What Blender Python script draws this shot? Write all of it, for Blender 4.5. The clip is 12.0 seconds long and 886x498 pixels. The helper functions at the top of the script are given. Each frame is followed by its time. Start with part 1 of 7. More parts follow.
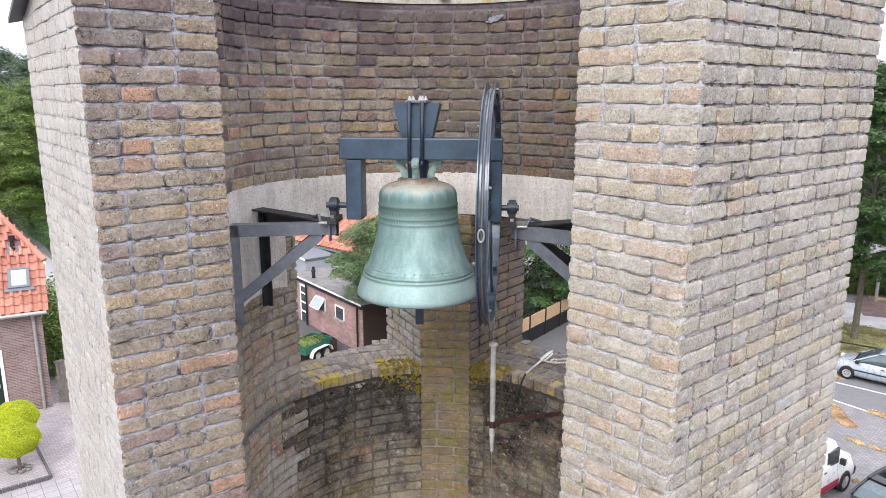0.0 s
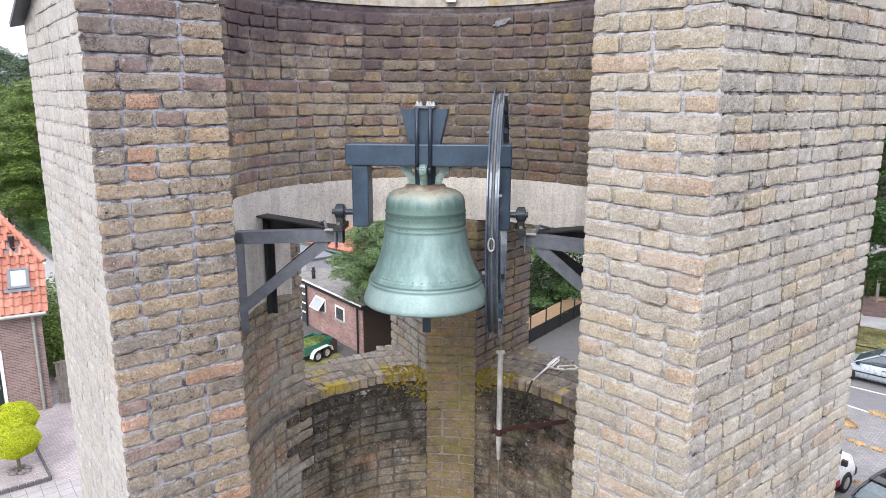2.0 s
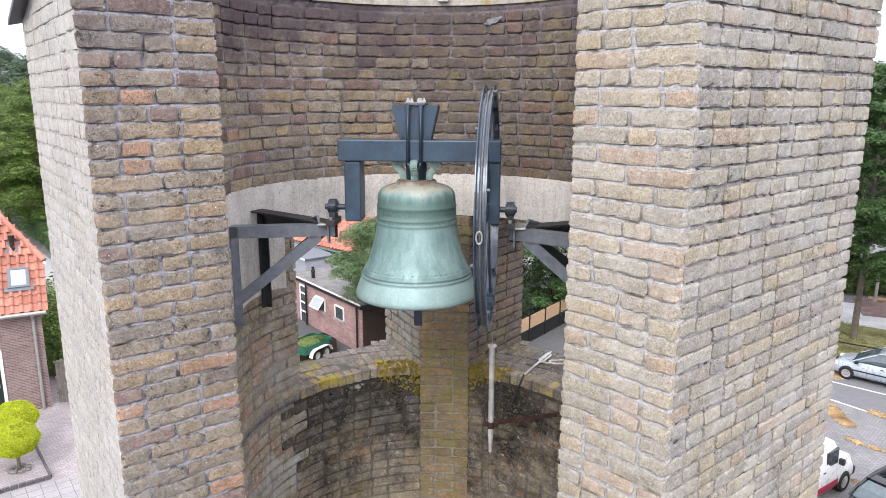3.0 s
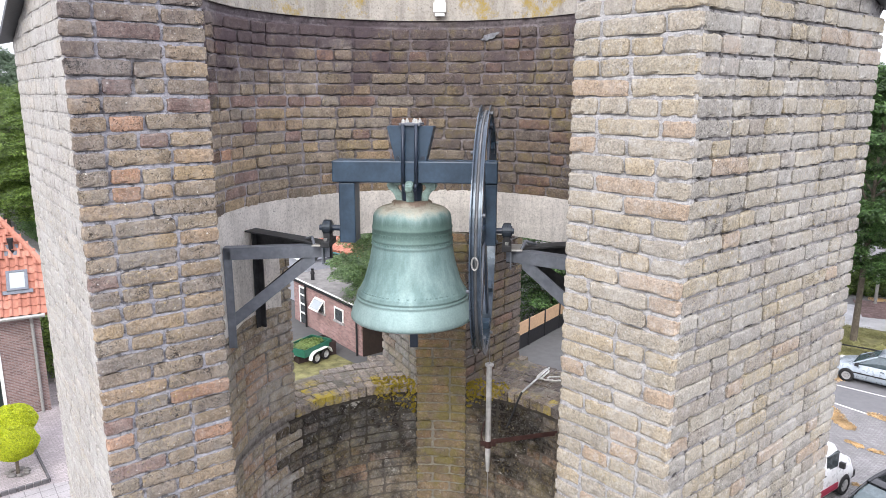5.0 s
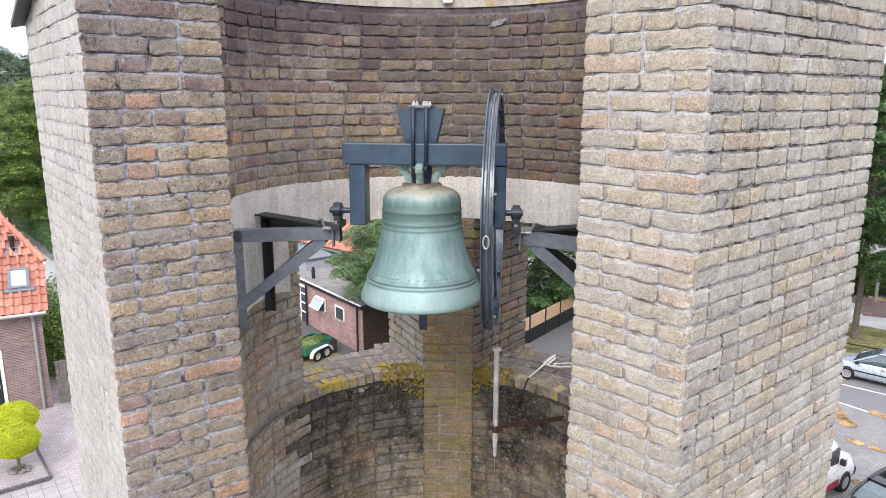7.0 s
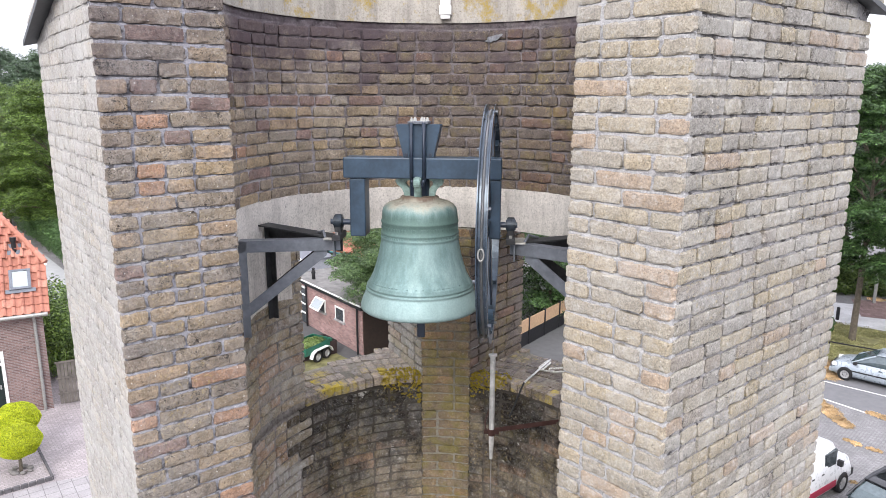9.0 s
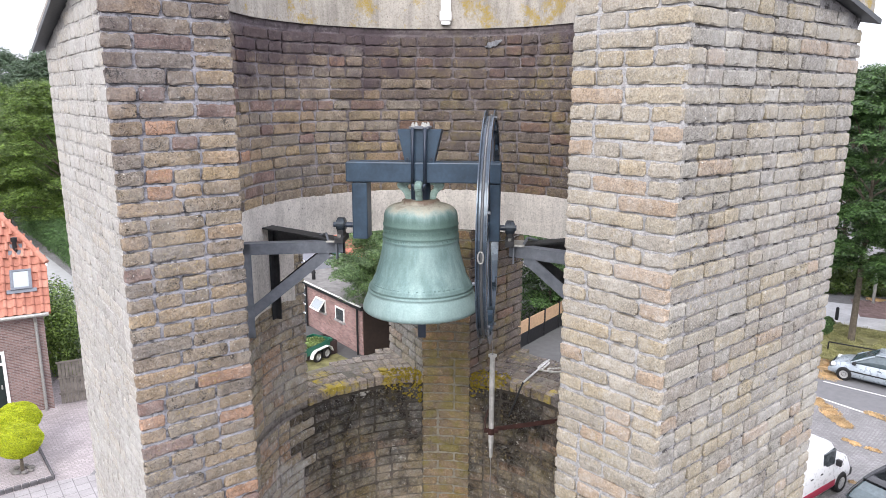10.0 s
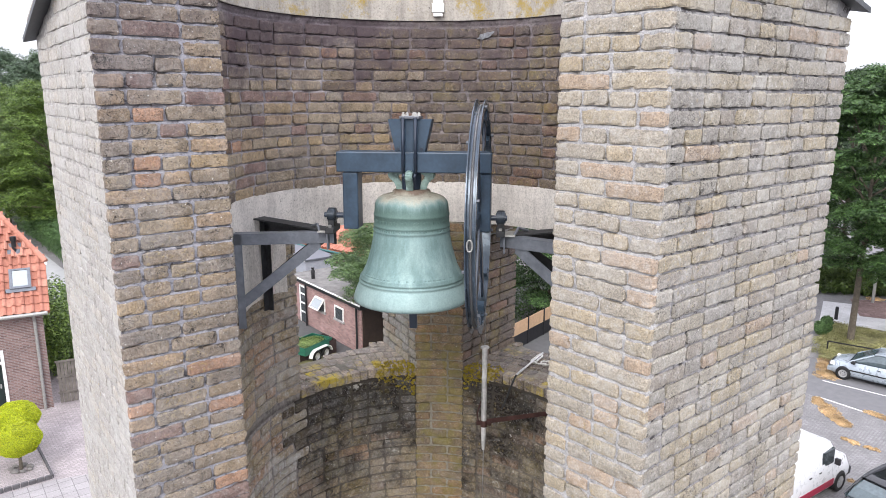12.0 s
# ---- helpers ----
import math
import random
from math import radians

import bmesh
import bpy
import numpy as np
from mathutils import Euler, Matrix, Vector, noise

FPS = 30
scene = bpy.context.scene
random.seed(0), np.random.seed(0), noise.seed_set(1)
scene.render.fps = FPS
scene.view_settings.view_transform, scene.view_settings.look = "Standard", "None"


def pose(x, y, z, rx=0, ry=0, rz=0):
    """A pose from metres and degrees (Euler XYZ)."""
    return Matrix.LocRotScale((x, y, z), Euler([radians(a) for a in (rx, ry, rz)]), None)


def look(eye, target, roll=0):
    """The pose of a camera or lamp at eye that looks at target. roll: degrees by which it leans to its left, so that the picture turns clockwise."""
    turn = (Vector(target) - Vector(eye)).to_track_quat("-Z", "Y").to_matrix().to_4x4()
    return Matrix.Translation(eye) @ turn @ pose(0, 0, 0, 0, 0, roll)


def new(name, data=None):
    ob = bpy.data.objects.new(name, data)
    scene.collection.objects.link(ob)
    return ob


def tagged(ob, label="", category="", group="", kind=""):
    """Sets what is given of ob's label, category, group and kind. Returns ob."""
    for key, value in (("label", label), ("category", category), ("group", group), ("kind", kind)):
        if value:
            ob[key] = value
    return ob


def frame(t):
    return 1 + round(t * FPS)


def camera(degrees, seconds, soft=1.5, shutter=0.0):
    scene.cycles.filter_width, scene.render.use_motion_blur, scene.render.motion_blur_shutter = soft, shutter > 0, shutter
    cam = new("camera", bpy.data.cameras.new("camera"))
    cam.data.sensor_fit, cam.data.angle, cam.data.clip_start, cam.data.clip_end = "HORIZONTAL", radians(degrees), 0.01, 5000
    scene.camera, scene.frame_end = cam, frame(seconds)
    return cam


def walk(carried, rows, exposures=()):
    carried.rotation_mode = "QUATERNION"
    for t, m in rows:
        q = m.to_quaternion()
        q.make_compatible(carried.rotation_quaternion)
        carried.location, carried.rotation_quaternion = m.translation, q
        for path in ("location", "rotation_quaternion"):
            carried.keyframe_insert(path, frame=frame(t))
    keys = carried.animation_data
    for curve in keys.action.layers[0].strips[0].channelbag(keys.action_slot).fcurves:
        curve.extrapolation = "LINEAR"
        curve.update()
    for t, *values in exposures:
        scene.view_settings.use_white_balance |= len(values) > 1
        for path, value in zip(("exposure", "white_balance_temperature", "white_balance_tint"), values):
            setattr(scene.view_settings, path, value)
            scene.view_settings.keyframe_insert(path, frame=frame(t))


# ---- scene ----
EYE = 12.0                      # height of the hovering camera over the street
EXPOSURE = 1.0
cam = camera(65.0, 12.0, soft=0.5)
ROWS = [
    (0.0, 0.394, -3.247, 0.000, 5.63, -12.54, 0.10),
    (0.5, 0.404, -3.316, -0.005, 5.61, -12.53, 0.10),
    (1.0, 0.404, -3.292, 0.007, 5.60, -12.54, 0.11),
    (1.5, 0.377, -3.201, 0.013, 5.60, -12.55, 0.10),
    (2.0, 0.350, -3.197, 0.025, 5.59, -12.56, 0.11),
    (2.5, 0.372, -3.216, 0.011, 5.60, -12.57, 0.11),
    (3.0, 0.401, -3.254, 0.010, 5.61, -12.55, 0.12),
    (3.2, 0.410, -3.274, 0.015, 5.61, -12.55, 0.12),
    (4.8, 0.414, -3.190, 0.102, 5.61, -12.57, 0.10),
    (5.0, 0.414, -3.190, 0.102, 5.61, -12.57, 0.10),
    (5.5, 0.397, -3.208, 0.080, 5.60, -12.58, 0.09),
    (6.0, 0.377, -3.218, 0.057, 5.61, -12.56, 0.09),
    (6.5, 0.365, -3.240, 0.038, 5.59, -12.56, 0.10),
    (7.0, 0.372, -3.234, 0.024, 5.59, -12.56, 0.11),
    (7.2, 0.375, -3.242, 0.023, 5.59, -12.56, 0.11),
    (8.8, 0.394, -3.325, 0.088, 5.59, -12.55, 0.13),
    (9.0, 0.396, -3.337, 0.099, 5.59, -12.55, 0.13),
    (9.5, 0.404, -3.399, 0.133, 5.58, -12.56, 0.13),
    (10.0, 0.399, -3.402, 0.126, 5.58, -12.55, 0.14),
    (10.5, 0.413, -3.398, 0.111, 5.60, -12.53, 0.15),
    (11.0, 0.429, -3.415, 0.107, 5.61, -12.51, 0.15),
    (11.5, 0.455, -3.418, 0.101, 5.60, -12.52, 0.16),
    (12.0, 0.447, -3.407, 0.076, 5.60, -12.52, 0.14),
]


def hover(x, y, z, yaw, pitch, roll):
    return pose(x, y, EYE + z, 0, 0, yaw) @ pose(0, 0, 0, 90 + pitch) @ pose(0, 0, 0, 0, 0, roll)


walk(cam, [(t, hover(*r)) for t, *r in ROWS], exposures=[(0.0, EXPOSURE), (7.0, EXPOSURE), (12.0, EXPOSURE - 0.05)])

# ---- light: a bright overcast sky with a veiled sun ----
SUN_AZ, SUN_EL = 187.0, 38.0    # degrees: compass-like from +y to +x, and height
world = bpy.data.worlds.new("overcast_sky")
scene.world = world
world.use_nodes = True
wn = world.node_tree
wn.nodes.clear()
w_out = wn.nodes.new("ShaderNodeOutputWorld")
w_bg = wn.nodes.new("ShaderNodeBackground")
w_sky = wn.nodes.new("ShaderNodeTexSky")
w_sky.sky_type, w_sky.sun_disc = "NISHITA", False
w_sky.sun_elevation, w_sky.sun_rotation = radians(SUN_EL), radians(SUN_AZ)
w_sky.dust_density, w_sky.air_density = 4.0, 1.0
w_mix = wn.nodes.new("ShaderNodeMix")
w_mix.data_type, w_mix.blend_type = "RGBA", "MIX"
w_mix.inputs[0].default_value = 0.8
# the white cloud sheet, brighter overhead than at the horizon
w_co = wn.nodes.new("ShaderNodeTexCoord")
w_sep = wn.nodes.new("ShaderNodeSeparateXYZ")
w_ramp = wn.nodes.new("ShaderNodeValToRGB")
w_ramp.color_ramp.elements[0].position, w_ramp.color_ramp.elements[0].color = 0.0, (0.40, 0.41, 0.465, 1)
w_ramp.color_ramp.elements[1].position, w_ramp.color_ramp.elements[1].color = 1.0, (1.01, 1.0, 1.125, 1)
w_amp = wn.nodes.new("ShaderNodeVectorMath")
w_amp.operation = "SCALE"
w_amp.inputs["Scale"].default_value = 16.0
wn.links.new(w_co.outputs["Generated"], w_sep.inputs[0])
wn.links.new(w_sep.outputs["Z"], w_ramp.inputs[0])
wn.links.new(w_ramp.outputs[0], w_amp.inputs[0])
wn.links.new(w_amp.outputs[0], w_mix.inputs[7])
wn.links.new(w_sky.outputs[0], w_mix.inputs[6])
wn.links.new(w_mix.outputs[2], w_bg.inputs[0])
w_bg.inputs[1].default_value = 0.11
wn.links.new(w_bg.outputs[0], w_out.inputs[0])
sun = new("sun", bpy.data.lights.new("sun", "SUN"))
sun.data.energy, sun.data.angle, sun.data.color = 0.95, radians(24), (1.0, 0.97, 0.92)
sa, se = radians(SUN_AZ), radians(SUN_EL)
SUN_DIR = Vector((math.sin(sa) * math.cos(se), math.cos(sa) * math.cos(se), math.sin(se)))
sun.matrix_world = look(SUN_DIR * 60, (0, 0, 0))

# ---- materials ----


class Nodes:
    """A small helper to wire a Principled material."""

    def __init__(self, name, rough=0.8, metal=0.0, spec=0.3):
        self.mat = bpy.data.materials.new(name)
        self.mat.use_nodes = True
        self.t = self.mat.node_tree
        self.b = self.t.nodes["Principled BSDF"]
        self.b.inputs["Roughness"].default_value = rough
        self.b.inputs["Metallic"].default_value = metal
        self.b.inputs["Specular IOR Level"].default_value = spec

    def add(self, kind, **values):
        n = self.t.nodes.new(kind)
        for key, value in values.items():
            n.inputs[key].default_value = value
        return n

    def link(self, a, b):
        self.t.links.new(a, b)

    def coords(self, world=True):
        if world:
            return self.add("ShaderNodeNewGeometry").outputs["Position"]
        return self.add("ShaderNodeTexCoord").outputs["Object"]

    def noise(self, co, scale, detail=4.0, rough=0.55):
        n = self.add("ShaderNodeTexNoise", Scale=scale, Detail=detail, Roughness=rough)
        self.link(co, n.inputs["Vector"])
        return n.outputs["Fac"]

    def ramp(self, fac, stops, constant=False):
        n = self.add("ShaderNodeValToRGB")
        r = n.color_ramp
        if constant:
            r.interpolation = "CONSTANT"
        while len(r.elements) < len(stops):
            r.elements.new(0.5)
        for e, (at, col) in zip(r.elements, stops):
            e.position = at
            e.color = (*col, 1) if isinstance(col, tuple) else (col, col, col, 1)
        self.link(fac, n.inputs["Fac"])
        return n.outputs["Color"]

    def mix(self, fac, a, b, mode="MIX"):
        n = self.add("ShaderNodeMix")
        n.data_type, n.blend_type = "RGBA", mode
        for at, val in ((0, fac), (6, a), (7, b)):
            sock = n.inputs[at]
            if isinstance(val, (int, float)):
                sock.default_value = val if at == 0 else (val, val, val, 1)
            elif isinstance(val, tuple):
                sock.default_value = (*val, 1)
            else:
                self.link(val, sock)
        return n.outputs[2]

    def math(self, op, a, b=0.0):
        n = self.add("ShaderNodeMath")
        n.operation = op
        for sock, val in ((n.inputs[0], a), (n.inputs[1], b)):
            if isinstance(val, (int, float)):
                sock.default_value = val
            else:
                self.link(val, sock)
        return n.outputs[0]

    def color(self, sock):
        self.link(sock, self.b.inputs["Base Color"])

    def bump(self, height, strength=0.4, dist=0.01):
        n = self.add("ShaderNodeBump", Strength=strength, Distance=dist)
        self.link(height, n.inputs["Height"])
        self.link(n.outputs["Normal"], self.b.inputs["Normal"])

    def rough(self, sock):
        self.link(sock, self.b.inputs["Roughness"])


def plain(name, col, rough=0.6, metal=0.0, var=0.12, scale=8.0, bump=0.1, spec=0.3, bump_scale=60.0, local=False):
    """A nearly plain surface with blotches, fine grain and a little relief."""
    m = Nodes(name, rough, metal, spec)
    co = m.coords(not local)
    big, fine = m.noise(co, scale, 5), m.noise(co, bump_scale, 3)
    lo, hi = tuple(c * (1 - var) for c in col), tuple(min(1, c * (1 + var)) for c in col)
    c = m.ramp(big, [(0.3, lo), (0.7, hi)])
    g = m.ramp(fine, [(0.3, 1 - var * 0.7), (0.7, 1.0)])
    m.color(m.mix(1.0, c, g, "MULTIPLY"))
    m.rough(m.ramp(big, [(0.2, max(0.02, rough - 0.1)), (0.8, min(1, rough + 0.1))]))
    if bump:
        m.bump(fine, bump, 0.004)
    return m.mat


def lime_bloom(m, c, co, amount):
    """Pale lime and lichen smears that run over bricks and joints alike."""
    if not amount:
        return c
    big = m.ramp(m.noise(co, 3.1, 9, 0.74), [(0.47, 0.0), (0.62, 1.0)])
    spots = m.ramp(m.noise(co, 34, 6, 0.72), [(0.54, 0.0), (0.62, 1.0)])
    c = m.mix(m.math("MULTIPLY", big, amount * 0.7), c, (0.50, 0.495, 0.475))
    return m.mix(m.math("MULTIPLY", spots, amount * 0.55), c, (0.60, 0.59, 0.565))


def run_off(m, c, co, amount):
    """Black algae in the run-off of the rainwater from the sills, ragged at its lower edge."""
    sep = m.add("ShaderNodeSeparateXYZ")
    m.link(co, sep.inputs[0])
    rise = m.add("ShaderNodeMapRange")
    rise.inputs["From Min"].default_value, rise.inputs["From Max"].default_value = EYE - 3.10, EYE - 1.72
    m.link(sep.outputs["Z"], rise.inputs["Value"])
    s = m.math("ADD", m.noise(co, 3.4, 9, 0.74), m.math("MULTIPLY", m.math("SUBTRACT", rise.outputs[0], 0.42), 0.46))
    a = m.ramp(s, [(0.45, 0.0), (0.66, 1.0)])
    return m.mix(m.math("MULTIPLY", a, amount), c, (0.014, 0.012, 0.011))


def darken_top(m, c, co, amount):
    """Purple-black tone that deepens towards the coping, ragged at its lower edge."""
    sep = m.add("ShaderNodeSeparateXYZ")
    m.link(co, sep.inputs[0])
    rise = m.add("ShaderNodeMapRange")
    rise.inputs["From Min"].default_value, rise.inputs["From Max"].default_value = EYE - 0.15, EYE + 0.60
    m.link(sep.outputs["Z"], rise.inputs["Value"])
    s = m.math("ADD", m.noise(co, 2.6, 9, 0.72), m.math("MULTIPLY", m.math("SUBTRACT", rise.outputs[0], 0.5), 0.34))
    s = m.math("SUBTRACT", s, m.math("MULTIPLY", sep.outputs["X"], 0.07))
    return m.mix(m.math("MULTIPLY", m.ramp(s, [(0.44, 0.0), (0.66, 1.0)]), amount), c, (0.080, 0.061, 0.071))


def brick_mat(name, tones, dirt=0.2, dirt_col=(0.03, 0.028, 0.03), specks=0.5, moss=0.0, moss_col=(0.16, 0.13, 0.03), island=False, smear=0.15, pits=0.3, algae=None, rough_tone=1.0, bloom=0.0, crust=0.0, top_dark=0.0, moss_at=0.50, relief=0.55):
    """Hand-made clay brick: a tone per brick, clouding, pits, pale lichen specks, dirt and moss."""
    m = Nodes(name, 0.92, 0.0, 0.15)
    co = m.coords()
    rnd = m.add("ShaderNodeNewGeometry").outputs["Random Per Island"] if island else m.add("ShaderNodeObjectInfo").outputs["Random"]
    n = len(tones)
    tone = m.ramp(rnd, [(i / n, t) for i, t in enumerate(tones)], True)
    cloud, grain, fine = m.noise(co, 14, 5), m.noise(co, 75, 4, 0.65), m.noise(co, 260, 2)
    c = m.mix(1.0, tone, m.ramp(cloud, [(0.3, 1 - 0.30 * rough_tone), (0.7, 1 + 0.20 * rough_tone)]), "MULTIPLY")
    c = m.mix(1.0, c, m.ramp(grain, [(0.32, 1 - 0.30 * rough_tone), (0.68, 1 + 0.20 * rough_tone)]), "MULTIPLY")
    c = m.mix(1.0, c, m.ramp(m.noise(co, 150, 3, 0.6), [(0.34, 0.74), (0.5, 1.0), (0.66, 1.20)]), "MULTIPLY")
    c = m.mix(m.math("MULTIPLY", m.ramp(m.noise(co, 22, 6, 0.7), [(0.5, 0.0), (0.68, 1.0)]), smear), c, (0.42, 0.41, 0.39))
    stain = m.noise(co, 2.3, 6, 0.65)
    c = m.mix(m.math("MULTIPLY", m.ramp(stain, [(0.42, 0.0), (0.66, 1.0)]), dirt), c, dirt_col)
    pit = m.ramp(m.noise(co, 120, 3, 0.6), [(0.3, 1.0), (0.38, 0.0)])
    c = m.mix(m.math("MULTIPLY", pit, pits), c, (0.03, 0.026, 0.022))
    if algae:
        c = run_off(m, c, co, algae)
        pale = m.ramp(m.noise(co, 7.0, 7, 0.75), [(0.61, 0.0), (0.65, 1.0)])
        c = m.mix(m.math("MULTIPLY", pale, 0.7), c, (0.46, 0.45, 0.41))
    if moss:
        mo = m.ramp(m.noise(co, 6.5, 8, 0.72), [(moss_at, 0.0), (moss_at + 0.14, 1.0)])
        c = m.mix(m.math("MULTIPLY", mo, moss), c, moss_col)
    vor = m.add("ShaderNodeTexVoronoi", Scale=58.0, Randomness=1.0)
    m.link(co, vor.inputs["Vector"])
    sp = m.math("MULTIPLY", m.ramp(vor.outputs["Distance"], [(0.07, 1.0), (0.14, 0.0)]), m.ramp(m.noise(co, 9, 3), [(0.52, 0.0), (0.62, 1.0)]))
    c = m.mix(m.math("MULTIPLY", sp, specks), c, (0.66, 0.66, 0.62))
    vor2 = m.add("ShaderNodeTexVoronoi", Scale=27.0, Randomness=1.0)
    m.link(co, vor2.inputs["Vector"])
    sp2 = m.math("MULTIPLY", m.ramp(vor2.outputs["Distance"], [(0.05, 1.0), (0.10, 0.0)]), m.ramp(m.noise(co, 120, 2), [(0.40, 0.0), (0.5, 1.0)]))
    c = m.mix(m.math("MULTIPLY", sp2, specks * 0.9), c, (0.68, 0.68, 0.65))
    grit = m.ramp(m.noise(co, 330, 2, 0.6), [(0.60, 0.0), (0.68, 1.0)])
    c = m.mix(m.math("MULTIPLY", grit, 0.42), c, (0.60, 0.58, 0.54))
    ochre = m.math("MULTIPLY", m.ramp(m.noise(co, 60, 5, 0.7), [(0.56, 0.0), (0.63, 1.0)]), m.ramp(m.noise(co, 3.3, 4), [(0.46, 0.0), (0.6, 1.0)]))
    c = m.mix(m.math("MULTIPLY", ochre, 0.55), c, (0.40, 0.31, 0.14))
    if top_dark:
        c = darken_top(m, c, co, top_dark)
    if crust:
        own = m.math("SUBTRACT", m.math("FRACT", m.math("MULTIPLY", rnd, 7.31)), 0.5)
        patch = m.math("SUBTRACT", m.noise(co, 6.0, 4), 0.5)
        grown = m.math("ADD", m.math("MULTIPLY", own, 0.17), m.math("MULTIPLY", patch, 0.40))
        dots = m.add("ShaderNodeTexVoronoi", Scale=200.0, Randomness=1.0)
        m.link(co, dots.inputs["Vector"])
        spread = m.math("ADD", m.noise(co, 38, 4, 0.65), grown)
        black = m.math("MULTIPLY", m.ramp(dots.outputs["Distance"], [(0.28, 1.0), (0.42, 0.0)]), m.ramp(spread, [(0.53, 0.0), (0.60, 1.0)]))
        black = m.math("MAXIMUM", black, m.ramp(m.math("ADD", spread, m.math("MULTIPLY", m.math("SUBTRACT", grain, 0.5), 0.5)), [(0.70, 0.0), (0.74, 1.0)]))
        c = m.mix(m.math("MULTIPLY", black, crust), c, (0.022, 0.02, 0.02))
    c = lime_bloom(m, c, co, bloom)
    m.color(c)
    h = m.math("ADD", m.math("MULTIPLY", cloud, 0.8), m.math("ADD", m.math("MULTIPLY", grain, 0.8), m.math("MULTIPLY", fine, 0.15)))
    m.bump(m.math("SUBTRACT", h, m.math("MULTIPLY", pit, 0.8)), relief, 0.006)
    return m.mat


def mortar_mat(name, col, dirt=0.4, dirt_col=(0.03, 0.03, 0.032), moss=0.0, bloom=0.0, runoff=False, top_dark=0.0, gaps=0.0):
    m = Nodes(name, 0.95, 0.0, 0.1)
    co = m.coords()
    g, f, s = m.noise(co, 45, 5, 0.7), m.noise(co, 210, 3), m.noise(co, 3.0, 6, 0.65)
    c = m.mix(1.0, col, m.ramp(g, [(0.3, 0.65), (0.7, 1.2)]), "MULTIPLY")
    c = m.mix(1.0, c, m.ramp(f, [(0.32, 0.72), (0.68, 1.18)]), "MULTIPLY")
    c = m.mix(m.math("MULTIPLY", m.ramp(s, [(0.42, 0.0), (0.66, 1.0)]), dirt), c, dirt_col)
    if moss:
        c = m.mix(m.math("MULTIPLY", m.ramp(m.noise(co, 6.5, 8, 0.72), [(0.5, 0.0), (0.66, 1.0)]), moss), c, (0.16, 0.13, 0.03))
    if top_dark:
        c = darken_top(m, c, co, top_dark)
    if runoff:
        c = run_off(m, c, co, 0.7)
    c = lime_bloom(m, c, co, bloom)
    if gaps:
        # dark noise patches in the colour stand for the shade in open joints
        c = m.mix(m.math("MULTIPLY", m.ramp(m.noise(co, 24, 6, 0.74), [(0.54, 0.0), (0.60, 1.0)]), gaps), c, (0.05, 0.046, 0.045))
    m.color(c)
    m.bump(m.math("ADD", g, m.math("MULTIPLY", f, 0.5)), 0.55, 0.010)
    return m.mat


def concrete_mat(name, col, streak=0.4, lichen=0.0):
    """Weathered cast concrete: grit, drip streaks, pinholes and yellow lichen."""
    m = Nodes(name, 0.9, 0.0, 0.2)
    co = m.coords()
    mp = m.add("ShaderNodeMapping")
    mp.inputs["Scale"].default_value = (9, 9, 1.2)
    m.link(co, mp.inputs["Vector"])
    st = m.noise(mp.outputs[0], 2.0, 6, 0.7)
    big, g, f = m.noise(co, 4, 6, 0.65), m.noise(co, 90, 4, 0.7), m.noise(co, 300, 2)
    c = m.mix(1.0, col, m.ramp(big, [(0.3, 0.75), (0.7, 1.12)]), "MULTIPLY")
    c = m.mix(1.0, c, m.ramp(g, [(0.28, 0.62), (0.5, 1.0), (0.75, 1.15)]), "MULTIPLY")
    c = m.mix(m.math("MULTIPLY", m.ramp(st, [(0.45, 0.0), (0.7, 1.0)]), streak), c, (0.09, 0.085, 0.075))
    pin = m.ramp(m.noise(co, 55, 3, 0.5), [(0.26, 1.0), (0.31, 0.0)])
    c = m.mix(m.math("MULTIPLY", pin, 0.7), c, (0.05, 0.05, 0.05))
    if lichen:
        ye = m.ramp(m.noise(co, 5, 9, 0.78), [(0.53, 0.0), (0.60, 1.0)])
        ye = m.math("MULTIPLY", ye, m.ramp(g, [(0.35, 0.2), (0.55, 1.0)]))
        c = m.mix(m.math("MULTIPLY", ye, lichen), c, (0.36, 0.26, 0.05))
    m.color(c)
    m.bump(m.math("SUBTRACT", m.math("ADD", g, m.math("MULTIPLY", f, 0.5)), pin), 0.6, 0.006)
    return m.mat


def leaf_mat(name, dark, light, gloss=0.45, clump_light=(0.4, 1.4)):
    m = Nodes(name, gloss, 0.0, 0.35)
    rnd = m.add("ShaderNodeNewGeometry").outputs["Random Per Island"]
    co = m.coords()
    c = m.ramp(rnd, [(0.0, dark), (0.55, tuple((a + b) / 2 for a, b in zip(dark, light))), (1.0, light)])
    # noise paints clump highlights and dark gaps into the leaf colour
    m.color(m.mix(1.0, c, m.ramp(m.noise(co, 1.1, 5), [(0.32, clump_light[0]), (0.68, clump_light[1])]), "MULTIPLY"))
    tr = m.add("ShaderNodeBsdfTranslucent")
    m.link(c, tr.inputs["Color"])
    mx = m.add("ShaderNodeMixShader")
    mx.inputs[0].default_value = 0.25
    out = m.t.nodes["Material Output"]
    m.link(m.b.outputs[0], mx.inputs[1])
    m.link(tr.outputs[0], mx.inputs[2])
    m.link(mx.outputs[0], out.inputs["Surface"])
    return m.mat


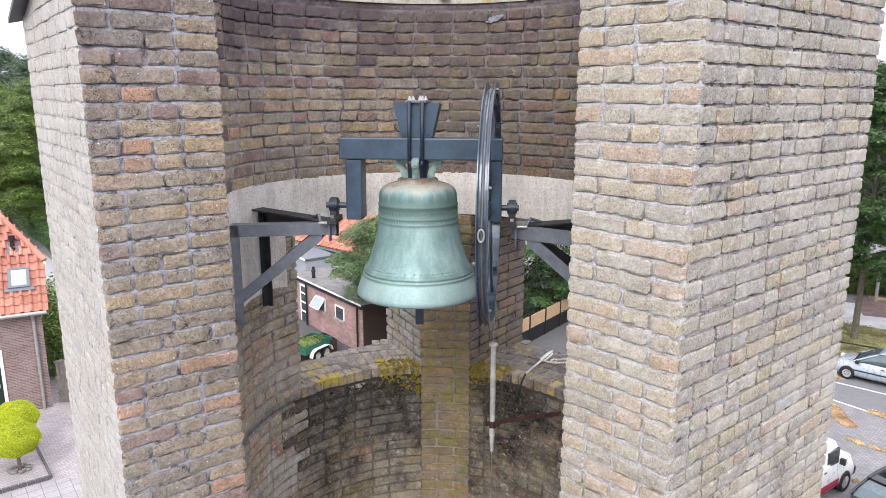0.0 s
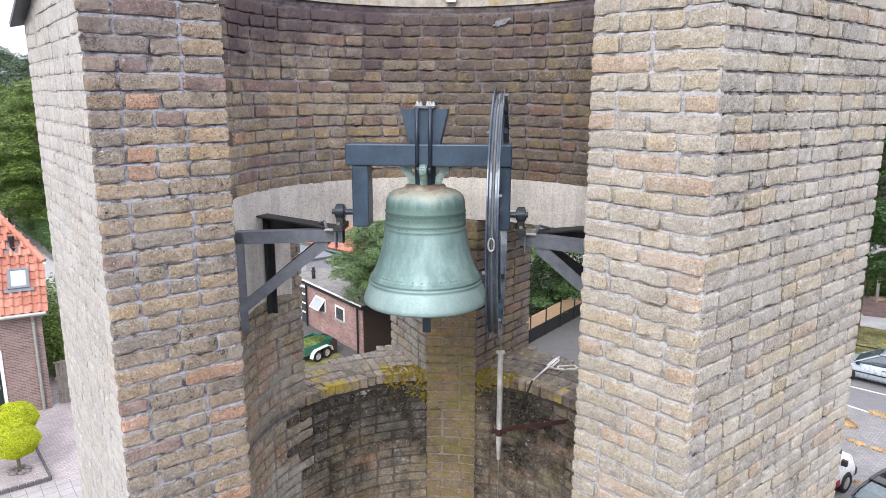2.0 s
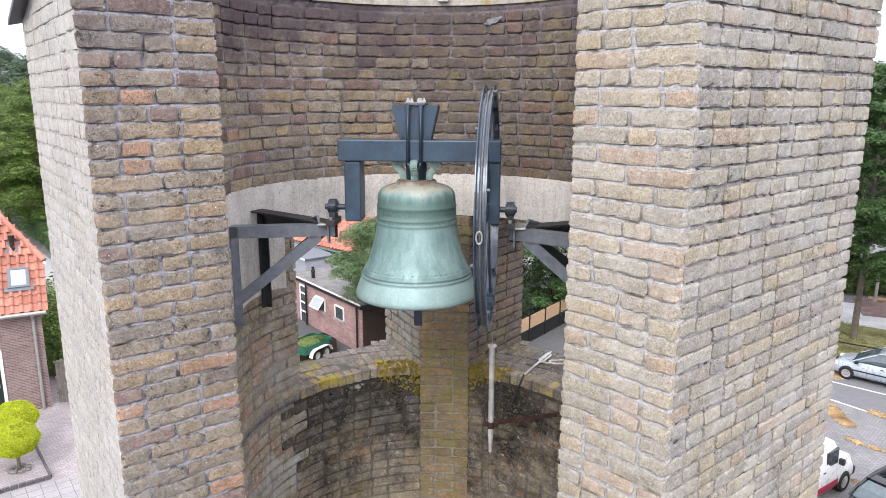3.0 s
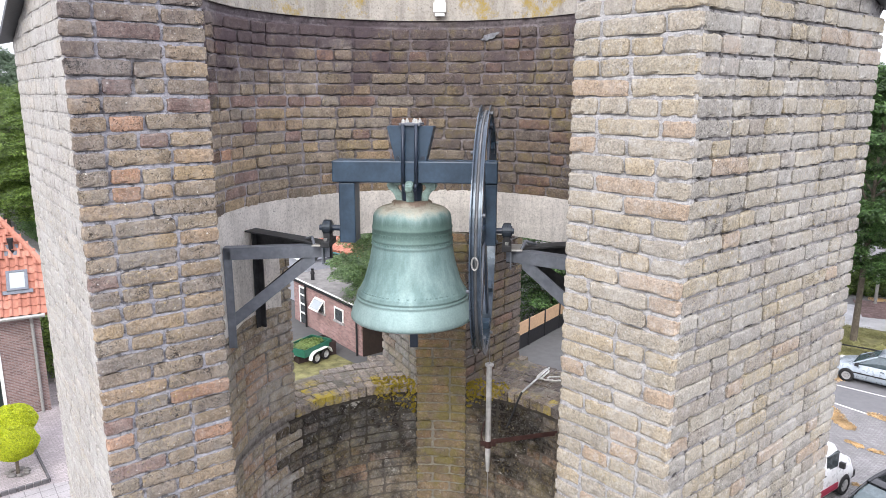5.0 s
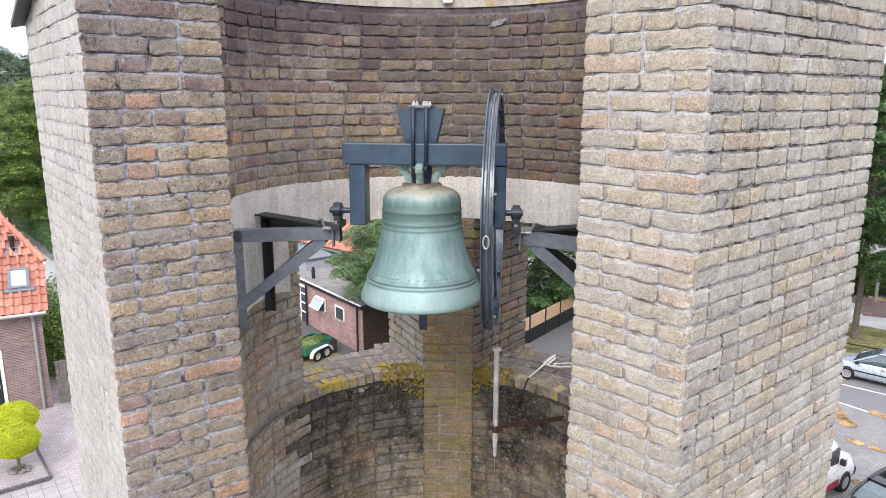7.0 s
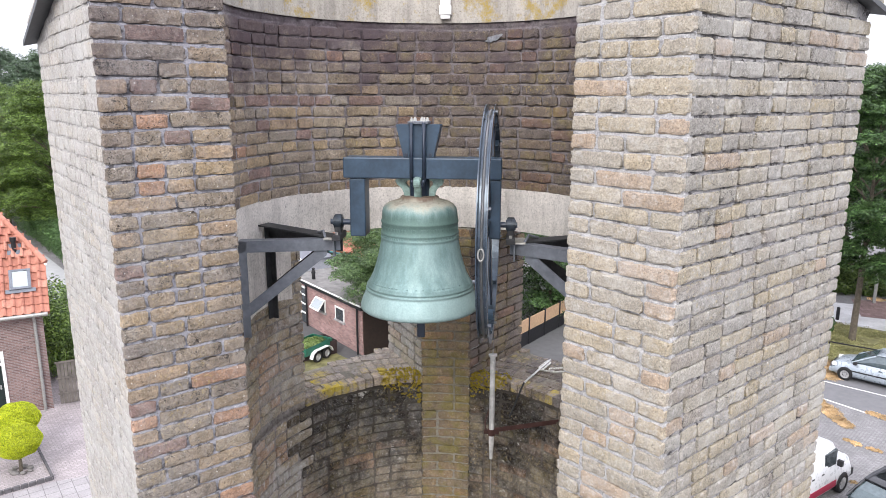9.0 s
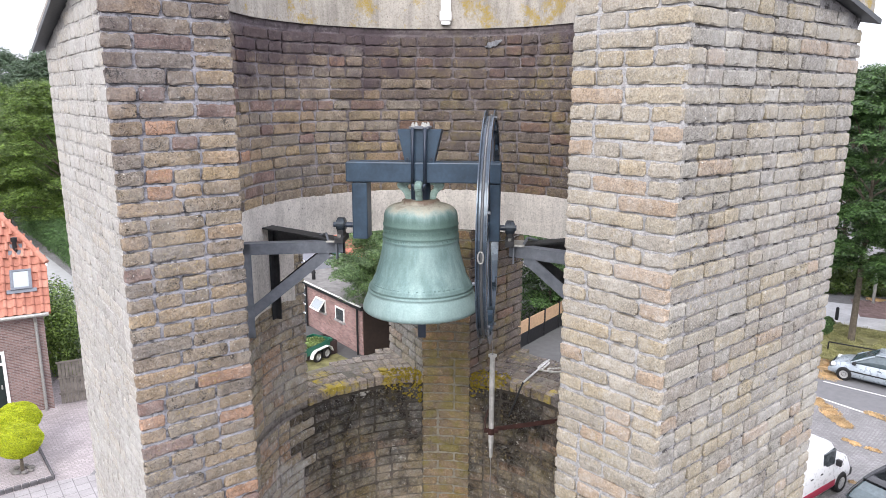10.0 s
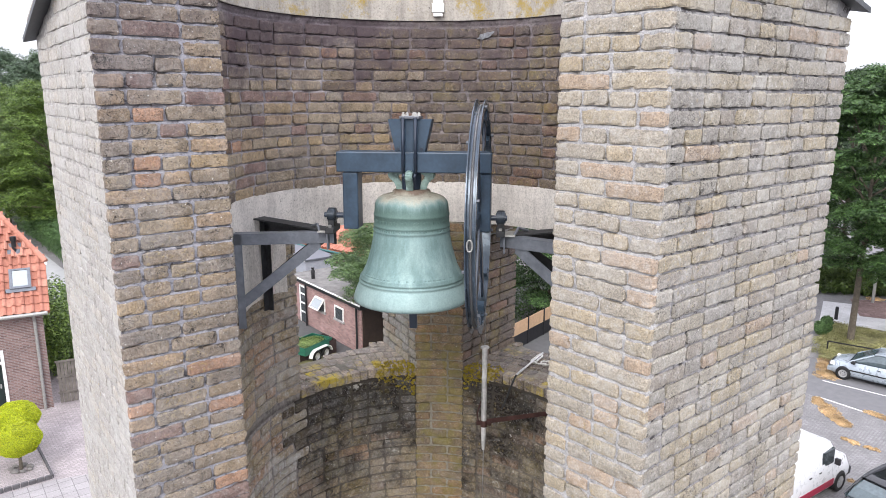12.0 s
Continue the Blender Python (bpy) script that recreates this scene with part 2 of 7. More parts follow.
JAMB = [(0.284, 0.223, 0.156), (0.256, 0.212, 0.166), (0.311, 0.233, 0.16), (0.232, 0.197, 0.162), (0.272, 0.223, 0.17), (0.351, 0.214, 0.142), (0.258, 0.213, 0.162), (0.214, 0.147, 0.128), (0.284, 0.227, 0.162), (0.232, 0.202, 0.17), (0.285, 0.237, 0.176), (0.331, 0.254, 0.162), (0.257, 0.214, 0.166)]
PALE = [(0.374, 0.327, 0.247), (0.349, 0.314, 0.253), (0.385, 0.325, 0.233), (0.341, 0.309, 0.255), (0.37, 0.33, 0.261), (0.385, 0.301, 0.222), (0.354, 0.319, 0.258), (0.38, 0.34, 0.274), (0.37, 0.319, 0.233), (0.354, 0.317, 0.247)]
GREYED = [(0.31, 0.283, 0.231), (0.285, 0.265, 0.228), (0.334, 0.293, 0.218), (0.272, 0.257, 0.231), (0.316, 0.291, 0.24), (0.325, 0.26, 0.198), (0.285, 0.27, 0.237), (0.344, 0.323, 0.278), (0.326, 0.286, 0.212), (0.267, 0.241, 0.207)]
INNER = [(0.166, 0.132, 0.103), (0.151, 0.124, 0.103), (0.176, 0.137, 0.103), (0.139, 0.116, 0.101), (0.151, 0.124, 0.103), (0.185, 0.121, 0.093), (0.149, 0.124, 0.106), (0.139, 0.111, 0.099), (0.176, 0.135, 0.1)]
LIME = [(0.41, 0.39, 0.355), (0.385, 0.37, 0.34), (0.43, 0.40, 0.355), (0.395, 0.375, 0.35)]

SHAFT = [(0.302, 0.247, 0.173), (0.267, 0.227, 0.167), (0.322, 0.258, 0.173), (0.252, 0.216, 0.162), (0.293, 0.231, 0.157), (0.322, 0.216, 0.146), (0.232, 0.184, 0.146)]

JAMB_LOOK = dict(bloom=0.2, crust=0.9, top_dark=0.5, tones=JAMB, dirt=0.35, dirt_col=(0.085, 0.078, 0.075), specks=0.95, smear=0.2, pits=0.45, rough_tone=0.9)
PALE_LOOK = dict(top_dark=0.12, bloom=0.45, crust=0.35, tones=PALE, dirt=0.06, dirt_col=(0.2, 0.19, 0.18), specks=0.75, smear=0.22, rough_tone=0.5)
GREY_LOOK = dict(top_dark=0.2, bloom=0.5, crust=0.7, tones=GREYED, dirt=0.12, dirt_col=(0.16, 0.15, 0.15), specks=0.95, smear=0.25, rough_tone=0.55)
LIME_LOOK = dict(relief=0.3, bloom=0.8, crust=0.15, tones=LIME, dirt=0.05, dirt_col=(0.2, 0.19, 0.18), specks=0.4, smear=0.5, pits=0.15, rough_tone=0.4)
INNER_LOOK = dict(crust=0.65, top_dark=0.85, tones=INNER, dirt=0.45, dirt_col=(0.085, 0.07, 0.075), specks=0.5, moss=0.5, moss_col=(0.23, 0.185, 0.07), smear=0.12, pits=0.5)
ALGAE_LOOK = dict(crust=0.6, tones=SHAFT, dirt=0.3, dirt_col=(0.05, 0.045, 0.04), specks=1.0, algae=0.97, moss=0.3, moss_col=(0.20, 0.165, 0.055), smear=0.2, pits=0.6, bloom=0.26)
M_BRICK_JAMB = brick_mat("brick_weathered_brown", **JAMB_LOOK)
M_BRICK_PALE = brick_mat("brick_pale_yellow", **PALE_LOOK)
M_BRICK_GREY = brick_mat("brick_greyed_yellow", **GREY_LOOK)
M_BRICK_LIME = brick_mat("brick_bleached", **LIME_LOOK)
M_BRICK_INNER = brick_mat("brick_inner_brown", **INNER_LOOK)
# lichened brick, its tones raised in place of light from the open front
STREAK_LOOK = dict(INNER_LOOK, tones=[tuple(c * 1.22 for c in t) for t in SHAFT], crust=0.45, top_dark=0.0, dirt=0.3, dirt_col=(0.09, 0.075, 0.062), specks=1.0, smear=0.35, moss=0.2, bloom=0.65)
WARM_LOOK = dict(INNER_LOOK, tones=JAMB, crust=0.6, top_dark=0.5, dirt=0.2, moss=0.25)
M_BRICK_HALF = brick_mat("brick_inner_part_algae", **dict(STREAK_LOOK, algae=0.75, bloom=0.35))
# white lichen, thickened so that the low left wall looks sunlit
M_BRICK_LICHEN_SUNLIT = brick_mat("brick_inner_lichen_sunlit", **dict(STREAK_LOOK, bloom=1.15, specks=1.0, dirt=0.15))
M_BRICK_STREAK = brick_mat("brick_inner_lichen_lit", **STREAK_LOOK)
# brick tones lightened to stand in for light on the chamber's left wall
LEFT_LIT_LOOK = dict(INNER_LOOK, tones=[tuple(c * 1.25 for c in t) for t in JAMB], crust=0.5, top_dark=0.9, dirt=0.15, moss=0.15, bloom=0.1)
M_BRICK_LEFT_LIT = brick_mat("brick_inner_left_lit", **LEFT_LIT_LOOK)
M_BRICK_WARM = brick_mat("brick_inner_orange_brown", **WARM_LOOK)
M_BRICK_ALGAE = brick_mat("brick_black_algae", **ALGAE_LOOK)
M_BRICK_MOSS = brick_mat("brick_moss_green", [(0.28, 0.208, 0.128), (0.25, 0.19, 0.122), (0.31, 0.204, 0.116), (0.23, 0.18, 0.125), (0.265, 0.193, 0.122)], 0.6, (0.085, 0.07, 0.055), 0.6, moss=0.62, moss_col=(0.195, 0.175, 0.045), smear=0.2, pits=0.5, crust=0.5, moss_at=0.46)
M_BRICK_COPE = brick_mat("brick_lichen_coping", [(0.36, 0.30, 0.245), (0.31, 0.265, 0.225), (0.38, 0.315, 0.25), (0.27, 0.235, 0.205)], 0.45, (0.08, 0.07, 0.064), 1.0, moss=0.95, moss_col=(0.44, 0.34, 0.04), smear=0.4, pits=0.7, crust=0.6, moss_at=0.47)
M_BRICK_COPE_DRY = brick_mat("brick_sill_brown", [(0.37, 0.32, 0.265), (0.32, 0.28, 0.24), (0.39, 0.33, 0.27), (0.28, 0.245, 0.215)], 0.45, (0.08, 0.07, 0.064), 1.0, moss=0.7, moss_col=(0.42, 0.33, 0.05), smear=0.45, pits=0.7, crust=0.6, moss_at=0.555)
# darker copy of the sill brick: the right bay's shade is in its colour
M_BRICK_COPE_SHADED = brick_mat("brick_sill_shaded", [(0.20, 0.165, 0.14), (0.165, 0.14, 0.125), (0.22, 0.18, 0.145), (0.14, 0.12, 0.11)], 0.5, (0.05, 0.045, 0.04), 0.9, moss=0.7, moss_col=(0.36, 0.29, 0.05), smear=0.3, pits=0.7, crust=0.6, moss_at=0.54)
M_MORTAR_JAMB = mortar_mat("mortar_blue_grey", (0.35, 0.352, 0.39), 0.25, bloom=0.25, top_dark=0.3, gaps=0.75)
M_MORTAR_PALE = mortar_mat("mortar_pale_grey", (0.445, 0.44, 0.44), 0.08, bloom=0.45, gaps=0.35)
M_MORTAR_LIME = mortar_mat("mortar_lime_white", (0.42, 0.405, 0.38), 0.04, bloom=0.7, gaps=0.3)
M_MORTAR_GREY = mortar_mat("mortar_greyed", (0.30, 0.292, 0.295), 0.15, bloom=0.3, gaps=0.9)
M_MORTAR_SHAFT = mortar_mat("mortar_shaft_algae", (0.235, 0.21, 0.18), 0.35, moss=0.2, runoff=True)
M_MORTAR_MOSS = mortar_mat("mortar_pier_moss", (0.32, 0.30, 0.25), 0.3, moss=0.3)
M_MORTAR_INNER = mortar_mat("mortar_inner_greyed", (0.255, 0.23, 0.235), 0.4, moss=0.3, top_dark=0.8, gaps=0.6)
# lavender mortar, paled further for the light on the left wall
M_MORTAR_LEFT_LIT = mortar_mat("mortar_inner_lavender_lit", (0.37, 0.345, 0.36), 0.25, moss=0.1, top_dark=0.8, bloom=0.2, gaps=0.4)
# lime mortar, paled to stand in for daylight on the piers
M_MORTAR_STREAK = mortar_mat("mortar_inner_lime_lit", (0.31, 0.285, 0.265), 0.25, moss=0.2, bloom=0.4, gaps=0.4)
M_MORTAR_SILL = mortar_mat("mortar_sill_lichen", (0.25, 0.23, 0.19), 0.5, moss=0.5)
M_CONCRETE = concrete_mat("concrete_ring_cast", (0.76, 0.725, 0.675), 0.3)
M_CONCRETE_TOP = concrete_mat("concrete_roof_band", (0.46, 0.43, 0.385), 0.45, 0.9)


def part(name, bm, material, parent=None, label="", smooth=False):
    """Links a bmesh as one mesh object under a thing or a part."""
    me = bpy.data.meshes.new(name)
    bm.to_mesh(me)
    bm.free()
    if smooth:
        me.polygons.foreach_set("use_smooth", [True] * len(me.polygons))
    me.materials.append(material)
    ob = new(name, me)
    if parent:
        ob.parent = parent
    if label:
        ob["label"] = label
    return ob


def thing(name, label, category, loc=(0, 0, 0), rz=0.0, group="", kind=""):
    ob = new(name)
    ob.matrix_world = pose(*loc, 0, 0, rz)
    return tagged(ob, label, category, group, kind)


def box(bm, lo, hi, m=None, bevel=0.0):
    """A box between two corners, turned by m, with its edges bevelled."""
    c = [(a + b) / 2 for a, b in zip(lo, hi)]
    s = [abs(b - a) for a, b in zip(lo, hi)]
    r = bmesh.ops.create_cube(bm, size=1.0, matrix=Matrix.Translation(c) @ Matrix.Diagonal((*s, 1)))
    verts = r["verts"]
    if bevel:
        edges = list({e for v in verts for e in v.link_edges})
        verts = bmesh.ops.bevel(bm, geom=edges, offset=bevel, segments=2, affect="EDGES", profile=0.5)["verts"]
    if m is not None:
        bmesh.ops.transform(bm, matrix=m, verts=verts)
    return verts


def tube(bm, a, b, r, seg=14, r2=None):
    """A rod from a to b."""
    a, b = Vector(a), Vector(b)
    d = b - a
    m = Matrix.Translation((a + b) / 2) @ d.to_track_quat("Z", "Y").to_matrix().to_4x4()
    return bmesh.ops.create_cone(bm, cap_ends=True, segments=seg, radius1=r, radius2=r if r2 is None else r2, depth=d.length, matrix=m)["verts"]


def prism(bm, poly, z0, z1):
    """A solid over a plan polygon."""
    lo = [bm.verts.new((x, y, z0)) for x, y in poly]
    hi = [bm.verts.new((x, y, z1)) for x, y in poly]
    n = len(poly)
    for i in range(n):
        bm.faces.new((lo[i], lo[(i + 1) % n], hi[(i + 1) % n], hi[i]))
    bm.faces.new(list(reversed(lo)))
    bm.faces.new(hi)
    bmesh.ops.recalc_face_normals(bm, faces=bm.faces[:])


def lathe(bm, profile, seg=64, m=None):
    """Turns (radius, height) points round the z axis."""
    rings = []
    for r, z in profile:
        rings.append([bm.verts.new((r * math.cos(2 * math.pi * i / seg), r * math.sin(2 * math.pi * i / seg), z)) for i in range(seg)])
    for a, b in zip(rings, rings[1:]):
        for i in range(seg):
            bm.faces.new((a[i], a[(i + 1) % seg], b[(i + 1) % seg], b[i]))
    if m is not None:
        bmesh.ops.transform(bm, matrix=m, verts=[v for ring in rings for v in ring])


def rods(bm, pts, r, seg=8):
    """A bent rod through points."""
    for a, b in zip(pts, pts[1:]):
        tube(bm, a, b, r, seg)
    for p in pts[1:-1]:
        bmesh.ops.create_icosphere(bm, subdivisions=1, radius=r * 1.02, matrix=Matrix.Translation(p))


# ---- the bell tower: plan in metres, axis of the round bell chamber at the origin ----
R_IN = 0.946
COURSE, JOINT = 0.0625, 0.0115
Z_PHASE = EYE - 0.651           # under side of one course
Z_LOW = EYE - 3.35              # the laid bricks start here
Z_SILL = EYE - 1.705            # top of the low back walls
Z_RING0, Z_RING1 = EYE - 0.712, EYE - 0.462
Z_BAND = EYE + 0.508
JL_OUT, JL_IN = Vector((-1.067, -0.947)), Vector((-0.722, -0.611))
JR_OUT, JR_IN = Vector((0.945, -1.036)), Vector((0.612, -0.716))
C_LEFT, C_RIGHT, C_BACK = Vector((-1.913, -0.033)), Vector((1.906, -0.084)), Vector((0.06, 1.93))
REV_BL, REV_BL_OUT = Vector((-0.163, 0.932)), Vector((-0.47, 1.405))
REV_BR, REV_BR_OUT = Vector((0.157, 0.933)), Vector((0.50, 1.48))
REV_LL, REV_LL_OUT = Vector((-0.81, 0.489)), Vector((-1.13, 0.75))
REV_RR, REV_RR_OUT = Vector((0.81, 0.489)), Vector((1.12, 0.80))
SET = 0.024                     # the cores lie this far behind the brick faces
MORTAR = 0.0078                 # and the joints this far


def az_of(p):
    return math.degrees(math.atan2(p[0], p[1]))


def arc(a0, a1, r, step=4.0):
    n = max(2, int(abs(a1 - a0) / step) + 1)
    return [(r * math.sin(radians(a0 + (a1 - a0) * i / n)), r * math.cos(radians(a0 + (a1 - a0) * i / n))) for i in range(n + 1)]


def inset(poly, d):
    """A plan polygon, anticlockwise, drawn in by d."""
    out, n = [], len(poly)
    for i in range(n):
        p0, p1, p2 = Vector(poly[i - 1]), Vector(poly[i]), Vector(poly[(i + 1) % n])
        e1, e2 = (p1 - p0).normalized(), (p2 - p1).normalized()
        n1, n2 = Vector((-e1.y, e1.x)), Vector((-e2.y, e2.x))
        k = n1 + n2
        out.append(p1 + k * (d / max(0.3, k.dot(n1))))
    return [(p.x, p.y) for p in out]


def ccw(poly):
    s = sum(a[0] * b[1] - b[0] * a[1] for a, b in zip(poly, poly[1:] + poly[:1]))
    return poly if s > 0 else list(reversed(poly))


AZ_L, AZ_R = az_of(JL_IN), az_of(JR_IN)
U_PLAN = ccw([tuple(JL_OUT), tuple(C_LEFT), tuple(C_BACK), tuple(C_RIGHT), tuple(JR_OUT)] + arc(AZ_R, AZ_L, R_IN))
U_RING = ccw([tuple(JL_OUT), tuple(C_LEFT), tuple(C_BACK), tuple(C_RIGHT), tuple(JR_OUT), tuple(JR_IN)] + arc(AZ_R - 8, AZ_L + 8, R_IN + 0.12) + [tuple(JL_IN)])
LEFT_PLAN = ccw([tuple(JL_OUT), tuple(C_LEFT), tuple(REV_LL_OUT)] + arc(az_of(REV_LL), AZ_L, R_IN))
RIGHT_PLAN = ccw([tuple(JR_OUT), tuple(C_RIGHT), tuple(REV_RR_OUT)] + arc(az_of(REV_RR), AZ_R, R_IN))
BACK_PLAN = ccw([tuple(REV_BL_OUT), tuple(C_BACK), tuple(REV_BR_OUT)] + arc(az_of(REV_BR), az_of(REV_BL), R_IN))


def core(name, plan, z0, z1, label, d=SET):
    bm = bmesh.new()
    prism(bm, inset(plan, d), z0, z1)
    for fc in bm.faces:
        c = fc.calc_center_median()
        fc.material_index = 2 if math.hypot(c.x, c.y) < 1.12 and c.y > -0.6 else (0 if c.x < -0.4 and c.x - c.y > -0.3 else 1)
    ob = part(name, bm, M_MORTAR_JAMB)
    ob.data.materials.append(M_MORTAR_PALE)
    ob.data.materials.append(M_MORTAR_INNER)
    return tagged(ob, label, "wall", kind="structure")


tower_shaft = core("wall_shaft", U_PLAN, 0.0, Z_SILL - 0.055, "yellow-brown brick shaft of the bell tower, weathered")
pier_left = core("wall_pier_left", LEFT_PLAN, Z_SILL - 0.055, Z_RING0, "weathered brown brick pier with grey mortar joints")
pier_right = core("wall_pier_right", RIGHT_PLAN, Z_SILL - 0.055, Z_RING0, "pale yellow brick pier with rough joints")
pier_back = core("wall_pier_back", BACK_PLAN, Z_SILL - 0.055, Z_RING0, "mossy brick pier between two open bays")
wall_ring = core("wall_lintel", U_RING, Z_RING0, Z_RING1, "brick wall round the cast concrete ring")


def roof_z(x, over=0.0):
    """Under side of the coping: it falls from the middle to both side corners."""
    return EYE + 0.352 + 0.34 * (1.9 - abs(x)) + 0.05 * max(0.0, x) + over


def sloped(name, plan, z0, over, material, label, category="wall"):
    """A solid over a plan polygon whose top follows the slope of the coping."""
    bm = bmesh.new()
    lo = [bm.verts.new((x, y, z0 if z0 is not None else roof_z(x, over[0]))) for x, y in plan]
    hi = [bm.verts.new((x, y, roof_z(x, over[1]))) for x, y in plan]
    n = len(plan)
    for i in range(n):
        bm.faces.new((lo[i], lo[(i + 1) % n], hi[(i + 1) % n], hi[i]))
    bm.faces.new(list(reversed(lo)))
    bm.faces.new(hi)
    bmesh.ops.recalc_face_normals(bm, faces=bm.faces[:])
    bmesh.ops.triangulate(bm, faces=[f for f in bm.faces if len(f.verts) > 4])
    return tagged(part(name, bm, material), label, category, kind="structure")


wall_upper = sloped("wall_upper", inset(U_PLAN, SET), Z_RING1, (0, -0.001), M_MORTAR_INNER, "brown brick wall round the open bell chamber")

# mortar faces that the bricks sit in


def wander(x, y, k):
    """Courses laid by hand: they rise and dip a little along the wall."""
    return 0.0028 * noise.noise(Vector((x * 2.2, y * 2.2, k * 0.9)))


def joint_depth(x, y, z, deep, under, washed=1.0):
    """Hand-struck joints: the mortar swells over some brick edges, is washed out at others and has shrunk from the brick above (under: 0 to 1)."""
    v = Vector((x, y, z))
    d = 0.0024 * noise.noise(v * 24) + 0.0014 * noise.noise(v * 75) + 0.0022 * noise.noise(v * 5)
    hole = 0.034 * max(0.0, noise.noise(v * 15) - 0.22)
    crack = under * max(0.0, 0.0085 + 0.018 * noise.noise(v * 7 + Vector((3, 1, 5))))
    return min(0.020, max(deep - 0.0022, deep + d) + washed * (hole + crack))


def bed_rows(z0, z1):
    """Heights of a mortar bed's rows, four to a course, and how far each has shrunk from the brick above."""
    rows = [(z0, 0.0)]
    for k in range(math.floor((z0 - Z_PHASE) / COURSE) - 1, math.ceil((z1 - Z_PHASE) / COURSE) + 1):
        z = Z_PHASE + k * COURSE
        rows += [(q, u) for q, u in ((z - JOINT + 0.0005, 0.0), (z - 0.0050, 0.1), (z - 0.0010, 1.0), (z + 0.006, 0.5)) if z0 < q < z1]
    return rows + [(z1, 0.0)]


def rough_slab(name, nu, nz, front, rear, material, parent=None):
    """A thin bed with an uneven front over a grid and a closed rim."""
    w = nz + 1
    verts = [front(i, j) for i in range(nu + 1) for j in range(w)]
    faces = [(i * w + j, (i + 1) * w + j, (i + 1) * w + j + 1, i * w + j + 1) for i in range(nu) for j in range(nz)]
    rim = [(i, 0) for i in range(nu)] + [(nu, j) for j in range(nz)] + [(i, nz) for i in range(nu, 0, -1)] + [(0, j) for j in range(nz, 0, -1)]
    base, n = len(verts), len(rim)
    verts += [rear(i, j) for i, j in rim]
    for k in range(n):
        (a, b), (c, d) = rim[k], rim[(k + 1) % n]
        faces.append((c * w + d, a * w + b, base + k, base + (k + 1) % n))
    me = bpy.data.meshes.new(name)
    me.from_pydata(verts, [], faces)
    me.polygons.foreach_set("use_smooth", [True] * len(me.polygons))
    me.materials.append(material)
    ob = new(name, me)
    if parent:
        ob.parent = parent
    return ob


def backing(name, p, q, z0, z1, material, label, top=None, deep=MORTAR, trim_p=0.0, trim_q=0.0, washed=1.0):
    """A mortar bed behind the bricks of one flat face, seen from the right-hand side of p to q."""
    p, q = Vector(p), Vector(q)
    d = (q - p).normalized()
    out = Vector((d.y, -d.x))
    p, q = p + d * max(deep, trim_p), q - d * max(deep, trim_q)
    nu = int((q - p).length / 0.012)
    rows = [(z0, 0.0)] + bed_rows(Z_LOW, EYE + 1.05)
    nz = len(rows) - 1

    def front(i, j):
        v = p.lerp(q, i / nu)
        z = min(rows[j][0] + (wander(v.x, v.y, round((rows[j][0] - Z_PHASE) / COURSE)) if j else 0.0), top(v.x) - 0.003 + j * 1e-6)
        v = v - out * joint_depth(v.x, v.y, z, deep, rows[j][1], washed)
        return v.x, v.y, z

    def rear(i, j):
        v, z = p.lerp(q, i / nu) - out * 0.05, front(i, j)[2]
        return v.x, v.y, z

    return tagged(rough_slab(name, nu, nz, front, rear, material), label, "wall", kind="structure")


jamb_left = backing("wall_jamb_left", JL_OUT, JL_IN, 0.0, 0, M_MORTAR_JAMB, "weathered brown brick jamb with blue-grey mortar joints", roof_z, 0.0058)
jamb_right = backing("wall_jamb_right", JR_IN, JR_OUT, 0.0, 0, M_MORTAR_PALE, "pale yellow brick jamb with rough pale joints", roof_z, 0.0046)
side_right = backing("wall_side_right", JR_OUT, C_RIGHT, 0.0, 0, M_MORTAR_GREY, "greyed yellow brick side wall of the tower", roof_z, 0.0080, 0.022, 0.0)
side_left = backing("wall_side_left", C_LEFT, JL_OUT, 0.0, 0, M_MORTAR_LIME, "bleached pale brick side wall of the tower", roof_z, 0.0022, 0.0, 0.022, 0.4)


def round_bed(parent_name, az0, az1, z0, z1, material):
    rows = ([(z0, 0.0)] if z0 < Z_LOW else []) + bed_rows(max(z0, Z_LOW), z1)
    nu, nz = int(radians(az1 - az0) * R_IN / 0.012), len(rows) - 1

    def height(j):
        return rows[j][0]

    def at(az, r, z):
        return r * math.sin(az), r * math.cos(az), z

    def front(i, j):
        az = radians(az0 + (az1 - az0) * i / nu)
        x, y, z = at(az, R_IN, height(j))
        return at(az, R_IN + joint_depth(x, y, z, MORTAR, rows[j][1]), z)

    def rear(i, j):
        return at(radians(az0 + (az1 - az0) * i / nu), R_IN + 0.05, height(j))

    return rough_slab("mortar_bed", nu, nz, front, rear, material, parent_name)


round_bed(wall_upper, AZ_L + 1.5, -40, Z_RING1 + 0.003, Z_BAND, M_MORTAR_LEFT_LIT)
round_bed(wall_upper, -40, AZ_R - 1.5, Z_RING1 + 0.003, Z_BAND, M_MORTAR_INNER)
round_bed(tower_shaft, AZ_L + 1.5, az_of(REV_LL) - 3, 0.02, Z_SILL - 0.06, M_MORTAR_STREAK)
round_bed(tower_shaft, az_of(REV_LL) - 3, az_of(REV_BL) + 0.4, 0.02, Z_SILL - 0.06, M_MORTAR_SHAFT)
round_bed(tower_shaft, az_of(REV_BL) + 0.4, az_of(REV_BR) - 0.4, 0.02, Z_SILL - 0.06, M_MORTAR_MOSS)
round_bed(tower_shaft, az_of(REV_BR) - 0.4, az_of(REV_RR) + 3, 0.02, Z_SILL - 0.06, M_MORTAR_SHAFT)
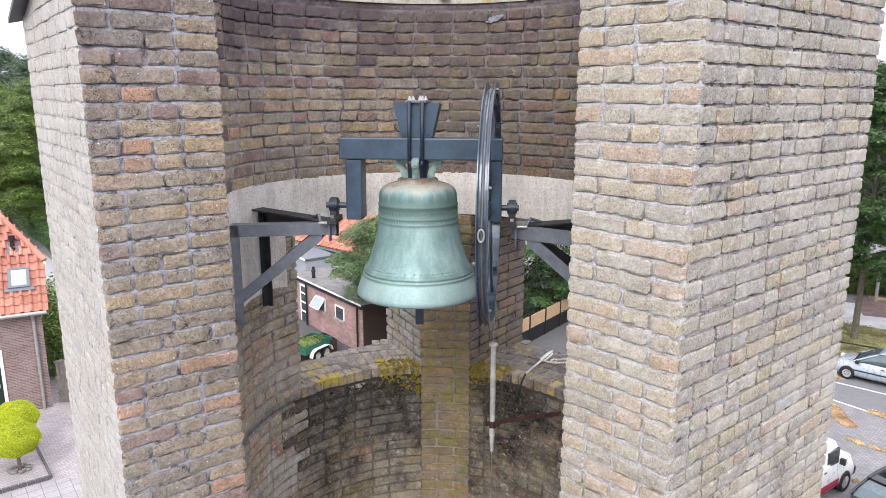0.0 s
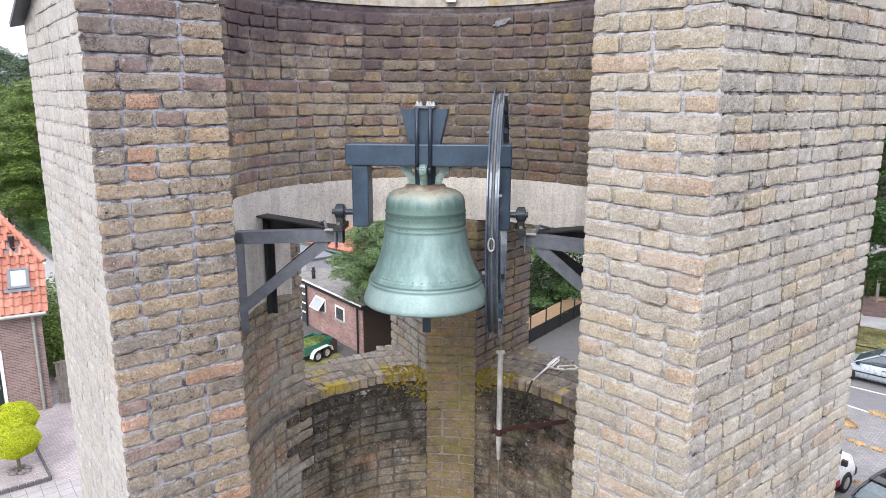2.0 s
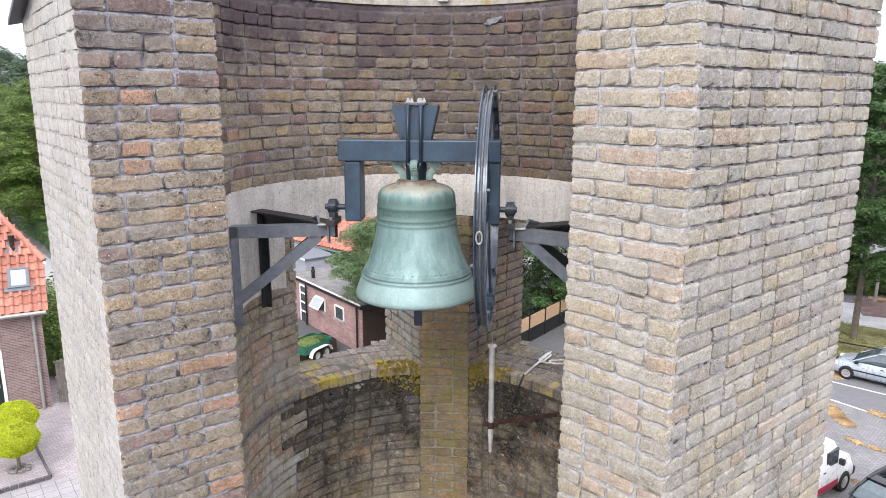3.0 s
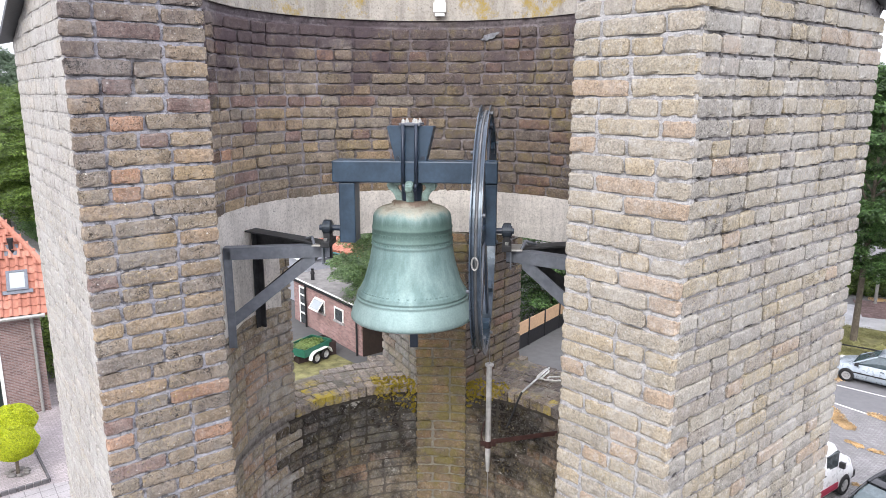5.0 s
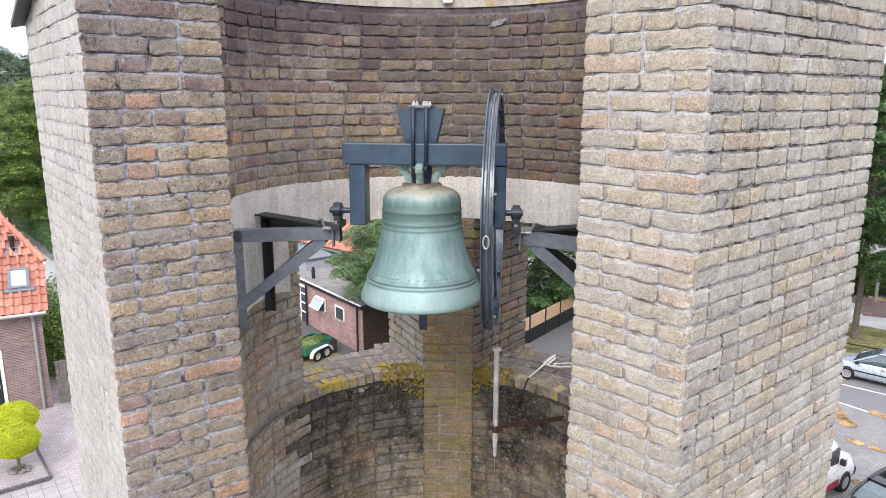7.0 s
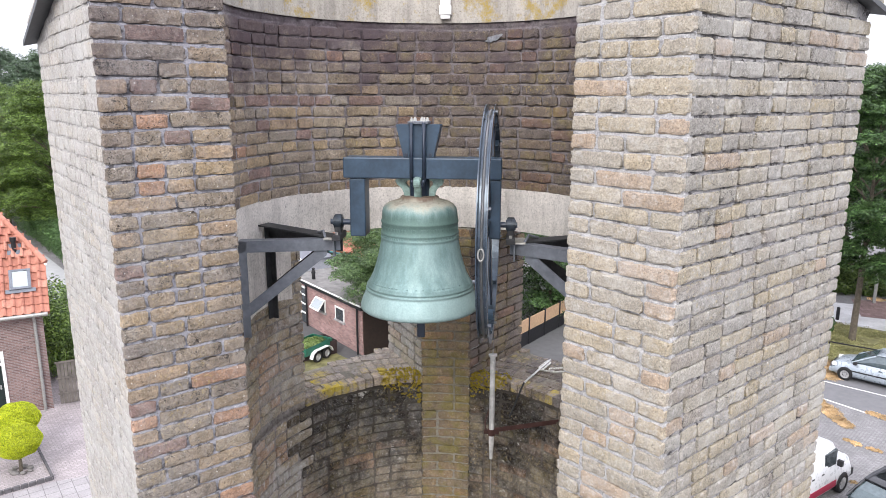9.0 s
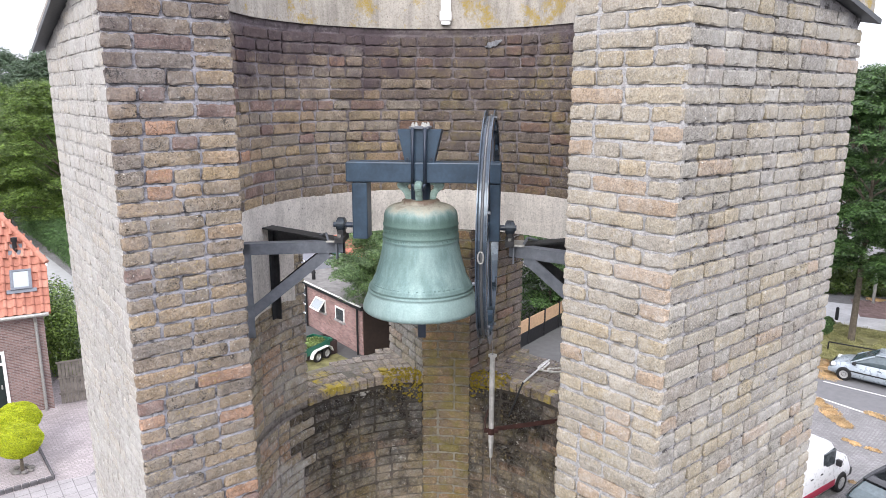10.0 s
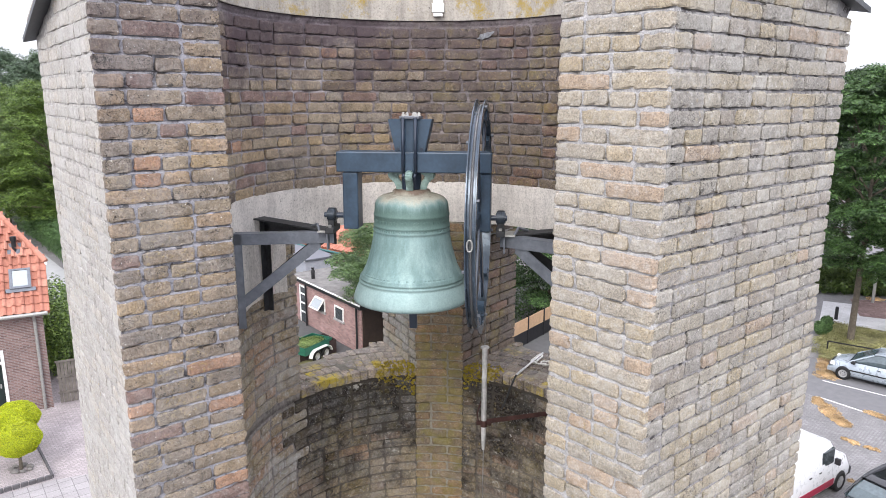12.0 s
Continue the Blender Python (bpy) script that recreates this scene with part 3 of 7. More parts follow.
round_bed(tower_shaft, az_of(REV_RR) + 3, AZ_R - 1.5, 0.02, Z_SILL - 0.06, M_MORTAR_STREAK)
round_bed(pier_left, AZ_L + 1.5, az_of(REV_LL) - 0.5, Z_SILL - 0.06, Z_RING0, M_MORTAR_STREAK)
round_bed(pier_right, az_of(REV_RR) + 0.5, AZ_R - 1.5, Z_SILL - 0.06, Z_RING0, M_MORTAR_STREAK)
round_bed(pier_back, az_of(REV_BL) + 0.4, az_of(REV_BR) - 0.4, Z_SILL - 0.06, Z_RING0, M_MORTAR_MOSS)

# plaster pad under the ring where the bracket sits
def pad(name, az0, az1):
    bm = bmesh.new()
    n = 14
    rows = []
    rp = random.Random(7)
    for r in (R_IN - 0.002, R_IN + 0.045):
        lo, hi = [], []
        for i in range(n + 1):
            az = az0 + (az1 - az0) * i / n
            x, y = r * math.sin(radians(az)), r * math.cos(radians(az))
            lo.append(bm.verts.new((x, y, EYE - 1.045 + (0.010 * math.sin(i * 0.9 + az0) + rp.uniform(-0.006, 0.006) if r < R_IN else 0))))
            hi.append(bm.verts.new((x, y, Z_RING0 - 0.001)))
        rows.append((lo, hi))
    (l0, h0), (l1, h1) = rows
    for i in range(n):
        bm.faces.new((l0[i], l0[i + 1], h0[i + 1], h0[i]))
        bm.faces.new((l1[i], h1[i], h1[i + 1], l1[i + 1]))
        bm.faces.new((l0[i], l1[i], l1[i + 1], l0[i + 1]))
    for i in (0, n):
        bm.faces.new((l0[i], h0[i], h1[i], l1[i]))
    bmesh.ops.recalc_face_normals(bm, faces=bm.faces[:])
    return tagged(part(name, bm, M_CONCRETE), "pale concrete pad behind the bell bracket", "wall", kind="structure")


pad("concrete_pad_left", AZ_L + 9, -63.5)
pad("concrete_pad_right", 63.5, AZ_R - 9)

# the cast ring that spans the bays
bm = bmesh.new()
a0, a1 = AZ_L + 9, AZ_R - 9
prism(bm, ccw(arc(a0, a1, R_IN + 0.001, 3) + arc(a1, a0, R_IN + 0.115, 3)), Z_RING0 - 0.002, Z_RING1 + 0.002)
tagged(part("concrete_ring", bm, M_CONCRETE), "pale cast concrete ring with drip stains over the bays", "lintel", kind="structure")

# ---- the bell and its rig ----
PIVOT = Vector((0.0, 0.014, EYE - 0.523))
SWING = 1.0                     # degrees: the mouth leans out of the open corner


def patina_mat():
    """Green bronze: pale verdigris on the flanks, brown where the rain washes the crown."""
    m = Nodes("bell_green_patina", 0.62, 0.25, 0.4)
    co = m.coords(False)
    mp = m.add("ShaderNodeMapping")
    mp.inputs["Scale"].default_value = (14, 14, 1.6)
    m.link(co, mp.inputs["Vector"])
    st, big, f = m.noise(mp.outputs[0], 1.0, 6, 0.65), m.noise(co, 7, 5), m.noise(co, 120, 3, 0.6)
    c = m.ramp(st, [(0.25, (0.10, 0.19, 0.185)), (0.5, (0.225, 0.345, 0.34)), (0.75, (0.38, 0.52, 0.515))])
    c = m.mix(m.ramp(big, [(0.4, 0.0), (0.75, 0.55)]), c, (0.15, 0.235, 0.215))
    sep = m.add("ShaderNodeSeparateXYZ")
    m.link(co, sep.inputs[0])
    hi = m.math("ADD", sep.outputs["Z"], m.math("MULTIPLY", m.math("SUBTRACT", st, 0.5), 0.10))
    c = m.mix(m.ramp(hi, [(0.0, 0.0), (0.34, 0.0), (0.40, 0.75), (0.46, 0.8), (0.51, 0.0)]), c, (0.09, 0.155, 0.13))
    c = m.mix(m.ramp(hi, [(0.495, 0.0), (0.53, 0.85)]), c, (0.40, 0.37, 0.29))
    c = m.mix(m.ramp(hi, [(0.085, 0.45), (0.12, 0.0)]), c, (0.41, 0.54, 0.53))
    c = m.mix(m.ramp(hi, [(0.10, 0.0), (0.12, 0.4), (0.15, 0.0)]), c, (0.13, 0.20, 0.19))
    c = m.mix(m.ramp(hi, [(0.535, 0.0), (0.56, 0.9)]), c, (0.13, 0.085, 0.06))
    c = m.mix(1.0, c, m.ramp(f, [(0.3, 0.88), (0.7, 1.06)]), "MULTIPLY")
    m.color(c)
    m.bump(m.math("ADD", f, m.math("MULTIPLY", big, 0.6)), 0.14, 0.003)
    return m.mat


M_PATINA = patina_mat()
M_CANON = plain("crown_grey_green_bronze", (0.24, 0.34, 0.31), 0.6, 0.25, var=0.4, scale=28, bump=0.3)
M_BELL_IN = plain("bell_inside_dark", (0.022, 0.027, 0.028), 0.6, 0.3, var=0.4, scale=12)
M_STEEL = plain("steel_slate_blue_paint", (0.036, 0.066, 0.104), 0.42, 0.1, var=0.28, scale=12, bump=0.06, spec=0.5)
M_STEEL_GLOSS = plain("steel_blue_gloss_paint", (0.060, 0.085, 0.115), 0.24, 0.35, var=0.3, scale=9, bump=0.05, spec=0.6)
M_STEEL_DARK = plain("steel_navy_paint", (0.024, 0.036, 0.058), 0.38, 0.1, var=0.2, scale=12, bump=0.06, spec=0.5)
M_NUT = plain("nut_bright_zinc", (0.60, 0.60, 0.58), 0.45, 0.3, var=0.1, scale=40)
M_HOUSING = plain("cast_blue_grey", (0.030, 0.040, 0.052), 0.32, 0.3, var=0.3, scale=30, bump=0.2)
M_GALV = plain("steel_galvanised_nuts", (0.42, 0.42, 0.40), 0.45, 0.6, var=0.25, scale=30)
M_GREY = plain("steel_grey_paint_worn", (0.16, 0.175, 0.20), 0.5, 0.2, var=0.2, scale=22, bump=0.12)
M_GREY_DARK = plain("steel_grey_paint_dark", (0.045, 0.047, 0.05), 0.6, 0.1, var=0.4, scale=10, bump=0.2)
M_RUST = plain("steel_rusty_brown", (0.06, 0.028, 0.024), 0.8, 0.1, var=0.35, scale=25, bump=0.3)
M_PIPE = plain("pipe_galvanised_weathered", (0.56, 0.56, 0.55), 0.6, 0.4, var=0.3, scale=16, bump=0.2)
M_WHITE = plain("plastic_white", (0.80, 0.80, 0.79), 0.45, var=0.05)
M_ROPE = plain("rope_off_white", (0.62, 0.61, 0.57), 0.85, var=0.15, scale=60, bump=0.4)
M_WIRE = plain("steel_wire", (0.40, 0.40, 0.40), 0.4, 0.8, var=0.1)

rig = new("church_bell")
rig.matrix_world = Matrix.Translation(PIVOT) @ pose(0, 0, 0, -SWING, 0, 0)
tagged(rig, "green bronze church bell hung in a slate-blue steel headstock", "bell")
BX, LIP = -0.047, -0.422        # the bell's axis, and its lip under the pivot
PROFILE = [(0.262, 0.0), (0.285, -0.004), (0.297, 0.006), (0.296, 0.022), (0.289, 0.045), (0.279, 0.07), (0.270, 0.09), (0.266, 0.097), (0.2695, 0.101), (0.269, 0.107), (0.2625, 0.110), (0.2625, 0.114), (0.2655, 0.117), (0.2645, 0.124), (0.258, 0.128), (0.2585, 0.133), (0.252, 0.138),
           (0.247, 0.15), (0.232, 0.18), (0.219, 0.222), (0.206, 0.268), (0.1975, 0.31), (0.192, 0.345), (0.1905, 0.352), (0.1935, 0.356), (0.1935, 0.362), (0.190, 0.366), (0.1895, 0.376),
           (0.1925, 0.38), (0.1925, 0.386), (0.189, 0.39), (0.1875, 0.43), (0.1905, 0.434), (0.1905, 0.441), (0.187, 0.445), (0.1855, 0.47), (0.184, 0.487), (0.179, 0.503), (0.166, 0.519),
           (0.146, 0.530), (0.120, 0.538), (0.096, 0.543), (0.094, 0.555), (0.086, 0.560), (0.0, 0.562)]
bm = bmesh.new()
lathe(bm, PROFILE, 96)
bell = part("bell_body", bm, M_PATINA, rig, "pale green patinated bronze bell with brown crown", True)
bell.location = (BX, 0, LIP)
bm = bmesh.new()
lathe(bm, [(0.262, 0.0), (0.245, 0.03), (0.228, 0.09), (0.205, 0.17), (0.18, 0.26), (0.168, 0.36), (0.162, 0.45), (0.14, 0.49), (0.0, 0.50)], 64)
o = part("bell_inside", bm, M_BELL_IN, bell, "dark inside of the bell", True)
# raised lettering bands that cannot be read, as small bars
bm = bmesh.new()
rnd = random.Random(5)
for z, h, r in ((0.411, 0.017, 0.1885), (0.369, 0.012, 0.191)):
    a = 0.0
    while a < 360:
        w = rnd.uniform(2.0, 4.2)
        if rnd.random() < 0.86:
            box(bm, (-w * 0.0013, -0.0012, -h * rnd.uniform(0.25, 0.5)), (w * 0.0013, 0.0015, h * rnd.uniform(0.3, 0.5)), pose(r * math.sin(radians(a)), -r * math.cos(radians(a)), z, 0, 0, a))
        a += w + 1.2
tagged(part("lettering", bm, M_PATINA, bell, "raised cast lettering, worn"), kind="stuff")
bm = bmesh.new()
for k in range(26):
    a = rnd.uniform(-70, 60)
    box(bm, (-0.005, -0.0004, -0.004), (0.005, 0.0015, 0.004), pose(0.2502 * math.sin(radians(a)), -0.2502 * math.cos(radians(a)), 0.144, 0, 0, a))
tagged(part("ornament", bm, M_PATINA, bell), kind="stuff")
# crown loops
for k, (ang, rr) in enumerate(((0, 0.055), (90, 0.05), (180, 0.055), (270, 0.05))):
    bm = bmesh.new()
    prism(bm, ccw([(0.030, -0.012), (0.064, -0.012), (0.070, 0.024), (0.082, 0.044), (0.104, 0.060), (0.106, 0.082), (0.086, 0.096), (0.034, 0.098), (0.034, 0.078), (0.060, 0.072), (0.062, 0.060), (0.046, 0.044), (0.034, 0.024)]), -0.017, 0.017)
    bmesh.ops.bevel(bm, geom=bm.edges[:], offset=0.005, segments=2, affect="EDGES")
    bmesh.ops.transform(bm, matrix=pose(0, 0, 0, 90), verts=bm.verts[:])
    lp = part("crown_loop", bm, M_CANON, bell)
    lp.matrix_local = pose(0, 0, 0.553, 0, 0, ang) @ Matrix.Diagonal((1.12, 1.0, 1.08, 1))
bm = bmesh.new()
lathe(bm, [(0.0, 0.0), (0.05, 0.0), (0.05, 0.1), (0.045, 0.105), (0.0, 0.105)], 20)
lp = part("crown_block", bm, M_STEEL_DARK, bell)
lp.matrix_local = pose(0, 0, 0.556)
# clapper
clapper = new("clapper")
clapper.parent = rig
clapper.matrix_local = pose(BX, 0, 0, 4)
bm = bmesh.new()
tube(bm, (0, 0, 0.03), (0, 0, -0.43), 0.012, 12)
part("clapper_rod", bm, M_STEEL_DARK, clapper)
bm = bmesh.new()
bmesh.ops.create_uvsphere(bm, u_segments=20, v_segments=12, radius=0.043, matrix=Matrix.Translation((0, 0, -0.45)))
part("clapper_ball", bm, M_STEEL_DARK, clapper, "", True)
bm = bmesh.new()
box(bm, (-0.02, -0.012, -0.60), (0.02, 0.012, -0.47), None, 0.003)
part("clapper_tail", bm, M_STEEL_DARK, clapper)

# the headstock: box beam, two drop arms, head block with straps
BZ0, BZ1, BY = 0.225, 0.325, 0.066
bm = bmesh.new()
box(bm, (-0.412, -BY, BZ0), (0.352, BY, BZ1), None, 0.006)
part("headstock_beam", bm, M_STEEL, rig, "slate-blue steel box beam")
for x0, x1 in ((-0.385, -0.308), (0.275, 0.35)):
    bm = bmesh.new()
    box(bm, (x0, -0.055, -0.062), (x1, 0.055, BZ0 - 0.002), None, 0.006)
    part("drop_arm", bm, M_STEEL, rig)
bm = bmesh.new()
vs = []
for y in (-0.052, 0.052):
    vs.append([bm.verts.new((BX + x, y, z)) for x, z in ((-0.068, BZ1 - 0.015), (0.068, BZ1 - 0.015), (0.108, 0.482), (-0.108, 0.482))])
for i in range(4):
    bm.faces.new((vs[0][i], vs[0][(i + 1) % 4], vs[1][(i + 1) % 4], vs[1][i]))
bm.faces.new(vs[0])
bm.faces.new(list(reversed(vs[1])))
bmesh.ops.recalc_face_normals(bm, faces=bm.faces[:])
bmesh.ops.bevel(bm, geom=bm.edges[:], offset=0.003, segments=2, affect="EDGES")
head = part("head_block", bm, M_STEEL, rig, "flared slate-blue steel head block")
bm = bmesh.new()
box(bm, (BX - 0.048, -0.074, 0.484), (BX + 0.048, 0.074, 0.496), None, 0.002)
plate = part("clamp_plate", bm, M_GREY, rig, "galvanised clamp plate")
for x, y, big in ((-0.03, -0.06, 1), (0.03, -0.06, 1), (-0.03, 0.06, 1), (0.03, 0.06, 1), (0.012, 0.0, 1.1)):
    bm = bmesh.new()
    tube(bm, (BX + x, y, 0.496), (BX + x, y, 0.496 + 0.003 * big), 0.0105 * big, 16)
    tube(bm, (BX + x, y, 0.499), (BX + x, y, 0.498 + 0.010 * big), 0.0085 * big, 6)
    tube(bm, (BX + x, y, 0.50), (BX + x, y, 0.498 + 0.017 * big), 0.0045 * big, 10)
    part("nut", bm, M_NUT, plate, "bright galvanised nut on a threaded rod")
for y in (-0.078, 0.078):
    bm = bmesh.new()
    rods(bm, [(BX - 0.030, y, 0.49), (BX - 0.030, y, 0.222), (BX - 0.022, y, 0.196), (BX, y, 0.184), (BX + 0.022, y, 0.196), (BX + 0.030, y, 0.222), (BX + 0.030, y, 0.49)], 0.0085, 12)
    part("strap_rod", bm, M_STEEL_DARK, rig, "slate-blue steel strap rod", True)
    bm = bmesh.new()
    tube(bm, (BX, y * 0.72, 0.206), (BX, y * 1.06, 0.206), 0.020, 16)
    bmesh.ops.bevel(bm, geom=bm.edges[:], offset=0.004, segments=2, affect="EDGES")
    part("crown_pin", bm, M_GALV, rig, "worn steel pin through the crown")
for x in (-0.058, 0.058):
    bm = bmesh.new()
    tube(bm, (BX + x, -0.058, BZ1 + 0.014), (BX + x, -0.05, BZ1 + 0.014), 0.008, 10)
    part("bolt", bm, M_STEEL_DARK, head)

# rope wheel on the axle
wheel = new("rope_wheel")
wheel.parent = rig
wheel.matrix_local = pose(0.297, 0, 0, 0, 0, -1.7) @ pose(0, 0, 0, 0, 90, 0)
R_W = 0.578
bm = bmesh.new()
lathe(bm, [(R_W, -0.024), (R_W, -0.019), (R_W - 0.030, -0.015), (R_W - 0.030, 0.015), (R_W, 0.019), (R_W, 0.024), (R_W - 0.045, 0.024), (R_W - 0.045, -0.024), (R_W, -0.024)], 96)
bmesh.ops.recalc_face_normals(bm, faces=bm.faces[:])
part("wheel_rim", bm, M_STEEL_GLOSS, wheel, "navy steel channel rim")
for k in range(12):
    bm = bmesh.new()
    box(bm, (R_W - 0.085, -0.022, -0.020), (R_W - 0.043, 0.022, 0.020), pose(0, 0, 0, 0, 0, 30 * k + 15), 0.003)
    part("rim_lug", bm, M_STEEL, wheel)
for k in range(6):
    bm = bmesh.new()
    box(bm, (0.03, -0.030, -0.006), (R_W - 0.04, 0.030, 0.006), pose(0, 0, 0.0, 0, 0, 60 * k + 30), 0.002)
    part("spoke", bm, M_STEEL_DARK, wheel)
bm = bmesh.new()
tube(bm, (0, 0, -0.035), (0, 0, 0.035), 0.05, 24)
part("hub", bm, M_STEEL_DARK, wheel)
for k in range(6):
    for s in (-1, 1):
        bm = bmesh.new()
        tube(bm, (R_W - 0.02, 0, s * 0.024), (R_W - 0.02, 0, s * 0.036), 0.008, 6)
        bt = part("bolt", bm, M_GREY, wheel)
        bt.matrix_local = pose(0, 0, 0, 0, 0, 60 * k + 14 * s)
bm = bmesh.new()
lathe(bm, [(R_W - 0.03 + 0.007 * math.cos(t * math.pi / 4), 0.007 * math.sin(t * math.pi / 4)) for t in range(9)], 72)
part("wheel_rope", bm, M_WIRE, wheel, "grey steel cable in the rim's groove", True)
# shackle that ends the cable
SHACKLE = -87                  # degrees round the rim
bm = bmesh.new()
for k in range(12):
    t0, t1 = k * math.pi / 6, (k + 1) * math.pi / 6
    tube(bm, (0.012 * math.cos(t0), 0.026 * math.sin(t0), 0), (0.012 * math.cos(t1), 0.026 * math.sin(t1), 0), 0.0040, 8)
sh = part("shackle", bm, M_GALV, wheel, "bright steel shackle")
th = radians(SHACKLE)
sh.matrix_local = Matrix.Translation(((R_W + 0.002) * math.cos(th), (R_W + 0.002) * math.sin(th), 0.0)) @ Matrix(((0, -math.sin(th), math.cos(th), 0), (0, math.cos(th), math.sin(th), 0), (1, 0, 0, 0), (0, 0, 0, 1)))
# axle ends
for x0, x1 in ((-0.494, -0.38), (0.345, 0.432)):
    bm = bmesh.new()
    tube(bm, (x0, 0, 0), (x1, 0, 0), 0.014, 18)
    part("axle", bm, M_STEEL_DARK, rig, "dark steel axle stub")


def bearing(x, label):
    """A pillow block: split round housing on a foot."""
    b = thing("pillow_bearing", label, "bearing", (x, PIVOT.y, PIVOT.z), group="bell bearings")
    bm = bmesh.new()
    tube(bm, (-0.019, 0, 0), (0.019, 0, 0), 0.038, 28)
    for s in (-1, 1):
        tube(bm, (0.019 * s, 0, 0), (0.024 * s, 0, 0), 0.028, 28)
    bmesh.ops.bevel(bm, geom=[e for e in bm.edges if len(e.link_faces) == 2 and e.calc_face_angle(0) > 1.0], offset=0.003, segments=2, affect="EDGES")
    part("housing", bm, M_HOUSING, b, "blue-grey cast bearing housing")
    bm = bmesh.new()
    box(bm, (-0.022, -0.07, -0.085), (0.022, 0.07, -0.055), None, 0.004)
    box(bm, (-0.016, -0.030, -0.06), (0.016, 0.030, -0.012), None, 0.003)
    part("foot", bm, M_GREY_DARK, b)
    for s in (-1, 1):
        bm = bmesh.new()
        tube(bm, (0, s * 0.054, -0.055), (0, s * 0.054, -0.043), 0.009, 6)
        part("bolt", bm, M_GALV, b)
    return b


bearing(-0.455, "dark pillow block bearing on the steel bracket")
bearing(0.400, "dark pillow block bearing on the steel bracket")


def angle_bar(bm, a, b, w, t, up, side):
    """An L-section bar from a to b: one leg along up, one along side."""
    a, b, up, side = Vector(a), Vector(b), Vector(up), Vector(side)
    pts = [a, a + up * w, a + up * w + side * t, a + up * t + side * t, a + up * t + side * w, a + side * w]
    lo = [bm.verts.new(p) for p in pts]
    hi = [bm.verts.new(p + (b - a)) for p in pts]
    for i in range(6):
        bm.faces.new((lo[i], lo[(i + 1) % 6], hi[(i + 1) % 6], hi[i]))
    for ring in (lo, hi):
        bm.faces.new((ring[0], ring[1], ring[2], ring[3]))
        bm.faces.new((ring[0], ring[3], ring[4], ring[5]))
    bmesh.ops.recalc_face_normals(bm, faces=bm.faces[:])


def bracket(tip_x, feet, label):
    """Welded angle-iron console: two arms that meet under the bearing, each with a wall post and a strut."""
    b = thing("bell_bracket", label, "bracket", group="bell brackets")
    side = -1 if tip_x < 0 else 1
    zt = EYE - 0.612
    for k, ((fx, fy), ty, mat, dz, wide) in enumerate(feet):
        foot, tip = Vector((fx, fy, zt + dz)), Vector((tip_x, ty, zt + dz * 0.3))
        run = (tip - foot).normalized()
        s_in = Vector((0, 0, 1)).cross(run)
        if (s_in.y > 0) != (k == 0):
            s_in = -s_in
        bm = bmesh.new()
        angle_bar(bm, foot, tip, wide, 0.008, (0, 0, -1), s_in)
        part("arm", bm, mat, b)
        bm = bmesh.new()
        angle_bar(bm, foot + Vector((0, 0, -0.004)), foot + Vector((0, 0, -0.50 - dz)), 0.038, 0.008, run.xy.to_3d(), s_in)
        part("wall_post", bm, mat, b)
        bm = bmesh.new()
        angle_bar(bm, foot + run * 0.012 + s_in * 0.01 + Vector((0, 0, -0.41)), foot.lerp(tip, 0.86) + s_in * 0.01 + Vector((0, 0, -0.085)), 0.068, 0.008, (0, 0, 1), s_in)
        part("strut", bm, mat, b)
        bm = bmesh.new()
        q = foot.lerp(tip, 0.94)
        box(bm, (-0.004, -0.016, -0.085), (0.004, 0.016, 0.0), Matrix.Translation(q - s_in * 0.018), 0.001)
        part("end_tab", bm, M_GREY, b)
    bm = bmesh.new()
    xs = sorted((tip_x - side * 0.012, tip_x + side * 0.075))
    box(bm, (xs[0], -0.03, zt + 0.001), (xs[1], 0.10, zt + 0.010), None, 0.002)
    part("bearing_plate", bm, M_GALV, b)
    bm = bmesh.new()
    x0 = tip_x + side * 0.07
    rods(bm, [(x0, 0.0, zt + 0.006), (x0 + side * 0.02, 0.04, zt + 0.035), (x0 + side * 0.07, 0.10, zt + 0.012)], 0.007, 8)
    part("brace_rod", bm, M_GREY, b)
    return b


bracket(-0.452, (((-0.936, -0.10), 0.02, M_GREY, 0.0, 0.058), ((-0.900, 0.245), 0.075, M_GREY_DARK, 0.034, 0.085)), "worn grey angle-iron bracket with diagonal struts on the chamber wall")
bracket(0.398, (((0.905, -0.255), 0.02, M_GREY, 0.0, 0.058), ((0.905, 0.235), 0.075, M_GREY_DARK, 0.02, 0.085)), "worn grey angle-iron bracket with diagonal struts on the chamber wall")

# guide pipe of the bell rope, held by a rusty arm
pipe = thing("rope_guide_pipe", "galvanised guide pipe for the bell rope on a rusty arm", "pipe", (0.314, 0.54, EYE - 2.07))
bm = bmesh.new()
tube(bm, (0, 0, 0.10), (0, 0, 0.665), 0.0158, 20)
tube(bm, (0, 0, 0.0), (0, 0, 0.10), 0.010, 16, 0.0145)
part("tube", bm, M_PIPE, pipe)
bm = bmesh.new()
tube(bm, (0, 0, 0.662), (0, 0, 0.672), 0.026, 24)
part("flange", bm, M_PIPE, pipe)
bm = bmesh.new()
tube(bm, (0, 0, 0.155), (0, 0, 0.195), 0.021, 16)
box(bm, (-0.045, -0.01, 0.165), (0.045, 0.01, 0.188), None, 0.002)
part("clamp", bm, M_RUST, pipe)
bm = bmesh.new()
box(bm, (0.02, 0.004, 0.166), (0.55, 0.012, 0.194), pose(0, 0, 0.0, 0, -5, 12), 0.002)
part("wall_arm", bm, M_RUST, pipe)
bm = bmesh.new()
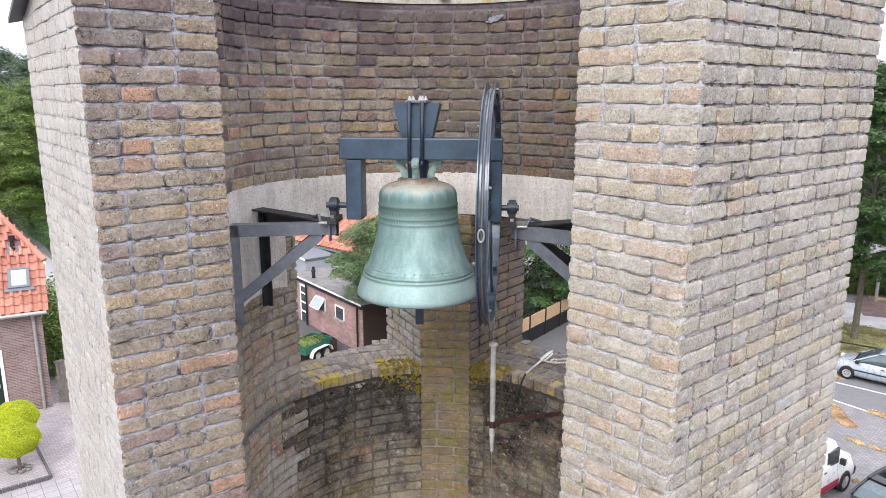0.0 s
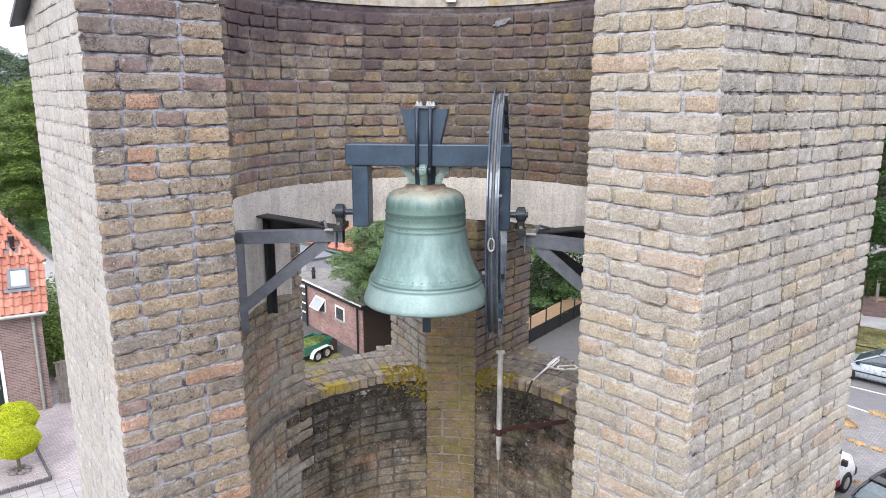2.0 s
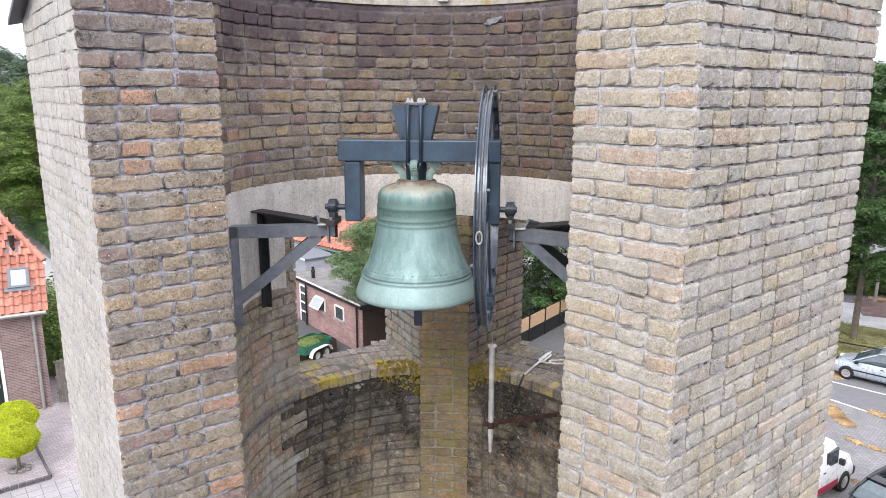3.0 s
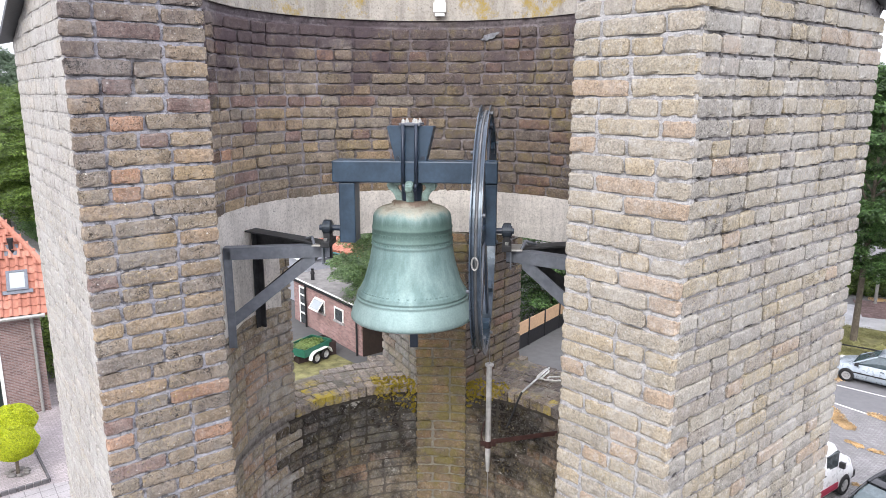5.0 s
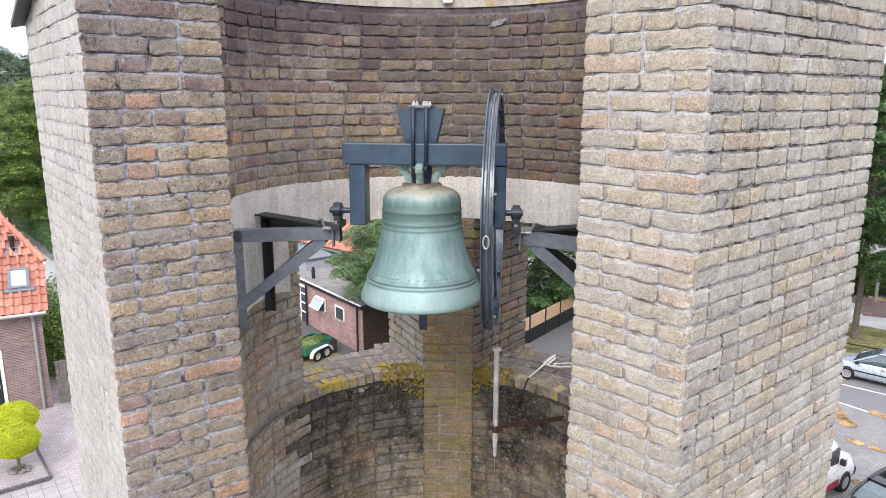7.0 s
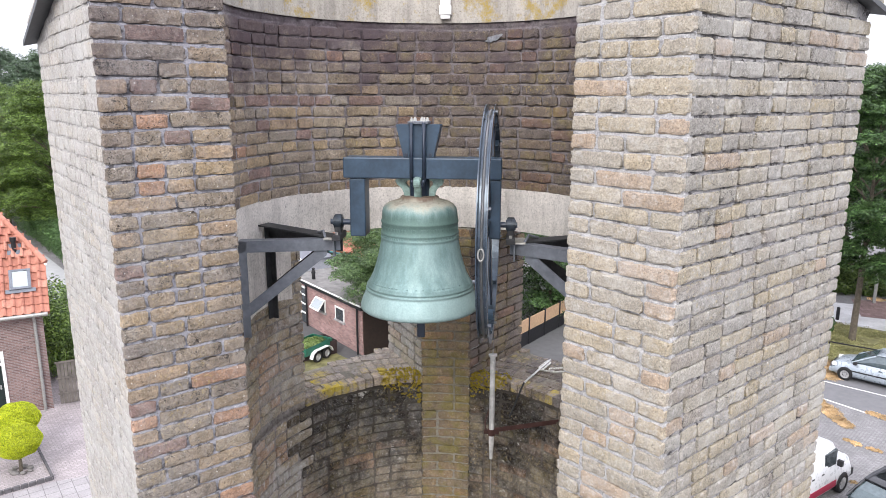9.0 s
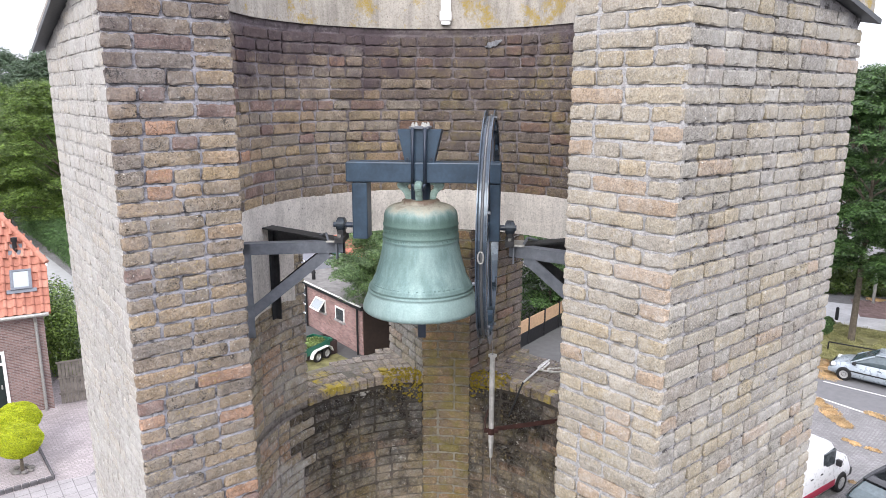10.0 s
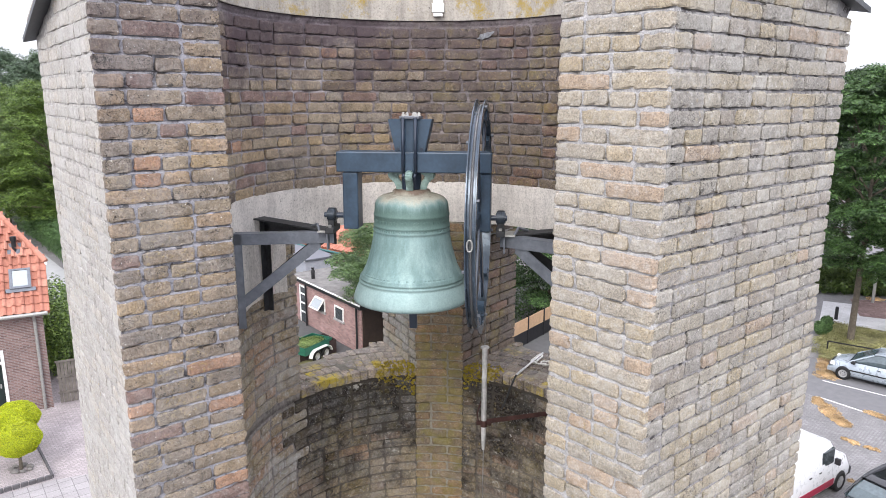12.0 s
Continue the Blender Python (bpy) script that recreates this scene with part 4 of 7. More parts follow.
rods(bm, [(-0.03, -0.02, 0.185), (-0.04, -0.01, 0.24), (-0.02, 0, 0.32)], 0.004)
part("hook", bm, M_RUST, pipe)
bm = bmesh.new()
rods(bm, [(0, 0, 1.15), (0, 0, 0.6)], 0.0025, 6)
rods(bm, [(0, 0, 0.0), (0.0, 0.0, -1.2)], 0.003, 6)
part("bell_wire", bm, M_WIRE, pipe)

# white cord left on the sill
cord = thing("cord", "white cord looped on the brick sill", "rope", (0.69, 1.14, Z_SILL + 0.012))
def oval(cx, cy, a, b, turn, n=14, z=0.010):
    c, q = math.cos(radians(turn)), math.sin(radians(turn))
    return [(cx + a * math.cos(t) * c - b * math.sin(t) * q, cy + a * math.cos(t) * q + b * math.sin(t) * c, z + 0.004 * math.sin(3 * t)) for t in (2 * math.pi * k / n for k in range(n + 1))]


bm = bmesh.new()
rods(bm, oval(-0.040, -0.030, 0.085, 0.020, 65), 0.0062)
rods(bm, oval(0.045, -0.100, 0.060, 0.036, 12) + [(0.15, -0.10, 0.012), (0.30, -0.07, 0.008)], 0.0062)
rods(bm, [(-0.075, -0.105, 0.012), (-0.03, -0.125, 0.010), (0.02, -0.132, 0.012)], 0.0062)
part("cord_loop", bm, M_ROPE, cord, "", True)
stick = thing("hook_rod", "thin bent steel rod hanging over the brick sill", "rod", (0.69, 1.14, Z_SILL + 0.018))
bm = bmesh.new()
rods(bm, [(0.004, 0.065, 0.010), (-0.182, -0.335, 0.006)], 0.0065, 10)
part("rod_shaft", bm, M_PIPE, stick)
bm = bmesh.new()
rods(bm, [(-0.182, -0.335, 0.006), (-0.20, -0.352, -0.03), (-0.268, -0.335, -0.235)], 0.0060, 10)
# same rod as the shaft; the shade on its hanging end is coloured in
part("rod_tip", bm, M_GREY_DARK, stick, "hanging end, coloured dark for its shade")

# small white sensor box on the concrete band
lampbox = thing("wall_sensor", "white plastic box with a cable duct on the concrete band", "sensor", (-0.01, R_IN - 0.008, EYE + 0.53))
bm = bmesh.new()
box(bm, (-0.036, -0.035, 0.022), (0.036, 0.0, 0.075), None, 0.004)
part("housing", bm, M_WHITE, lampbox)
bm = bmesh.new()
box(bm, (-0.028, -0.03, 0.0), (0.028, 0.0, 0.021), None, 0.003)
part("sensor_head", bm, M_WHITE, lampbox)
bm = bmesh.new()
box(bm, (-0.03, -0.02, 0.076), (0.03, 0.0, 0.30), None, 0.003)
part("cable_duct", bm, M_WHITE, lampbox)


# pale lime smear on the bricks above the wheel
smear = bmesh.new()
rs = random.Random(17)
ring = []
for k in range(18):
    a = k * math.pi / 9
    u, w = 0.052 * math.cos(a) * rs.uniform(0.7, 1.15), 0.021 * math.sin(a) * rs.uniform(0.6, 1.2)
    az = math.atan2(0.276, 0.904) + (u + 0.5 * w) / R_IN
    rr = R_IN - 0.0045
    ring.append(smear.verts.new((rr * math.sin(az), rr * math.cos(az), EYE + 0.42 + w + 0.22 * u)))
smear.faces.new(ring)
r2 = bmesh.ops.extrude_face_region(smear, geom=smear.faces[:])
bmesh.ops.translate(smear, vec=(0.276 * 0.012, 0.904 * 0.012, 0), verts=[v for v in r2["geom"] if isinstance(v, bmesh.types.BMVert)])
bmesh.ops.recalc_face_normals(smear, faces=smear.faces[:])
tagged(part("lime_smear", smear, plain("lime_smear_blue_white", (0.24, 0.25, 0.27), 0.9, var=0.35, scale=60, bump=0.5)), "dried blue-white lime smear on the inner bricks", "stain")

# ---- the street below ----


def paver_mat(name, col, size, vary=0.25, joint=0.5):
    """Clay or concrete pavers too far off to tell apart: joints and tone by a brick pattern."""
    m = Nodes(name, 0.9, 0.0, 0.15)
    co = m.coords()
    mp = m.add("ShaderNodeMapping")
    mp.inputs["Rotation"].default_value = (0, 0, radians(size[2]))
    m.link(co, mp.inputs["Vector"])
    br = m.add("ShaderNodeTexBrick")
    br.inputs["Scale"].default_value = 1.0
    br.inputs["Brick Width"].default_value, br.inputs["Row Height"].default_value = size[0], size[1]
    br.inputs["Mortar Size"].default_value = 0.012
    br.offset = 0.0 if size[0] == size[1] else 0.5
    br.inputs["Color1"].default_value = (*[c * (1 - vary) for c in col], 1)
    br.inputs["Color2"].default_value = (*[c * (1 + vary) for c in col], 1)
    br.inputs["Mortar"].default_value = (*[c * joint for c in col], 1)
    m.link(mp.outputs[0], br.inputs["Vector"])
    c = m.mix(1.0, br.outputs["Color"], m.ramp(m.noise(co, 0.7, 5), [(0.3, 0.8), (0.7, 1.15)]), "MULTIPLY")
    m.color(m.mix(1.0, c, m.ramp(m.noise(co, 25, 3), [(0.3, 0.85), (0.7, 1.08)]), "MULTIPLY"))
    return m.mat


M_PAVE_STREET = paver_mat("pavers_grey_street", (0.225, 0.22, 0.22), (0.21, 0.105, 40), 0.14, 0.72)
M_PAVE_PINK = paver_mat("pavers_pinkish_clay", (0.35, 0.315, 0.315), (0.21, 0.105, -43), 0.12, 0.75)
M_PAVE_SLAB = paver_mat("paving_slabs_grey", (0.315, 0.30, 0.30), (0.4, 0.4, -43), 0.07, 0.6)
M_FOOTPATH = paver_mat("footpath_pale_concrete", (0.52, 0.52, 0.52), (0.6, 0.3, 28), 0.06, 0.85)
M_PAVE_RED = paver_mat("pavers_red_brown", (0.24, 0.17, 0.16), (0.21, 0.105, 10))
M_GRASS = plain("grass_verge", (0.21, 0.20, 0.09), 0.95, var=0.45, scale=2.5, bump=0.8, bump_scale=30)
M_ASPHALT = plain("asphalt_worn", (0.10, 0.10, 0.10), 0.9, var=0.15, scale=3, bump=0.3)
M_WEEDS = leaf_mat("verge_weeds_yellow_green", (0.22, 0.22, 0.08), (0.50, 0.48, 0.24))
M_ASPHALT_PALE = plain("asphalt_pale_worn", (0.17, 0.17, 0.175), 0.9, var=0.12, scale=3, bump=0.3)
M_ROAD_PALE = plain("road_pale_worn", (0.36, 0.365, 0.36), 0.9, var=0.08, scale=2, bump=0.2)
M_LINE = plain("road_paint_white", (0.62, 0.62, 0.60), 0.8, var=0.12, scale=20)
M_KERB = plain("kerb_concrete", (0.36, 0.35, 0.34), 0.9, var=0.2, scale=6, bump=0.3)
M_LEAF_PILE = leaf_mat("fallen_leaves_orange", (0.50, 0.34, 0.17), (0.70, 0.52, 0.30))
M_TREE = leaf_mat("leaves_deep_green", (0.012, 0.03, 0.010), (0.06, 0.115, 0.03))
M_TREE_B = leaf_mat("leaves_fresh_green", (0.028, 0.06, 0.012), (0.24, 0.355, 0.075))
M_TREE_C = leaf_mat("leaves_mid_green", (0.02, 0.05, 0.018), (0.15, 0.265, 0.085))
# the haze of the distance is mixed into this leaf colour
M_TREE_HAZE = leaf_mat("leaves_green_hazed", (0.05, 0.085, 0.05), (0.15, 0.22, 0.125))
M_HEDGE = leaf_mat("hedge_green", (0.04, 0.075, 0.018), (0.16, 0.23, 0.06))
M_LIME = leaf_mat("topiary_lime_green", (0.26, 0.33, 0.01), (0.62, 0.67, 0.03), clump_light=(0.8, 1.12))
# core colour darkened to stand for shade behind the clipped leaves
M_LIME_SHADE = leaf_mat("topiary_inner_shade", (0.10, 0.15, 0.008), (0.22, 0.30, 0.02))
M_EDGING = plain("edging_dark_grey", (0.12, 0.115, 0.12), 0.9, var=0.25, scale=6, bump=0.3)
M_BARK = plain("bark_grey_brown", (0.13, 0.11, 0.085), 0.95, var=0.35, scale=9, bump=0.8, bump_scale=25)
M_TILE = plain("roof_tile_orange", (0.46, 0.17, 0.10), 0.7, var=0.22, scale=1.8, bump=0.2, spec=0.3)
M_GLASS = plain("window_glass_dark", (0.05, 0.06, 0.065), 0.08, 0.0, var=0.2, bump=0, spec=0.8)
M_SKYLIGHT = plain("skylight_glass_pale", (0.36, 0.40, 0.41), 0.08, 0.3, var=0.05, bump=0, spec=0.8)
M_WHITE_PAINT = plain("window_paint_white", (0.78, 0.78, 0.76), 0.5, var=0.06)
M_DOOR = plain("door_dark_green", (0.018, 0.028, 0.026), 0.35, var=0.2)
M_WOOD_GREY = plain("fence_wood_weathered", (0.15, 0.135, 0.12), 0.9, var=0.3, scale=5, bump=0.5)
M_BLACK = plain("black_paint", (0.018, 0.018, 0.02), 0.5, var=0.2)


def wallbrick_mat(name, col, mortar, rz):
    """Facade brickwork far off."""
    m = Nodes(name, 0.9, 0.0, 0.15)
    co = m.coords(False)
    sep = m.add("ShaderNodeSeparateXYZ")
    m.link(co, sep.inputs[0])
    com = m.add("ShaderNodeCombineXYZ")
    m.link(m.math("ADD", sep.outputs["X"], sep.outputs["Y"]), com.inputs["X"])
    m.link(sep.outputs["Z"], com.inputs["Y"])
    br = m.add("ShaderNodeTexBrick")
    br.inputs["Scale"].default_value = 1.0
    br.inputs["Brick Width"].default_value, br.inputs["Row Height"].default_value = 0.22, 0.0625
    br.inputs["Mortar Size"].default_value = 0.009
    br.inputs["Color1"].default_value = (*[c * 0.72 for c in col], 1)
    br.inputs["Color2"].default_value = (*[c * 1.28 for c in col], 1)
    br.inputs["Mortar"].default_value = (*mortar, 1)
    m.link(com.outputs[0], br.inputs["Vector"])
    m.color(m.mix(1.0, br.outputs["Color"], m.ramp(m.noise(co, 1.1, 5), [(0.3, 0.82), (0.7, 1.12)]), "MULTIPLY"))
    m.bump(br.outputs["Fac"], -0.4, 0.01)
    return m.mat


M_HOUSE = wallbrick_mat("facade_purple_brown_brick", (0.20, 0.13, 0.12), (0.28, 0.255, 0.245), 0)
M_ANNEX = wallbrick_mat("facade_pink_brick", (0.35, 0.215, 0.20), (0.32, 0.255, 0.24), 0)


def sheet(name, poly, z, material, label, category="ground", thick=0.02):
    bm = bmesh.new()
    prism(bm, ccw([tuple(p) for p in poly]), z - thick, z)
    return tagged(part(name, bm, material), label, category, kind="structure")


bm = bmesh.new()
bmesh.ops.create_grid(bm, x_segments=40, y_segments=40, size=1500)
tagged(part("ground", bm, M_PAVE_STREET), "grey paved ground round the tower", "ground", kind="structure")


def leaves(name, blobs, n, size, material, seed, parent=None, shell=0.55, lump=0.16, domed=False):
    """A crown of many small leaf blades scattered over ellipsoid clumps (x, y, z, rx, ry, rz)."""
    rng = np.random.default_rng(seed)
    blobs = np.array(blobs, float)
    vol = (blobs[:, 3] * blobs[:, 4] * blobs[:, 5]) ** (2 / 3)
    which = rng.choice(len(blobs), n, p=vol / vol.sum())
    d = rng.normal(size=(n, 3))
    d /= np.linalg.norm(d, axis=1)[:, None]
    if domed:
        d[:, 2] = np.abs(d[:, 2]) * 1.1 - 0.22
    rad = shell + (1 - shell) * rng.random(n) ** 0.6
    rad *= 1 + lump * np.sin(d[:, 0] * 7 + which) * np.cos(d[:, 1] * 6 + d[:, 2] * 5 + which * 2)
    c = blobs[which, :3] + d * rad[:, None] * blobs[which, 3:]
    nrm = d * 0.6 + rng.normal(size=(n, 3)) * 0.45 + np.array([0, 0, 1.1 if domed else 0.5])
    nrm /= np.linalg.norm(nrm, axis=1)[:, None]
    u = np.cross(nrm, rng.normal(size=(n, 3)))
    u /= np.linalg.norm(u, axis=1)[:, None]
    v = np.cross(nrm, u)
    s = size * rng.uniform(0.6, 1.3, n)[:, None]
    quad = np.stack([c - u * s, c - v * s * 0.45 + nrm * s * 0.12, c + u * s, c + v * s * 0.45 + nrm * s * 0.12], 1).reshape(-1, 3)
    me = bpy.data.meshes.new(name)
    me.vertices.add(4 * n)
    me.vertices.foreach_set("co", quad.ravel())
    me.loops.add(4 * n)
    me.loops.foreach_set("vertex_index", np.arange(4 * n))
    me.polygons.add(n)
    me.polygons.foreach_set("loop_start", np.arange(0, 4 * n, 4))
    me.update(calc_edges=True)
    me.validate()
    me.materials.append(material)
    ob = new(name, me)
    if parent:
        ob.parent = parent
    return ob


def limb(bm, a, b, r0, r1, seg=8):
    tube(bm, a, b, r0, seg, r1)


def tree(name, label, x, y, height, spread, clear, seed, material, n=14000, leaf=0.10, trunk_r=0.16, clumps=64):
    """A tapered trunk with limbs, and a crown of many flat sprays of leaves with gaps between them."""
    t = thing(name, label, "tree", (x, y, 0))
    rnd = random.Random(seed)
    bm = bmesh.new()
    top = (rnd.uniform(-0.2, 0.2), rnd.uniform(-0.2, 0.2), height * 0.80)
    limb(bm, (0, 0, -0.1), (0.03, 0.02, clear), trunk_r, trunk_r * 0.75, 14)
    limb(bm, (0.03, 0.02, clear), top, trunk_r * 0.75, trunk_r * 0.25, 10)
    blobs = []
    for k in range(clumps):
        f = (k + rnd.random()) / clumps
        s = spread * rnd.uniform(0.15, 0.27)
        z = clear + s * 0.2 + (height - clear - s * 0.8) * f
        rr = spread * math.sin(math.pi * (0.16 + 0.80 * f)) ** 0.7 * rnd.uniform(0.25, 1.0) ** 0.6 - s * 0.3
        a = k * 2.4 + rnd.uniform(-0.5, 0.5)
        p = (rr * math.cos(a), rr * math.sin(a), z)
        blobs.append((*p, s, s, s * 0.62))
        if k % 4 == 0:
            limb(bm, (0.02, 0.02, clear + (z - clear) * 0.6), p, trunk_r * 0.3, 0.02, 6)
    part("trunk", bm, M_BARK, t)
    leaves("crown", blobs, n, leaf, material, seed, t, shell=0.62, lump=0.3, domed=True)
    return t


def gp(x, y, k=1.062):
    """A place on the street, spread out from the foot of the camera."""
    return 0.41 + (x - 0.41) * k, -3.4 + (y + 3.4) * k


# left forecourt with topiary, street and verge on the other side
sheet("pavement_forecourt", [gp(-12.0, 12.0), gp(-12.9, 22.5), gp(-30, 20), gp(-30, 6)], 0.012, M_PAVE_PINK, "pinkish clay pavers of the forecourt", "pavement", 0.03)
sheet("pavement_slabs", [(-8.0, 17.7), (-12.6, 16.05), (-13.9, 15.36), (-22.0, 8.2), (-22.0, 4.0), (-8.0, 4.0)], 0.018, M_PAVE_SLAB, "large grey paving slabs along the forecourt", "pavement", 0.03)
sheet("road_side", [(-22.5, 33.2), (-44, 54), (-51, 48), (-27, 27)], 0.02, M_ROAD_PALE, "pale worn side road behind the house", "road", 0.03)
sheet("verge", [(15.06, 29.1), (17.6, 34.5), (19.9, 33.26), (36.0, 24.1), (31.8, 18.3)], 0.10, M_GRASS, "rough grass verge behind the parked car", "grass", 0.1)
sheet("pavement_far", [(16.6, 33.0), (19.3, 38.8), (22.1, 37.76), (45.0, 29.5), (40.0, 24.0)], 0.02, M_FOOTPATH, "pale concrete footpath", "pavement", 0.03)
sheet("road_far", [gp(18.9, 33.6), gp(19.9, 36.9), gp(45, 30), gp(43, 26)], 0.03, M_PAVE_RED, "red-brown paved road", "road", 0.03)
sheet("yard", [gp(-14, 22), gp(-14, 40), gp(12, 40), gp(6, 22)], 0.012, M_ASPHALT, "grey yard behind the tower", "ground", 0.03)
sheet("lawn", [gp(-9.4, 27.5), gp(-6.2, 24.6), gp(-4.4, 24.2), gp(-5.3, 21.5), gp(-12, 22)], 0.02, M_GRASS, "rough grass beside the annex", "grass", 0.03)


def stripe(a, b, w, name="road_line"):
    a, b = Vector(a), Vector(b)
    n = Vector((-(b - a).y, (b - a).x)).normalized() * w / 2
    sheet(name, [a + n, b + n, b - n, a - n], 0.010, M_LINE, "white painted parking line", "road marking", 0.008)


sheet("road_parking", [gp(9.8, 25.75), gp(12.4, 22.95), gp(13.7, 21.55), gp(19.7, 15.1), gp(24, 20), gp(14.2, 27.1)], 0.006, M_ASPHALT_PALE, "worn pale grey asphalt strip beside the verge", "road", 0.005)
stripe(gp(13.3, 24.55), gp(18.5, 20.8), 0.10)
stripe(gp(12.4, 22.95), gp(13.7, 21.55), 0.10)


heaps = []
rl = random.Random(23)
for (xa, ya), (xb, yb), width, k in (((14.95, 28.6), (14.7, 26.7), 0.55, 7), ((13.05, 24.5), (12.95, 22.9), 0.30, 8), ((12.95, 22.9), (13.2, 21.9), 0.26, 7), ((14.4, 23.4), (15.6, 21.9), 0.24, 8), ((12.5, 20.9), (13.0, 20.5), 0.16, 5), ((13.05, 20.35), (13.4, 20.1), 0.14, 4), ((13.9, 19.9), (14.3, 19.5), 0.16, 4), ((11.5, 18.0), (11.7, 17.8), 0.12, 2), ((22, 39.5), (27, 38.6), 0.4, 7)):
    for q in range(k):
        f = (q + rl.random()) / k
        heaps.append((xa + (xb - xa) * f + rl.uniform(-0.5, 0.5) * width, ya + (yb - ya) * f + rl.uniform(-0.5, 0.5) * width, 0.025, width * rl.uniform(0.6, 1.3), width * rl.uniform(0.6, 1.3), 0.022))
pile = leaves("leaf_litter", heaps, 24000, 0.034, M_LEAF_PILE, 3, shell=0.0)
tagged(pile, "orange fallen leaves swept by rain over the pavers", "leaves", kind="stuff")

# parked cars
M_SILVER = plain("car_paint_silver", (0.37, 0.42, 0.46), 0.3, 0.35, var=0.04, bump=0, spec=0.6)
M_VAN = plain("van_paint_white", (0.64, 0.65, 0.66), 0.3, 0.0, var=0.03, bump=0, spec=0.6)
M_CARBLACK = plain("car_paint_black", (0.012, 0.013, 0.016), 0.15, 0.0, var=0.1, bump=0, spec=0.8)
M_REDTRIM = plain("van_stripe_red", (0.26, 0.018, 0.045), 0.4, var=0.05, bump=0)
# teal in the base colour stands for what the panes reflect
M_CARGLASS = plain("car_glass_teal_reflection", (0.07, 0.10, 0.11), 0.06, 0.0, var=0.2, bump=0, spec=0.9)
M_TYRE = plain("tyre_rubber", (0.02, 0.02, 0.02), 0.85, var=0.2)
M_RIM = plain("wheel_cover_silver", (0.5, 0.5, 0.5), 0.35, 0.6, var=0.1)
M_TRIM = plain("car_trim_black", (0.025, 0.025, 0.027), 0.6, var=0.1)


def loft(bm, stations, half):
    """A body from cross stations (x, z_low, z_high, width factor, roof factor)."""
    rings = []
    for x, z0, z1, w, rf in stations:
        w, zm = half * w, z0 + (z1 - z0) * 0.45
        pts = [(-w * 0.94, z0), (-w, z0 + 0.12), (-w, zm), (-w * rf, z1 - 0.04), (-w * rf * 0.9, z1), (w * rf * 0.9, z1), (w * rf, z1 - 0.04), (w, zm), (w, z0 + 0.12), (w * 0.94, z0)]
        rings.append([bm.verts.new((x, y, z)) for y, z in pts])
    n = len(rings[0])
    for a, b in zip(rings, rings[1:]):
        for i in range(n):
            bm.faces.new((a[i], a[(i + 1) % n], b[(i + 1) % n], b[i]))
    bm.faces.new(rings[0])
    bm.faces.new(list(reversed(rings[-1])))
    bmesh.ops.recalc_face_normals(bm, faces=bm.faces[:])


def car(name, label, x, y, heading, paint, body, cabin, half, wheels, wheel_r, trims=()):
    """A parked car with its nose along +x of its own frame."""
    c = thing(name, label, "car", (x, y, 0), heading)
    bm = bmesh.new()
    loft(bm, body, half)
    bmesh.ops.bevel(bm, geom=[e for e in bm.edges if e.calc_face_angle(0) > 0.5], offset=0.03, segments=2, affect="EDGES")
    part("body", bm, paint, c, "", True)
    if cabin:
        bm = bmesh.new()
        loft(bm, cabin, half * 0.9)
        part("cabin_glass", bm, M_CARGLASS, c, "dark side and front windows")
        x0, x1, zr = cabin[2][0], cabin[-3][0], cabin[2][2]
        bm = bmesh.new()
        loft(bm, [(x - 0.02, z - 0.06, z + 0.022, 1.0, 0.94) for x, _, z, _, _ in cabin[2:-2]], half * 0.71)
        part("roof", bm, paint, c, "", True)
        for s in (-1, 1):
            for xa, xb, za, zb in ((cabin[0][0], cabin[2][0], cabin[0][2], zr), (cabin[-1][0], cabin[-3][0], cabin[-1][2], zr), ((x0 + x1) / 2, (x0 + x1) / 2 - 0.03, cabin[0][2], zr)):
                bm = bmesh.new()
                tube(bm, (xa, s * half * 0.91, za), (xb, s * half * 0.70, zb), 0.035, 8)
                part("pillar", bm, paint, c)
    for wx in wheels:
        for s in (-1, 1):
            w = new("wheel")
            w.parent = c
            w.location = (wx, s * (half - 0.06), wheel_r)
            bm = bmesh.new()
            lathe(bm, [(wheel_r * 0.62, -0.09), (wheel_r * 0.9, -0.1), (wheel_r, -0.07), (wheel_r, 0.07), (wheel_r * 0.9, 0.1), (wheel_r * 0.62, 0.09), (wheel_r * 0.62, -0.09)], 32, pose(0, 0, 0, 90))
            part("tyre", bm, M_TYRE, w, "", True)
            bm = bmesh.new()
            lathe(bm, [(0.0, s * 0.06), (0.05, s * 0.075), (wheel_r * 0.3, s * 0.06), (wheel_r * 0.63, s * 0.085)], 24, pose(0, 0, 0, 90) @ Matrix.Scale(-1, 4, (0, 0, 1)))
            for k in range(7):
                a = k * 2 * math.pi / 7
                box(bm, (0.03, -0.018, s * 0.075), (wheel_r * 0.6, 0.018, s * 0.092), pose(0, 0, 0, 90) @ Matrix.Scale(-1, 4, (0, 0, 1)) @ Matrix.Rotation(a, 4, "Z"))
            part("rim", bm, M_RIM, w)
            bm = bmesh.new()
            tube(bm, (wx, s * (half - 0.16), wheel_r + 0.02), (wx, s * (half + 0.004), wheel_r + 0.02), wheel_r * 1.05, 28)
            part("wheel_arch", bm, M_TRIM, c)
    for nm, lo, hi, mat in trims:
        bm = bmesh.new()
        box(bm, lo, hi, None, 0.015)
        part(nm, bm, mat, c)
    return c


